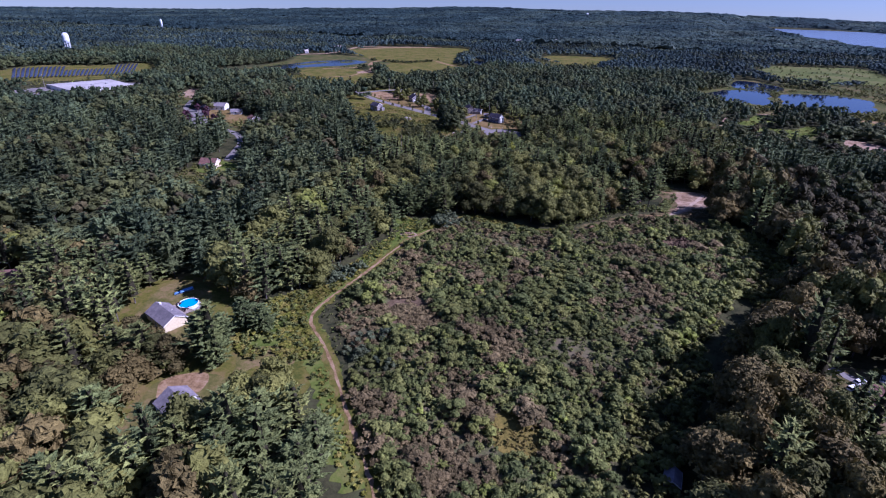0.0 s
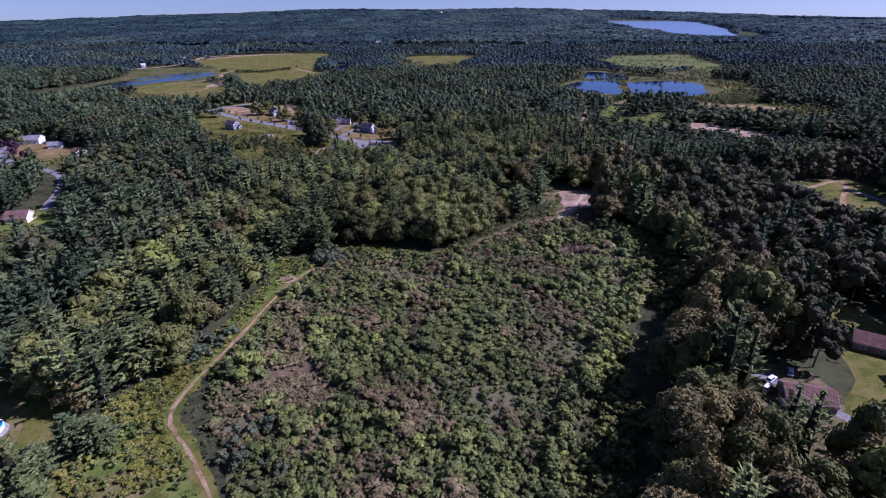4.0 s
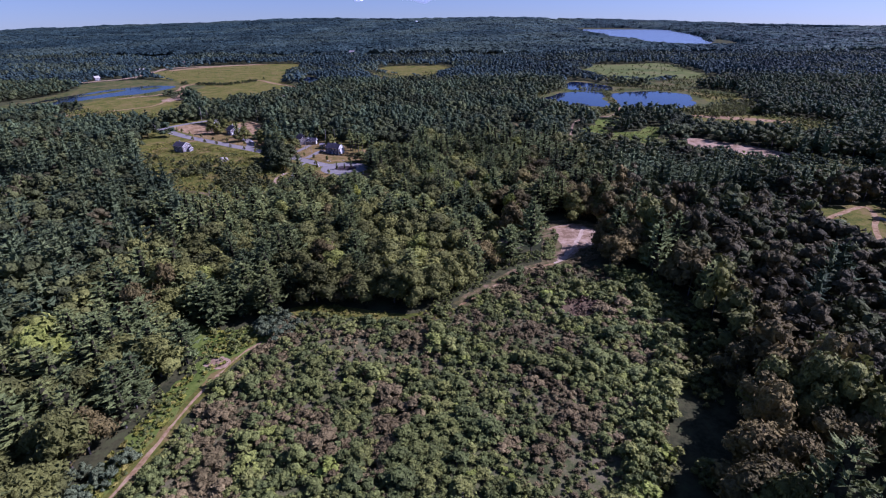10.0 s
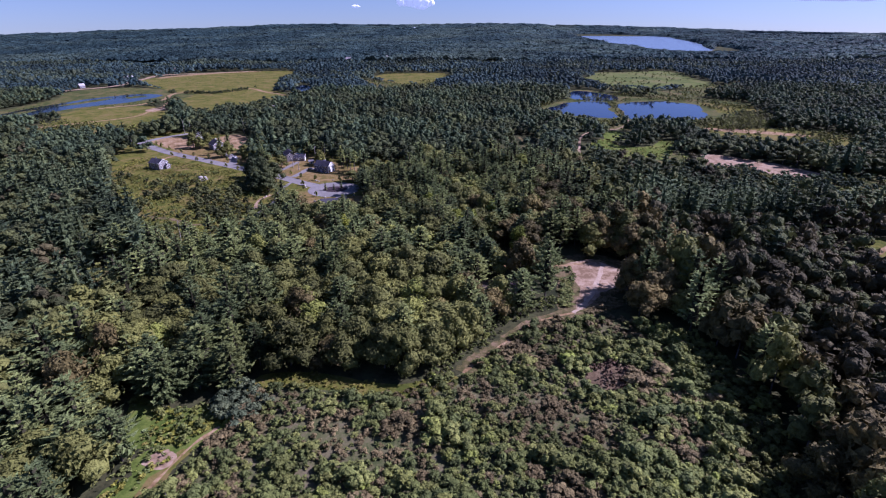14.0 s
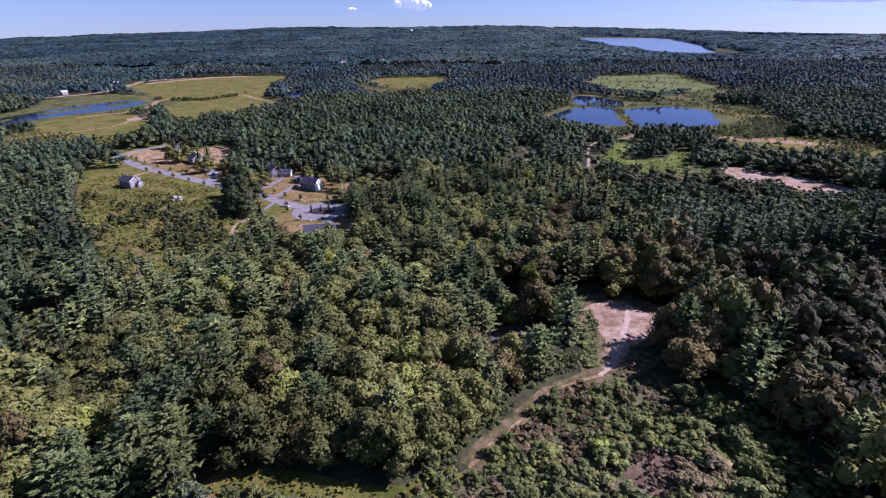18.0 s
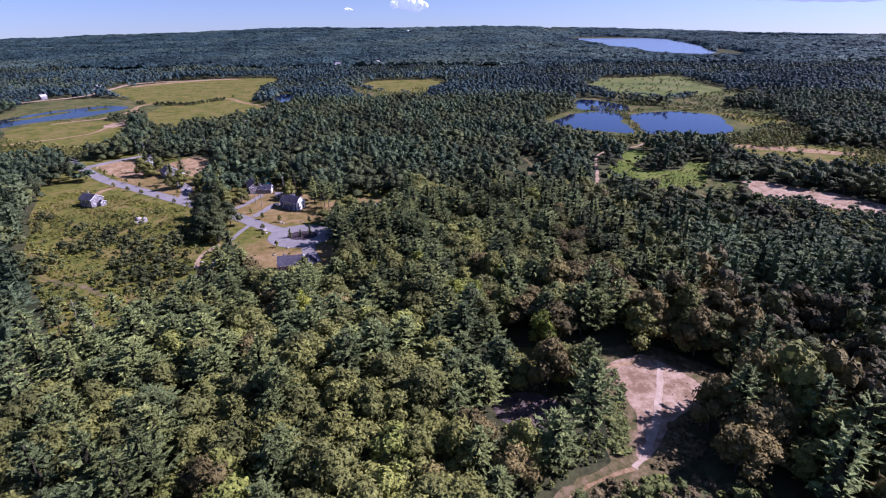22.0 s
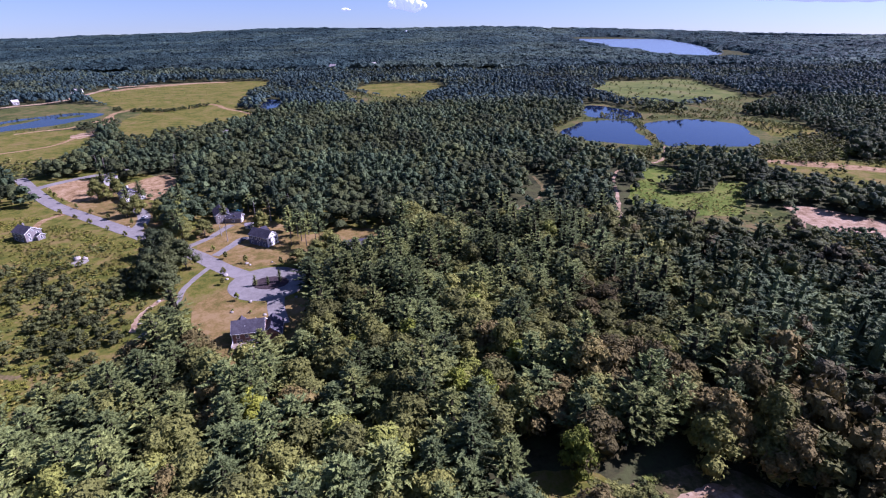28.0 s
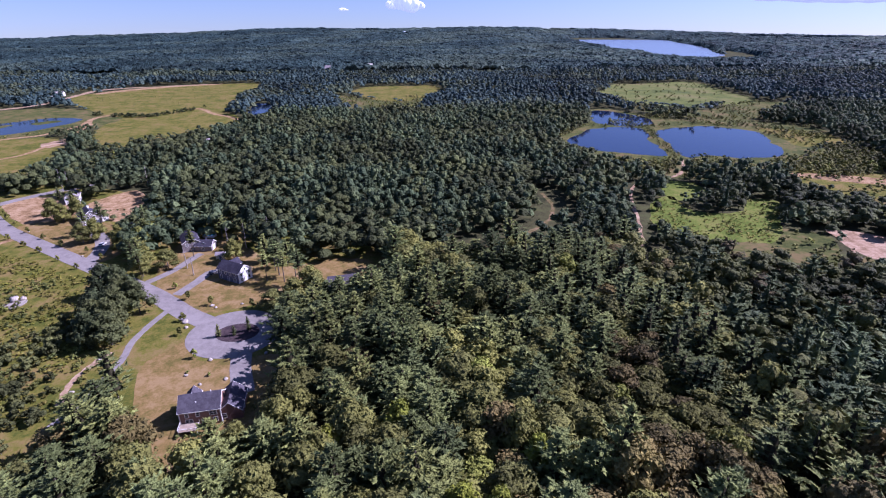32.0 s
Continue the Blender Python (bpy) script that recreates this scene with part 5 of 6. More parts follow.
def prism(L, W, z0, eave, ridge):
    """A gabled block: ridge along x."""
    bm = bmesh.new()
    a, b = L / 2, W / 2
    rows = []
    for x in (-a, a):
        rows.append([bm.verts.new(v) for v in ((x, -b, z0), (x, b, z0), (x, b, eave), (x, 0, ridge), (x, -b, eave))])
    p, q = rows
    bm.faces.new(p[::-1])
    bm.faces.new(q)
    for i in range(5):
        j = (i + 1) % 5
        bm.faces.new((p[i], p[j], q[j], q[i]))
    bmesh.ops.recalc_face_normals(bm, faces=bm.faces)
    return bm


def slope(L, W, eave, ridge, side, over=0.35, thick=0.18):
    """One slope of a gabled roof."""
    bm = bmesh.new()
    a, b = L / 2 + over, W / 2
    k = (ridge - eave) / b
    y1, z1 = (b + over), eave - k * over
    pts = [(0, ridge), (y1, z1)]
    lo = [[bm.verts.new((x, side * y, z + 0.03)) for y, z in pts] for x in (-a, a)]
    hi = [[bm.verts.new((x, side * y, z + thick)) for y, z in pts] for x in (-a, a)]
    bm.faces.new((hi[0][0], hi[0][1], hi[1][1], hi[1][0]))
    bm.faces.new((lo[0][0], lo[1][0], lo[1][1], lo[0][1]))
    bm.faces.new((lo[0][0], lo[0][1], hi[0][1], hi[0][0]))
    bm.faces.new((lo[1][0], hi[1][0], hi[1][1], lo[1][1]))
    bm.faces.new((lo[0][1], lo[1][1], hi[1][1], hi[0][1]))
    bm.faces.new((lo[0][0], hi[0][0], hi[1][0], lo[1][0]))
    bmesh.ops.recalc_face_normals(bm, faces=bm.faces)
    return bm


def opening(root, m, L, W, side, u, z, w, h, kind="window"):
    """A window or door with its frame, set on one wall of a block at the pose m."""
    where = {"front": ((u, -W / 2, z), 0), "back": ((u, W / 2, z), 180), "right": ((L / 2, u, z), 90), "left": ((-L / 2, u, z), -90)}[side]
    t = 0.12
    fr = boxes((-w / 2 - t, -0.10, -t, w / 2 + t, 0.02, 0), (-w / 2 - t, -0.10, h, w / 2 + t, 0.02, h + t), (-w / 2 - t, -0.10, 0, -w / 2, 0.02, h), (w / 2, -0.10, 0, w / 2 + t, 0.02, h))
    if kind == "window" and h > 0.9:
        bmesh.ops.create_cube(fr, size=1, matrix=Matrix.LocRotScale((0, -0.05, h / 2), None, (w, 0.06, 0.07)))
    if kind == "window" and w > 1.4:
        bmesh.ops.create_cube(fr, size=1, matrix=Matrix.LocRotScale((0, -0.05, h / 2), None, (0.08, 0.06, h)))
    o = part(kind, fr, M_TRIM, root)
    o.matrix_basis = m @ Matrix.LocRotScale(where[0], Euler((0, 0, radians(where[1]))), None)
    if kind == "garage_door":
        bm = boxes(*[(-w / 2, -0.05, h * i / 4 + 0.015, w / 2, -0.01, h * (i + 1) / 4 - 0.015) for i in range(4)])
        part("panel", bm, M_TRIM, o)
    elif kind == "door":
        part("leaf", boxes((-w / 2, -0.06, 0, w / 2, -0.01, h), (-w * 0.3, -0.08, h * 0.55, w * 0.3, -0.055, h * 0.9)), M_BLUE, o)
    else:
        part("pane", boxes((-w / 2, -0.04, 0, w / 2, 0.01, h)), M_GLASS, o)
    return o


def block(root, dx, dy, turn, L, W, eave, ridge, wall, roof, openings=(), trim=True):
    """A gabled block of a house: walls, two slopes, trim, windows and doors."""
    m = pose(dx, dy, 0, 0, 0, turn)
    for nm, bm, mat in (("wall", prism(L, W, -0.3, eave, ridge), wall), ("roof", slope(L, W, eave, ridge, 1), roof), ("roof", slope(L, W, eave, ridge, -1), roof)):
        part(nm, bm, mat, root).matrix_basis = m
    if trim:
        k = (ridge - eave) / (W / 2)
        n = math.hypot(W / 2, ridge - eave)
        for x in (-L / 2 - 0.37, L / 2 + 0.37):
            for s in (-1, 1):
                bm = boxes((-0.03, -0.02, -0.14, 0.03, n + 0.42, 0.10))
                o = part("rake_board", bm, M_TRIM, root)
                o.matrix_basis = m @ Matrix.LocRotScale((x, 0, ridge + 0.02), Euler((-s * math.atan(k) if s > 0 else math.atan(k), 0, 0)) if s > 0 else Euler((math.atan(k), 0, 0)), (1, s, 1))
        for s in (-1, 1):
            bm = boxes((-L / 2 - 0.35, -0.03, -0.16, L / 2 + 0.35, 0.03, 0.02))
            part("gutter", bm, M_TRIM, root).matrix_basis = m @ Matrix.Translation((0, s * (W / 2 + 0.38), eave - k * 0.35 + 0.06))
    for o in openings:
        opening(root, m, L, W, *o)
    return m


def house(x, y, turn, label, name="house"):
    root = new(name)
    root.matrix_basis = pose(x, y, 0, 0, 0, turn)
    return tagged(root, label, "house", "houses")


def chimney(root, x, y, z, mat, h=1.6, w=0.8):
    part("chimney", boxes((x - w / 2, y - w / 2, z, x + w / 2, y + w / 2, z + h), (x - w / 2 - 0.06, y - w / 2 - 0.06, z + h, x + w / 2 + 0.06, y + w / 2 + 0.06, z + h + 0.12)), mat, root)


def pipe(root, x, y, z, h=0.7):
    bm = bmesh.new()
    bmesh.ops.create_cone(bm, cap_ends=True, segments=8, radius1=0.12, radius2=0.12, depth=h, matrix=Matrix.Translation((x, y, z + h / 2)))
    part("vent_pipe", bm, M_TRIM, root)


# the brick-coloured house at the turning circle
r = house(-57.3, 359.3, 9, "two-storey red-brown house with slate roof and attached garage")
block(r, 0, 0, 0, 11.2, 8.2, 5.6, 8.5, M_BRICK, M_SLATE,
      [("front", -3.6, 3.5, 0.9, 1.4), ("front", -0.6, 3.5, 0.9, 1.4), ("front", 3.6, 3.5, 1.9, 1.4), ("front", -3.2, 0.6, 1.9, 2.1), ("front", 1.0, 1.2, 1.5, 1.1),
       ("front", 4.0, 1.0, 1.1, 1.5), ("front", 2.6, 0.2, 0.6, 0.6), ("back", -3.5, 3.5, 1.0, 1.4), ("back", 0, 3.5, 1.0, 1.4), ("back", 3.5, 3.5, 1.0, 1.4), ("back", -3.5, 0.9, 1.0, 1.5),
       ("back", 3.5, 0.9, 1.0, 1.5), ("back", 0, 0.2, 1.1, 2.1, "door"), ("left", 0, 3.6, 0.9, 1.4), ("left", -2, 1.0, 0.9, 1.4)])
block(r, 7.8, 1.6, 90, 9.6, 6.9, 3.4, 6.3, M_BRICK, M_SLATE, [("left", 1.7, 1.0, 1.4, 1.4), ("front", -1.0, 1.0, 1.0, 1.3), ("right", -1.6, 0.1, 2.5, 2.2, "garage_door"), ("right", 1.6, 0.1, 2.5, 2.2, "garage_door")])
block(r, -3.4, 4.6, 90, 2.6, 3.6, 5.0, 6.8, M_BRICK, M_SLATE, [("right", 0, 3.4, 1.2, 1.2)])
part("corner_board", boxes((5.45, -4.16, 0, 5.75, -3.9, 5.6), (-5.75, -4.16, 0, -5.45, -3.9, 5.6)), M_TRIM, r)
pipe(r, 2.6, 1.2, 7.6)
pipe(r, -1.0, -2.2, 6.9, 0.4)


def deck(x, y, turn, L, W, z, label, rail=True):
    d = new("deck")
    d.matrix_basis = pose(x, y, 0, 0, 0, turn)
    tagged(d, label, "deck")
    for i in range(12):
        part("plank", boxes((-L / 2 + L * i / 12 + 0.01, -W / 2, z - 0.05, -L / 2 + L * (i + 1) / 12 - 0.01, W / 2, z)), M_WOOD, d)
    part("edge_beam", boxes((-L / 2, -W / 2, z - 0.25, L / 2, -W / 2 + 0.08, z - 0.06)), M_WOOD, d)
    for sx in (-1, 1):
        for sy in (-1, 1):
            part("post", boxes((sx * (L / 2 - 0.1) - 0.07, sy * (W / 2 - 0.1) - 0.07, -0.1, sx * (L / 2 - 0.1) + 0.07, sy * (W / 2 - 0.1) + 0.07, z + (1.0 if rail else -0.06))), M_TRIM if rail else M_WOOD, d)
    if rail:
        for x0, y0, x1, y1 in ((-L / 2, -W / 2, L / 2, -W / 2), (-L / 2, -W / 2, -L / 2, W / 2), (L / 2, -W / 2, L / 2, W / 2 * 0.2)):
            n = int(math.hypot(x1 - x0, y1 - y0) / 0.28)
            sp = [(x0 + (x1 - x0) * i / n - 0.02, y0 + (y1 - y0) * i / n - 0.02, z, x0 + (x1 - x0) * i / n + 0.02, y0 + (y1 - y0) * i / n + 0.02, z + 0.9) for i in range(n + 1)]
            part("railing", boxes(*sp, (min(x0, x1) - 0.04, min(y0, y1) - 0.04, z + 0.9, max(x0, x1) + 0.04, max(y0, y1) + 0.04, z + 0.98)), M_TRIM, d)
        part("stairs", boxes(*[(L / 2 + 0.28 * i, -0.1, z * (1 - (i + 1) / 8) - 0.05, L / 2 + 0.28 * (i + 1), 1.1, z * (1 - (i + 1) / 8)) for i in range(7)]), M_TRIM, d)
    return d


deck(-59.3, 352.9, 9, 5.2, 3.6, 1.6, "white railed deck behind the brick-coloured house")

# houses along the street
r = house(-208.6, 464.8, -24, "two-storey grey house with dark roof and white trim")
block(r, 0, 0, 0, 10.5, 8.6, 5.2, 7.8, M_GREY, M_DARKROOF, [("right", -2.2, 3.3, 1.0, 1.4), ("right", 2.2, 3.3, 1.0, 1.4), ("right", -2.2, 0.8, 1.0, 1.5), ("right", 0.6, 0.1, 1.0, 2.1, "door"), ("right", 2.8, 0.8, 1.0, 1.5),
      ("right", 0, 5.6, 0.8, 0.8), ("front", -3.4, 3.3, 1.0, 1.4), ("front", 0, 3.3, 1.0, 1.4), ("front", 3.4, 3.3, 1.0, 1.4), ("front", -2.4, 0.8, 1.8, 1.5), ("front", 2.4, 0.8, 1.0, 1.5)])
block(r, 6.0, 2.2, 0, 3.0, 4.0, 2.6, 3.8, M_GREY, M_DARKROOF, [("right", 0, 0.9, 1.2, 1.2)])
chimney(r, -2.5, 0.8, 7.0, M_GREY)
r = house(-77.5, 451.5, -30, "two-storey slate-blue house with white gable end")
block(r, 0, 0, 0, 13.0, 7.8, 5.2, 8.0, M_BLUE, M_DARKROOF, [("front", -4.5, 3.2, 1.0, 1.5), ("front", -1.5, 3.2, 1.0, 1.5), ("front", 1.5, 3.2, 1.0, 1.5), ("front", 4.5, 3.2, 1.0, 1.5), ("front", -4.5, 0.7, 1.0, 1.5), ("front", 0, 0.1, 1.0, 2.1, "door"), ("front", 4.0, 0.7, 1.8, 1.5)])
part("gable_wall", prism(0.12, 7.7, 0.2, 5.15, 7.85), M_WHITE, r).matrix_basis = pose(6.53, 0, 0)
for u, z, w, h in ((-2.2, 3.2, 1.0, 1.4), (2.2, 3.2, 1.0, 1.4), (0, 5.6, 0.8, 0.9), (-2.2, 0.8, 1.0, 1.4), (2.2, 0.8, 1.0, 1.4)):
    opening(r, pose(0.08, 0, 0), 13.0, 8.8, "right", u, z, w, h)
block(r, -4.0, 3.8, 90, 4.0, 5.0, 5.2, 7.2, M_BLUE, M_DARKROOF)
r = house(-112.5, 489, -63, "grey house with dark roof beside a blue pool")
block(r, 0, 0, 0, 13.0, 8.0, 5.0, 7.6, M_GREY, M_DARKROOF, [("right", -2, 3.1, 1, 1.4), ("right", 2, 3.1, 1, 1.4), ("right", 0, 0.1, 1.0, 2.1, "door"), ("front", -3.5, 3.1, 1, 1.4), ("front", 0, 3.1, 1, 1.4), ("front", 3.5, 3.1, 1, 1.4), ("front", -3.5, 0.8, 1, 1.4), ("front", 2.5, 0.8, 1.8, 1.4)])
block(r, 6.6, 6.4, 63, 8.5, 6.4, 3.0, 5.2, M_GREY, M_DARKROOF, [("right", 0, 0.1, 2.6, 2.2, "garage_door"), ("front", 0, 0.9, 1.2, 1.2)])
block(r, 6.2, 6.6, -20, 5.0, 4.4, 2.8, 4.6, M_WHITE, M_DARKROOF, [("right", 0, 0.8, 1.2, 1.3)])
r = house(-188, 531.5, -49, "pale gabled house with two garage doors")
block(r, 0, 0, 0, 11.0, 10.2, 4.6, 8.2, M_GREY, M_DARKROOF, [("right", -2.5, 0.1, 2.7, 2.3, "garage_door"), ("right", 2.2, 0.1, 2.7, 2.3, "garage_door"), ("right", -1.6, 3.3, 1.2, 1.5), ("right", 1.6, 3.3, 1.2, 1.5), ("right", 0, 5.6, 0.9, 1.0), ("front", 0, 1, 1, 1.4)])
part("gable_band", boxes((5.52, -5.1, 2.75, 5.62, 5.1, 3.0)), M_TRIM, r)
block(r, 2.6, 6.6, 0, 5.0, 4.0, 3.0, 4.6, M_WHITE, M_DARKROOF, [("right", 0, 0.9, 1.2, 1.2)])
chimney(r, -3.0, 1.0, 7.2, M_TRIM)
r = house(-221, 571, -64, "white gabled house with grey roof behind trees")
block(r, 0, 0, 0, 11, 8.2, 4.6, 7.4, M_WHITE, M_GREYROOF, [("right", -2, 2.8, 1, 1.4), ("right", 2, 2.8, 1, 1.4), ("right", 0, 0.1, 1, 2.1, "door"), ("front", -3, 0.9, 1, 1.4), ("front", 3, 0.9, 1, 1.4)])
r = house(-158, 527, -40, "small house with dark roof among trees")
block(r, 0, 0, 0, 9, 7.0, 3.0, 5.4, M_WHITE, M_SLATE, [("right", 0, 0.9, 1.4, 1.2), ("front", 0, 0.9, 1.4, 1.2)])
r = house(-26.5, 437.5, 12, "house with dark slate roof at the wood's edge")
block(r, 0, 0, 0, 12, 8.0, 4.2, 6.8, M_GREY, M_SLATE, [("front", -3, 1, 1, 1.4), ("front", 0, 1, 1, 1.4), ("front", 3, 1, 1, 1.4)])
r = house(-92.0, 474.5, 8, "small cream garden shed", "shed")
block(r, 0, 0, 0, 4.2, 3.2, 2.2, 3.1, M_CREAM, M_GREYROOF, [("front", 0, 0.1, 1.1, 1.9, "door")])

# the first two houses by the field
r = house(-127.6, 69.6, -23, "cream-walled house with a weathered grey roof")
block(r, 0, 0, 0, 13.4, 8.0, 2.9, 5.2, M_CREAM, M_GREYROOF, [("front", -3.5, 0.9, 1.3, 1.2), ("front", 0, 0.1, 1.0, 2.0, "door"), ("front", 3.5, 0.9, 1.3, 1.2), ("back", -3, 0.9, 1.3, 1.2), ("back", 2.5, 0.1, 1.8, 2.0)])
chimney(r, -4.6, 0.5, 4.6, M_TRIM, 1.0, 0.6)
pipe(r, 1.5, 1.6, 4.3)
d = deck(-128.0, 77.6, -23, 9.0, 4.0, 0.6, "grey wooden deck crowded with garden furniture", False)
r = house(-90.4, 33.2, -24, "low house with weathered grey roof and white gable")
block(r, 0, 0, 0, 13.0, 9.0, 3.0, 5.6, M_WHITE, M_GREYROOF, [("front", -4, 0.9, 1.3, 1.2), ("front", 0, 0.9, 1.3, 1.2), ("front", 4, 0.9, 1.3, 1.2), ("right", 0, 1.0, 1.2, 1.2)])
block(r, 7.4, -1.6, 0, 4.4, 5.2, 2.6, 4.2, M_WHITE, M_GREYROOF, [("right", 0, 0.9, 1.4, 1.2), ("front", 0, 0.9, 1.0, 1.2)])
chimney(r, 3.2, 2.2, 4.2, M_TRIM, 1.7, 1.2)
pipe(r, 0.5, -1.5, 4.7)
pipe(r, 1.8, -2.6, 4.1, 0.4)


def round_pool(x, y, R, label, stretch=1.0, turn=0):
    p = new("swimming_pool")
    p.matrix_basis = Matrix.LocRotScale((x, y, 0), Euler((0, 0, radians(turn))), (stretch, 1, 1))
    tagged(p, label, "pool")
    n = 36
    def ring(r0, r1, z0, z1):
        bm = bmesh.new()
        rows = [[bm.verts.new((r * math.cos(6.28318 * i / n), r * math.sin(6.28318 * i / n), z)) for i in range(n)] for r, z in ((r1, z0), (r1, z1), (r0, z1), (r0, z0))]
        for k in range(4):
            a, b = rows[k], rows[(k + 1) % 4]
            for i in range(n):
                bm.faces.new((a[i], a[(i + 1) % n], b[(i + 1) % n], b[i]))
        bmesh.ops.recalc_face_normals(bm, faces=bm.faces)
        return bm
    part("wall", ring(R - 0.08, R, -0.1, 1.25), M_POOLWALL, p)
    part("rim", ring(R - 0.14, R + 0.16, 1.25, 1.34), M_TRIM, p)
    bm = bmesh.new()
    bmesh.ops.create_circle(bm, cap_ends=True, segments=n, radius=R - 0.09, matrix=Matrix.Translation((0, 0, 1.12)))
    part("water", bm, M_POOL, p, "bright turquoise pool water")
    return p


round_pool(-127.6, 80.4, 3.5, "round above-ground pool with bright blue water")
patch("pool_apron", [(-127.6 + 4.5 * math.cos(a) + 0.6, 80.4 + 4.3 * math.sin(a) - 0.5) for a in np.linspace(0, 6.28, 11)[:-1]], 0.09, M_STONE, "pale apron round the pool", "paving", 0.2, keep_clear=False)
round_pool(-108.5, 504, 3.0, "oval above-ground pool with blue water", 1.35, -20)


def boat(x, y, turn):
    b = new("boat")
    b.matrix_basis = pose(x, y, 0, 0, 0, turn)
    tagged(b, "covered boat under a pale blue tarp on the lawn", "boat")
    bm = bmesh.new()
    secs = []
    for i in range(11):
        t = i / 10
        w = 1.15 * math.sin(math.pi * (0.12 + 0.88 * t) ** 0.8) ** 0.6 if t < 1 else 0.05
        hgt = 0.75 + 0.25 * (1 - t)
        secs.append([bm.verts.new((7 * (0.5 - t), w * s * k, z)) for s, k, z in ((-1, 0.3, 0.15), (-1, 1, hgt), (-1, 0.5, hgt + 0.3), (1, 0.5, hgt + 0.3), (1, 1, hgt), (1, 0.3, 0.15))])
    for a, c in zip(secs[:-1], secs[1:]):
        for i in range(6):
            bm.faces.new((a[i], a[(i + 1) % 6], c[(i + 1) % 6], c[i]))
    bm.faces.new(secs[0])
    bm.faces.new(secs[-1][::-1])
    bmesh.ops.recalc_face_normals(bm, faces=bm.faces)
    part("hull", bm, M_TARP, b)
    part("trailer", boxes((-3.0, -0.5, 0.0, 3.8, -0.4, 0.25), (-3.0, 0.4, 0.0, 3.8, 0.5, 0.25)), M_STEEL, b)


boat(-136.2, 88.0, 60)


def garden_table(x, y, z, turn):
    t = new("garden_table")
    t.matrix_basis = pose(x, y, z, 0, 0, turn)
    tagged(t, "dark metal garden table on the deck", "table")
    part("tabletop", boxes((-0.8, -0.5, 0.7, 0.8, 0.5, 0.75)), M_MULCH, t)
    for sx in (-1, 1):
        for sy in (-1, 1):
            part("leg", boxes((sx * 0.7 - 0.03, sy * 0.4 - 0.03, 0, sx * 0.7 + 0.03, sy * 0.4 + 0.03, 0.7)), M_MULCH, t)


def garden_chair(x, y, z, turn):
    t = new("garden_chair")
    t.matrix_basis = pose(x, y, z, 0, 0, turn)
    tagged(t, "dark garden chair on the deck", "chair", "garden chairs")
    part("seat", boxes((-0.28, -0.28, 0.4, 0.28, 0.28, 0.46)), M_MULCH, t)
    part("backrest", boxes((-0.28, 0.24, 0.46, 0.28, 0.30, 1.0)), M_MULCH, t)
    for sx in (-1, 1):
        for sy in (-1, 1):
            part("leg", boxes((sx * 0.25 - 0.02, sy * 0.25 - 0.02, 0, sx * 0.25 + 0.02, sy * 0.25 + 0.02, 0.4)), M_MULCH, t)


for dx, dy, k in ((-130.6, 79.2, 10), (-126.0, 76.8, 40)):
    garden_table(dx, dy, 0.6, k)
    for q in range(3):
        garden_chair(dx + 1.2 * math.cos(2.1 * q + 1), dy + 1.1 * math.sin(2.1 * q + 1), 0.6, 120 * q + 20)


def car(x, y, turn, mat, label):
    """A parked estate car with cabin, glass and wheels."""
    c = new("car")
    c.matrix_basis = pose(x, y, 0.12, 0, 0, turn)
    tagged(c, label, "car", "parked cars")
    bm = boxes((-2.2, -0.88, 0.32, 2.2, 0.88, 0.95), bevel=0.14)
    part("body", bm, mat, c)
    bm = bmesh.new()
    lo = [bm.verts.new(v) for v in ((-2.0, -0.8, 0.95), (1.1, -0.8, 0.95), (1.1, 0.8, 0.95), (-2.0, 0.8, 0.95))]
    hi = [bm.verts.new(v) for v in ((-1.6, -0.62, 1.5), (0.35, -0.62, 1.5), (0.35, 0.62, 1.5), (-1.6, 0.62, 1.5))]
    bm.faces.new(hi)
    for i in range(4):
        bm.faces.new((lo[i], lo[(i + 1) % 4], hi[(i + 1) % 4], hi[i]))
    bmesh.ops.recalc_face_normals(bm, faces=bm.faces)
    part("windows", bm, M_GLASS, c)
    part("roof", boxes((-1.58, -0.6, 1.48, 0.34, 0.6, 1.54), bevel=0.02), mat, c)
    for sx in (-1.35, 1.35):
        for sy in (-0.8, 0.8):
            bm = bmesh.new()
            bmesh.ops.create_cone(bm, cap_ends=True, segments=14, radius1=0.33, radius2=0.33, depth=0.22, matrix=Matrix.LocRotScale((sx, sy, 0.28), Euler((radians(90), 0, 0)), None))
            w = part("wheel", bm, M_RUBBER, c)
            bm = bmesh.new()
            bmesh.ops.create_cone(bm, cap_ends=True, segments=10, radius1=0.19, radius2=0.19, depth=0.24, matrix=Matrix.LocRotScale((sx, sy, 0.28), Euler((radians(90), 0, 0)), None))
            part("rim", bm, M_STEEL, w)


car(100.5, 104.5, 35, P_WHITE, "white car parked beside a driveway")
car(108.5, 108.0, 60, P_SILVER, "silver car parked under trees")
car(97.0, 100.5, 40, P_WHITE, "white pickup parked beside the brown-roofed house")
car(-89.5, 456.5, 60, P_BLACK, "black car parked on the driveway")
car(-160.5, 494.0, 80, P_SILVER, "silver car on the gabled house's driveway")

# houses beyond the field
r = house(105.5, 95.5, -15, "house with a dusty brown roof under trees")
block(r, 0, 0, 0, 13, 9, 2.9, 5.2, M_GREY, M_REDROOF, [("front", -3, 0.9, 1.2, 1.2), ("front", 2, 0.9, 1.2, 1.2), ("left", 0, 0.9, 1.2, 1.2)])
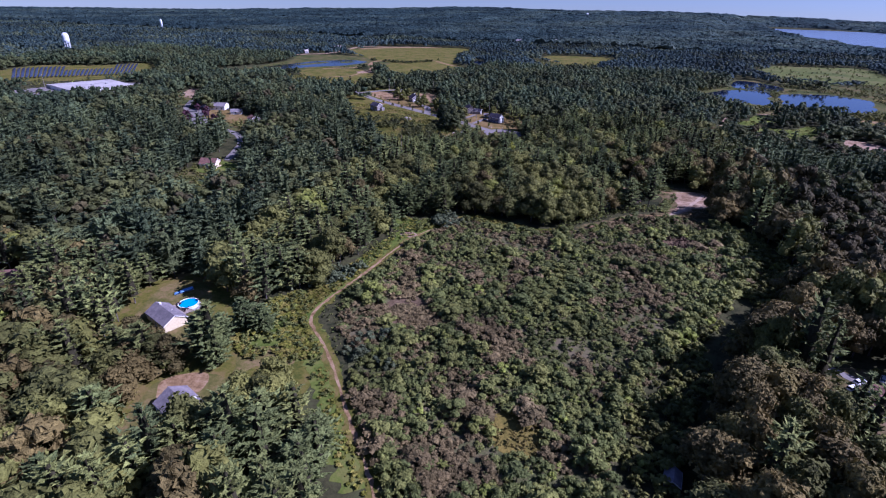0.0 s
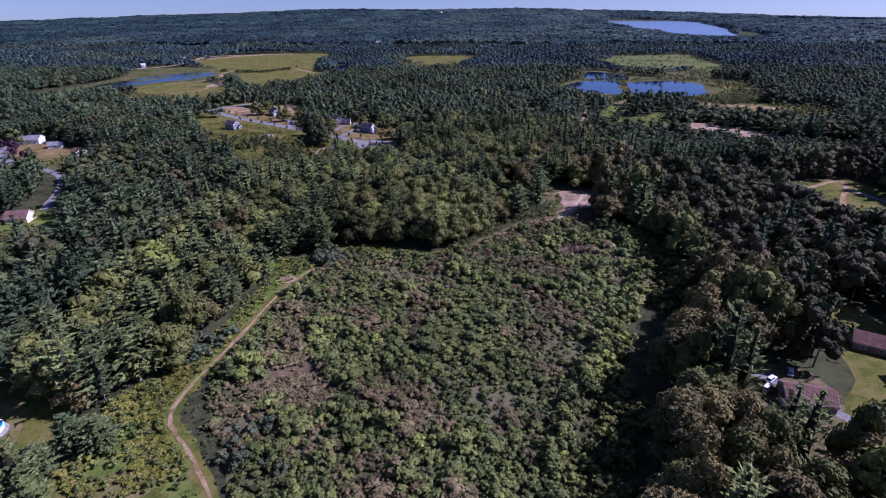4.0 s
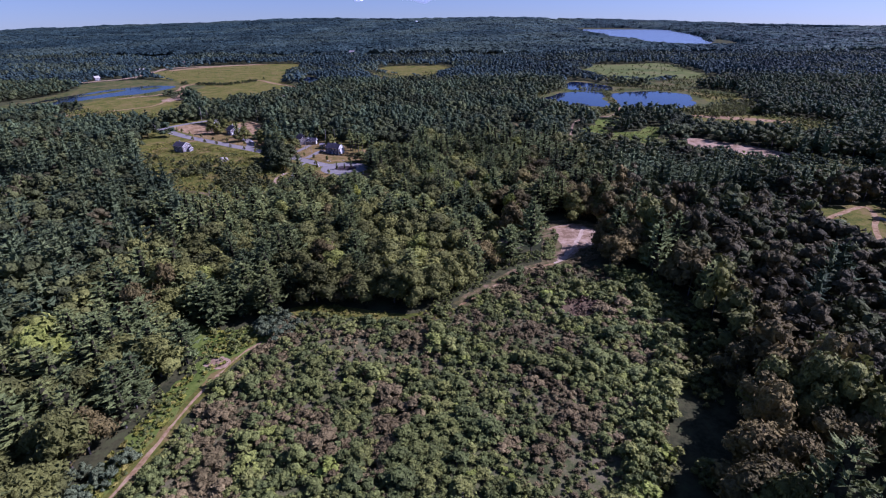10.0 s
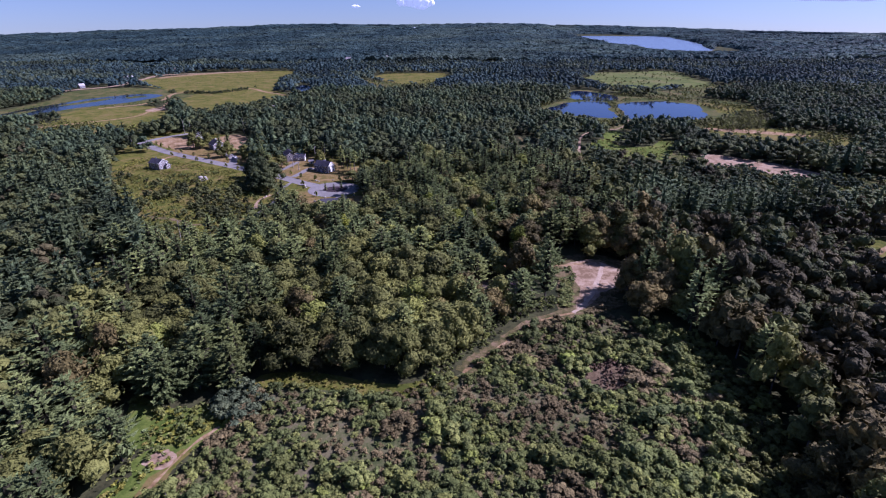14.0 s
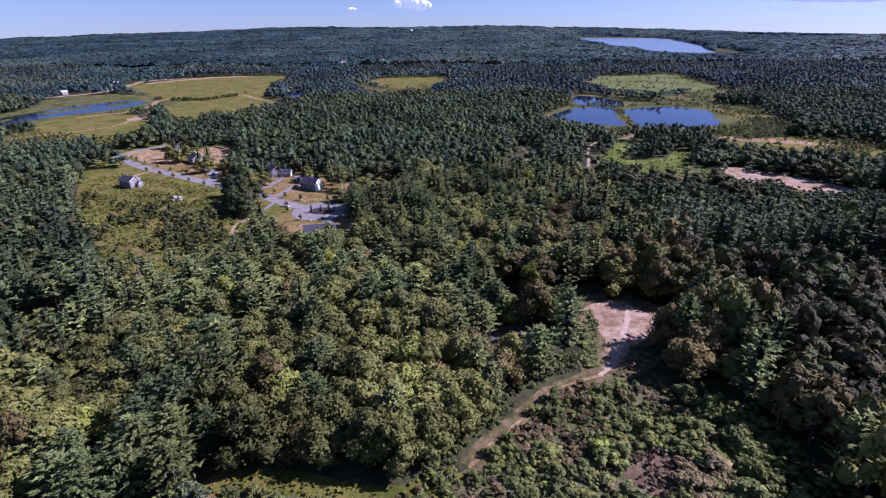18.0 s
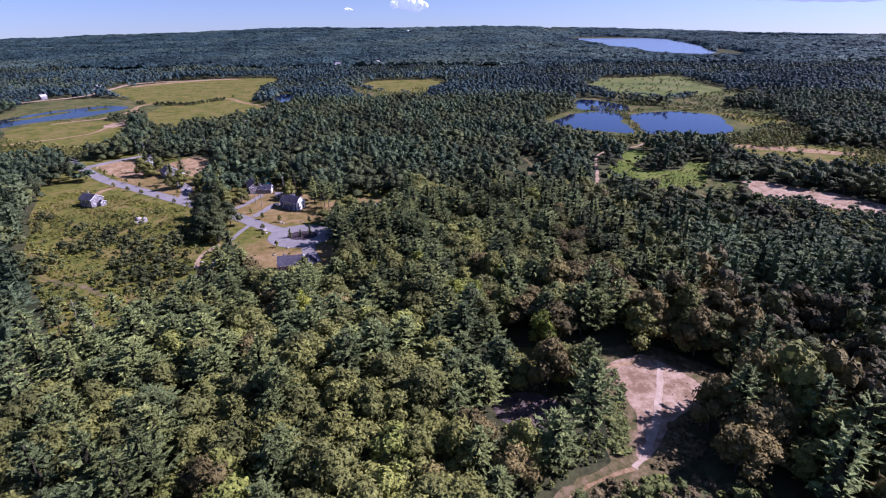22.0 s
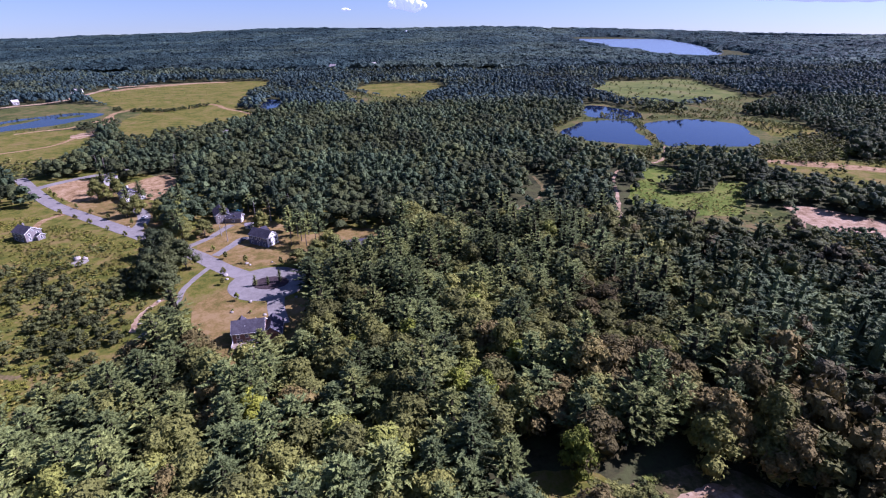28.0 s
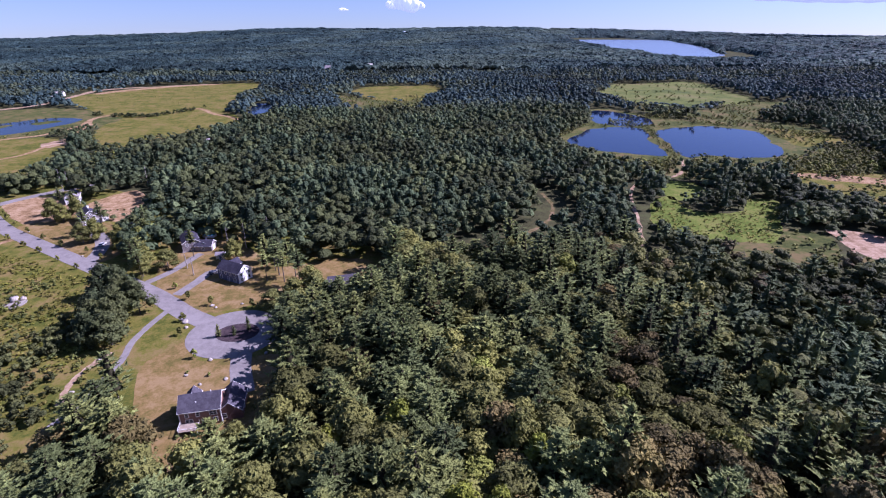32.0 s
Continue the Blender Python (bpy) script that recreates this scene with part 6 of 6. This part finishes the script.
block(r, -4.5, -5.0, 90, 6, 6, 2.6, 4.4, M_WHITE, M_REDROOF, [("left", 0, 0.1, 2.4, 2.1, "garage_door")])
r = house(144.5, 122, -30, "brown-roofed house on a lawn")
block(r, 0, 0, 0, 12, 8, 3.0, 5.6, M_PINKROOF, M_REDROOF, [("front", -3, 0.9, 1.2, 1.2), ("front", 2, 0.9, 1.2, 1.2), ("left", 0, 0.9, 1.2, 1.2)])
r = house(38.8, 47.5, 80, "small grey shed in the shade of trees", "shed")
block(r, 0, 0, 0, 4.5, 3.4, 2.2, 3.3, M_GREY, M_GREYROOF, [("front", 0, 0.1, 1.1, 1.9, "door")])
r = house(-236, 233, 12, "cream house with a red-brown roof")
block(r, 0, 0, 0, 11, 9, 3.4, 6.2, M_CREAM, M_REDROOF, [("front", -3, 1, 1.2, 1.3), ("front", 0, 1, 1.2, 1.3), ("front", 3, 1, 1.2, 1.3)])
r = house(-364, 408, 12, "long grey-roofed house with white end walls")
block(r, 0, 0, 0, 22, 11, 4.0, 6.6, M_WHITE, M_GREYROOF, [("front", -7, 1, 1.4, 1.4), ("front", -2, 1, 1.4, 1.4), ("front", 3, 1, 1.4, 1.4), ("front", 8, 1, 1.4, 1.4)])
block(r, -15, 2, 90, 9, 7, 3.6, 6.4, M_BRICK, M_REDROOF, [("left", 0, 1, 1.4, 1.3)])
r = house(-330, 394, 20, "small house with a pale grey roof")
block(r, 0, 0, 0, 10, 7, 2.8, 4.8, M_WHITE, M_GREYROOF, [("front", 0, 1, 1.3, 1.2)])
r = house(-295, 371, -30, "small house with a red roof")
block(r, 0, 0, 0, 9, 8, 3, 5.2, M_GREY, M_REDROOF, [("front", 0, 1, 1.3, 1.2)])
r = house(-228, 88, 10, "white cottage among pines")
block(r, 0, 0, 0, 8, 6, 2.6, 4.4, M_WHITE, M_GREYROOF, [("front", 0, 1, 1.3, 1.2)])
r = house(-206, 76, 25, "brown-roofed cottage beside a bare yard")
block(r, 0, 0, 0, 9, 7, 2.6, 4.8, M_GREY, M_REDROOF, [("front", 0, 1, 1.3, 1.2)])
for x, y, turn, L, wall, roof, lab in ((-583, 1139, 20, 18, M_WHITE, M_METAL, "long white barn beside the hay field"), (-590, 1002, 60, 9, M_GREY, M_METAL, "grey farm shed by the sandy road"),
        (-555, 1300, 10, 17, M_GREY, M_PINKROOF, "low farm building at the field's end"), (-225, 1673, 5, 14, M_WHITE, M_GREYROOF, "pale house far off in the forest"),
        (-218, 1623, 15, 15, M_WHITE, M_GREYROOF, "distant white house in the wood"), (-117, 1296, -10, 16, M_PINKROOF, M_REDROOF, "distant brick-coloured house among trees"),
        (-119, 1723, 30, 15, M_WHITE, M_METAL, "distant white house among trees"), (46, 1312, 5, 17, M_WHITE, M_GREYROOF, "white house beside the small field"),
        (78, 1258, -20, 15, M_WHITE, M_SLATE, "white house with grey roof by the small field"), (584, 1292, 15, 14, M_WHITE, M_METAL, "white house behind the marsh"),
        (-191, 739, 30, 12, M_WHITE, M_GREYROOF, "white house at the edge of the low field"), (-150, 760, 10, 11, M_GREY, M_SLATE, "grey house half hidden in the wood"),
        (930, 1400, 20, 15, M_WHITE, M_GREYROOF, "distant white house on the wooded slope"), (990, 1440, -15, 16, M_WHITE, M_METAL, "distant pale house among trees")):
    r = house(x, y, turn, lab)
    block(r, 0, 0, 0, L, L * 0.6, 4.4, 7.4, wall, roof, [("front", -L * 0.28, 1, 1.4, 1.6), ("front", 0, 0.1, 1.2, 2.1, "door"), ("front", L * 0.28, 1, 1.4, 1.6)], False)


def warehouse():
    w = new("warehouse")
    w.matrix_basis = pose(-583, 462, 0, 0, 0, 68)
    tagged(w, "large white flat-roofed warehouse with loading doors", "building")
    part("wall", boxes((-34, -33, -0.3, 34, 33, 4.2)), M_WHITE, w)
    part("roof", boxes((-34.4, -33.4, 4.2, 34.4, 33.4, 4.7)), M_METAL, w)
    part("annex", boxes((-34, 33.02, -0.3, 6, 44, 3.6)), M_METAL, w)
    for i in range(6):
        part("loading_door", boxes((-26 + 9 * i, -33.15, 0.2, -22.5 + 9 * i, -32.95, 3.4)), M_MULCH, w)
    for i in range(3):
        part("roof_vent", boxes((-18 + 16 * i, -6, 4.7, -15.5 + 16 * i, -3.5, 5.9)), M_STEEL, w)


warehouse()


def solar_rows():
    for k in range(30):
        f = k / 29
        a = Vector((-832 + 104 * f, 558 + 126 * f, 0))
        b = Vector((-738 + 98 * f, 484 + 98 * f, 0))
        if 12 <= k <= 23:
            a = a.lerp(b, 0.42)
        d = b - a
        L = d.length
        row = new("solar_row")
        row.matrix_basis = Matrix.LocRotScale((a + b) / 2, Euler((0, 0, math.atan2(d.y, d.x))), None)
        tagged(row, "long tilted row of dark blue solar panels", "solar panel", "rows of the solar field")
        n = max(3, int(L / 16))
        for i in range(n):
            x0 = -L / 2 + L * i / n
            bm = boxes((x0 + 0.15, -2.4, -0.05, x0 + L / n - 0.15, 2.4, 0.05))
            part("panel", bm, M_PANEL, row).matrix_basis = Matrix.Translation((0, 0, 1.7)) @ pose(0, 0, 0, 24)
            part("post", boxes((x0 + L / n / 2 - 0.08, -0.08, -0.1, x0 + L / n / 2 + 0.08, 0.08, 1.7)), M_STEEL, row)


solar_rows()


def water_tower(x, y, z0, zt, R, label):
    """A raised tank on legs."""
    t = new("water_tower")
    t.matrix_basis = pose(x, y, z0)
    tagged(t, label, "water tower", "water towers")
    H = zt - z0
    hb = H * 0.52
    bm = bmesh.new()
    prof = [(0.25, hb - 0.06 * H), (0.75, hb), (1.0, hb + 0.1 * H), (1.0, H - 0.12 * H), (0.72, H - 0.03 * H), (0.15, H)]
    n = 20
    rows = [[bm.verts.new((R * r * math.cos(6.28318 * i / n), R * r * math.sin(6.28318 * i / n), z)) for i in range(n)] for r, z in prof]
    for a, b in zip(rows[:-1], rows[1:]):
        for i in range(n):
            bm.faces.new((a[i], a[(i + 1) % n], b[(i + 1) % n], b[i]))
    bm.faces.new(rows[0][::-1])
    bm.faces.new(rows[-1])
    part("tank", bm, M_TANK, t)
    bm = bmesh.new()
    bmesh.ops.create_cone(bm, cap_ends=True, segments=12, radius1=R * 0.2, radius2=R * 0.2, depth=hb, matrix=Matrix.Translation((0, 0, hb / 2)))
    part("riser", bm, M_TANK, t)
    for i in range(8):
        a = 6.28318 * i / 8
        bm = bmesh.new()
        bmesh.ops.create_cone(bm, cap_ends=True, segments=8, radius1=R * 0.07, radius2=R * 0.06, depth=hb + 0.08 * H, matrix=Matrix.Translation((R * 0.85 * math.cos(a), R * 0.85 * math.sin(a), hb / 2 + 0.04 * H)))
        part("leg", bm, M_TANK, t)


water_tower(-980, 780, 0, 37, 5.8, "white water tower standing above the forest")
water_tower(-79, 4300, 0, 58, 9.0, "distant white water tower on the horizon")
water_tower(-1338, 1427, 0, 38, 3.4, "distant pale water tower in the forest")


def cloud(x, y, z, sx, sz, seed, label):
    """A small fair-weather cloud."""
    rng = np.random.default_rng(seed)
    S = Shape()
    V0, T0 = ico(2)
    for i in range(16):
        u = rng.uniform(-1, 1)
        r = (1 - abs(u)) * 0.6 + 0.25
        k = V0 * (1 + 0.12 * np.sin(V0[:, [1, 2, 0]] * 7 + i).sum(1, keepdims=True) / 2)
        S.add(k * np.array((sx * 0.22 * r, sx * 0.15 * r, sz * 0.55 * r)) + np.array((u * sx * 0.5, rng.uniform(-0.1, 0.1) * sx, rng.uniform(0, 0.5) * sz * r)), T0)
    V, T, I = S.done()
    me = mesh_from("cloud", V, T, [M_CLOUD], I)
    for p in me.polygons:
        p.use_smooth = True
    ob = tagged(new("cloud", me), label, "cloud", kind="structure")
    ob.location = (x, y, z)


M_CLOUD = mottled("cloud", (0.62, 0.60, 0.60), (0.74, 0.72, 0.71), 0.004, 0.02, 1.0, 0.0)
# faint glow added to whiten the clouds' shaded undersides
M_CLOUD.node_tree.nodes["Principled BSDF"].inputs["Emission Color"].default_value = (0.80, 0.88, 1.0, 1)
M_CLOUD.node_tree.nodes["Principled BSDF"].inputs["Emission Strength"].default_value = 0.30


def boulder(x, y, s, seed):
    rng = np.random.default_rng(seed)
    V, T = ico(1)
    V = V * rng.uniform(0.75, 1.2, (len(V), 1)) * np.array((s, s * 0.8, s * 0.6)) + np.array((0, 0, s * 0.25))
    ob = tagged(new("boulder", mesh_from("boulder", V, T, [M_STONE])), "pale granite boulder beside the street", "boulder", "boulders")
    ob.location = (x, y, 0)
    ob.rotation_euler = (0, 0, rng.uniform(0, 6))


for i, (x, y, s) in enumerate(((-79, 425.5, 1.0), (-67, 426.5, 0.7), (-66, 387.5, 0.9), (-47.5, 390.5, 0.8), (-85, 413, 1.3), (-83, 409, 0.9), (-77, 424, 0.7), (-71, 379, 0.8), (-64.5, 374, 0.7), (-57, 376.5, 0.8),
                               (-165, 435, 2.2), (-162, 436, 1.6), (-104, 372, 0.9), (-106, 383, 0.8), (-105, 390, 0.9), (-214, 517, 0.7), (-163, 480, 0.7))):
    boulder(x, y, s, i)

# young street trees, island trees, garden shrubs
small = [broadleaf(500 + s, 5, 26, 0.09, 0.30, 0.32, 5, 1.1, 3) for s in range(4)]
spots = [(-250, 548), (-241, 539), (-229, 527.5), (-217, 505), (-202, 495), (-213, 515), (-188, 486), (-198, 505), (-172, 475), (-181, 493), (-162.5, 484), (-157, 465), (-144.5, 456), (-150, 474),
         (-79.5, 426.5), (-62, 423.5), (-83, 404), (-72, 389), (-91, 432), (-101, 442), (-86, 414)]
P = np.array([(x, y, 0.0) for x, y in spots])
rg = np.random.default_rng(5)
put_trees(4, "young street tree with dark green leaves", P, rg.uniform(3.2, 4.6, len(P)), rg.uniform(3.0, 4.2, len(P)), small, "street_tree", leaf["oak", 1])
P = np.array([(-68, 402, 0.2), (-62.5, 402.5, 0.2), (-58, 405.5, 0.2)])
put_trees(5, "small dense evergreen on the mulched island", P, np.array((5.2, 4.2, 6.2)), np.array((5.0, 4.4, 5.4)), [pine(600 + s, 12, 7, 0.07, 3, low=0.08, wide=0.2) for s in range(3)], "island_tree", leaf["pine", 1])
P = np.array([(-190, 549, 0.0), (-186, 549.5, 0.0), (-182, 550, 0.0), (-178, 550.5, 0.0), (-174, 551, 0.0), (-170, 552, 0.0), (-71, 380.6, 0.0), (-63, 378.5, 0.0), (-59.5, 350.6, 0), (-56.6, 351, 0), (-62, 350.4, 0)])
put_trees(6, "low garden shrub in a planted row", P, rg.uniform(0.9, 1.6, len(P)), rg.uniform(1.6, 2.4, len(P)), small, "garden_shrub", leaf["shrub", 1], "shrub")


P = np.array([(-364, 362, 0.0), (-344, 345, 0), (-371, 389, 0), (-340, 362, 0), (-321, 348, 0), (-357, 384, 0), (-352, 376, 0), (-353, 354, 0)])
put_trees(8, "purple-leaved tree beside the parking lot", P, rg.uniform(7.0, 9.5, len(P)), rg.uniform(8.0, 10.0, len(P)), small, "plum_tree", leaf["plum", 1])


# trees in the first gardens
garden = [broadleaf(840 + s, 12, 90, 0.031, 0.37, 0.22, branches=5) for s in range(3)]
P = np.array([(-108, 49, 0.0), (-115, 51, 0), (-128, 55, 0), (-111, 33, 0), (-114, 40, 0), (-108, 91, 0), (-119, 45, 0)])
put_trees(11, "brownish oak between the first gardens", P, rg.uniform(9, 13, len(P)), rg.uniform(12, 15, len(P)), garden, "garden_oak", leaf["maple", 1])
P = np.array([(-95, 54, 0.0), (-102, 66, 0), (-99, 74, 0), (-92, 75, 0)])
put_trees(12, "dense blue-green pine beside the lawn", P, rg.uniform(10, 13, len(P)), rg.uniform(15, 18, len(P)), [pine(850 + s, 12, 8, 0.06, 9, low=0.08, ragged=0.3) for s in range(2)], "garden_pine", leaf["pine", 1])
P = np.array([(-70, 41, 0.0), (-64, 36, 0), (-71, 49, 0), (-76, 40, 0)])
put_trees(13, "olive-green oak between the garden and the track", P, rg.uniform(11, 14, len(P)), rg.uniform(12, 15, len(P)), garden, "garden_oak", leaf["oak", 1])
# full-crowned trees round the houses and beside the lane
crowned = [broadleaf(800 + s, 12, 90, 0.031, 0.36, 0.22, branches=5) for s in range(4)]
P = np.array([(-121, 455, 0.0), (-113, 463, 0), (-125, 468, 0), (-139, 479, 0), (-146, 485, 0), (-134, 483, 0), (-131, 474, 0), (-150, 492, 0), (-172, 497, 0), (-167, 501, 0), (-210, 534, 0), (-203, 531, 0), (-198, 537, 0), (-84, 470, 0), (-44, 424, 0), (-36, 428, 0), (-40, 436, 0)])
put_trees(9, "full-crowned green tree in a house yard", P, rg.uniform(10, 15, len(P)), rg.uniform(11, 15, len(P)), crowned, "yard_tree", leaf["oak", 1])
P = np.array([(-112, 398, 0.0), (-108, 405, 0), (-115, 407, 0), (-110, 414, 0), (-119, 415, 0), (-113, 423, 0), (-122, 424, 0), (-119, 433, 0), (-127, 436, 0), (-105, 398, 0), (-106, 421, 0)])
put_trees(10, "tall dark tree of the clump beside the lane, shade in its leaf colour", P, rg.uniform(13, 18, len(P)), rg.uniform(13, 17, len(P)), crowned + [pine(820, 12, 8, 0.055, 9, low=0.1, ragged=0.4)], "lane_tree", leaf["lane", 1])
# single bright and olive crowns in the wood before the turning circle
P = np.array([(2, 343, 0.0), (45, 291, 0), (16, 315, 0), (36, 330, 0), (-42, 311, 0), (24, 314, 0), (-16, 336, 0)])
put_trees(14, "bright yellow-green broadleaf tree standing in the wood", P, rg.uniform(15, 18, len(P)), rg.uniform(11, 14, len(P)), garden, "lime_tree", leaf["lime", 1])
P = np.array([(52, 336, 0.0), (34, 309, 0), (82, 326, 0), (-4, 314, 0), (50, 302, 0), (81, 294, 0)])
put_trees(15, "broad olive-green oak standing in the wood", P, rg.uniform(16, 19, len(P)), rg.uniform(15, 19, len(P)), garden, "olive_oak", leaf["oak", 1])


def bare_trunk(x, y, h, seed):
    rng = np.random.default_rng(seed)
    S = Shape()
    S.add(*pole(0.26, 0.10, -0.1, h, 7, rng.uniform(-0.4, 0.4, 2)))
    for i in range(7):
        z = h * rng.uniform(0.45, 0.97)
        a = rng.uniform(0, 6.28)
        S.add(*limb((0, 0, z), (math.cos(a) * 1.6, math.sin(a) * 1.6, z + 0.5), 0.07))
    V, T, I = S.done()
    ob = tagged(new("bare_trunk", mesh_from("bare_trunk", V, T, [M_BARKPALE])), "tall pale dead pine trunk with short broken limbs", "dead tree", "dead trees")
    ob.location = (x, y, 0)


M_BARKPALE = mottled("pale_bark", (0.220, 0.190, 0.170), (0.380, 0.340, 0.310), 0.6, 5.0, 0.9, 0.4)
for i, (x, y, h) in enumerate(((-90, 481, 14), (-83, 486, 14), (-104, 463, 11), (-74, 498, 13), (-98, 455, 9), (-236, 592, 15), (-246, 600, 15), (-186, 600, 16), (-118, 306, 13), (-112, 300, 12), (-126, 312, 14))):
    bare_trunk(x, y, h, i)
tall = [pine(700 + s, 8, 6, 0.07, 3, low=0.55, wide=0.17, ragged=0.4) for s in range(3)]
P = np.array([(-146, 287, 0.0), (-144, 292, 0), (-148, 298, 0), (-152, 290, 0), (-150, 268, 0), (-165, 296, 0), (-121, 309, 0.0), (-115, 303, 0), (-128, 305, 0), (-109, 309, 0), (-134, 300, 0), (-106, 476, 0), (-100, 500, 0), (-86, 492, 0), (-78, 490, 0), (-120, 452, 0), (-128, 462, 0), (-140, 500, 0), (-144, 508, 0), (-136, 492, 0), (-176, 508, 0), (-172, 516, 0), (-206, 548, 0), (-212, 546, 0), (-62, 447, 0), (-58, 453, 0), (-54, 446, 0), (-61, 458, 0), (-50, 451, 0), (-56, 462, 0), (-66, 462, 0), (-46, 442, 0)])
put_trees(7, "tall bare-stemmed pine with a high crown", P, rg.uniform(14, 18, len(P)), rg.uniform(14, 18, len(P)), tall, "tall_pine", leaf["pine", 1])

cloud(-78, 4700, 225, 300, 130, 3, "small white cumulus cloud above the horizon")
cloud(-560, 4670, 205, 80, 22, 5, "small faint white cloud above the horizon")
cloud(2730, 3790, 232, 900, 60, 6, "long grey-white cloud bank")


def utility_pole(x, y, h):
    t = new("utility_pole")
    t.matrix_basis = pose(x, y, 0, 0, 0, 30)
    tagged(t, "tall grey utility pole beside the warehouse lot", "pole")
    V, T = pole(0.28, 0.16, -0.1, h, 8)
    o = new("shaft", mesh_from("shaft", V, T, [M_BARKPALE]))
    o.parent = t
    part("crossarm", boxes((-1.6, -0.08, h - 1.4, 1.6, 0.08, h - 1.2)), M_WOOD, t)


utility_pole(-612, 426, 20)
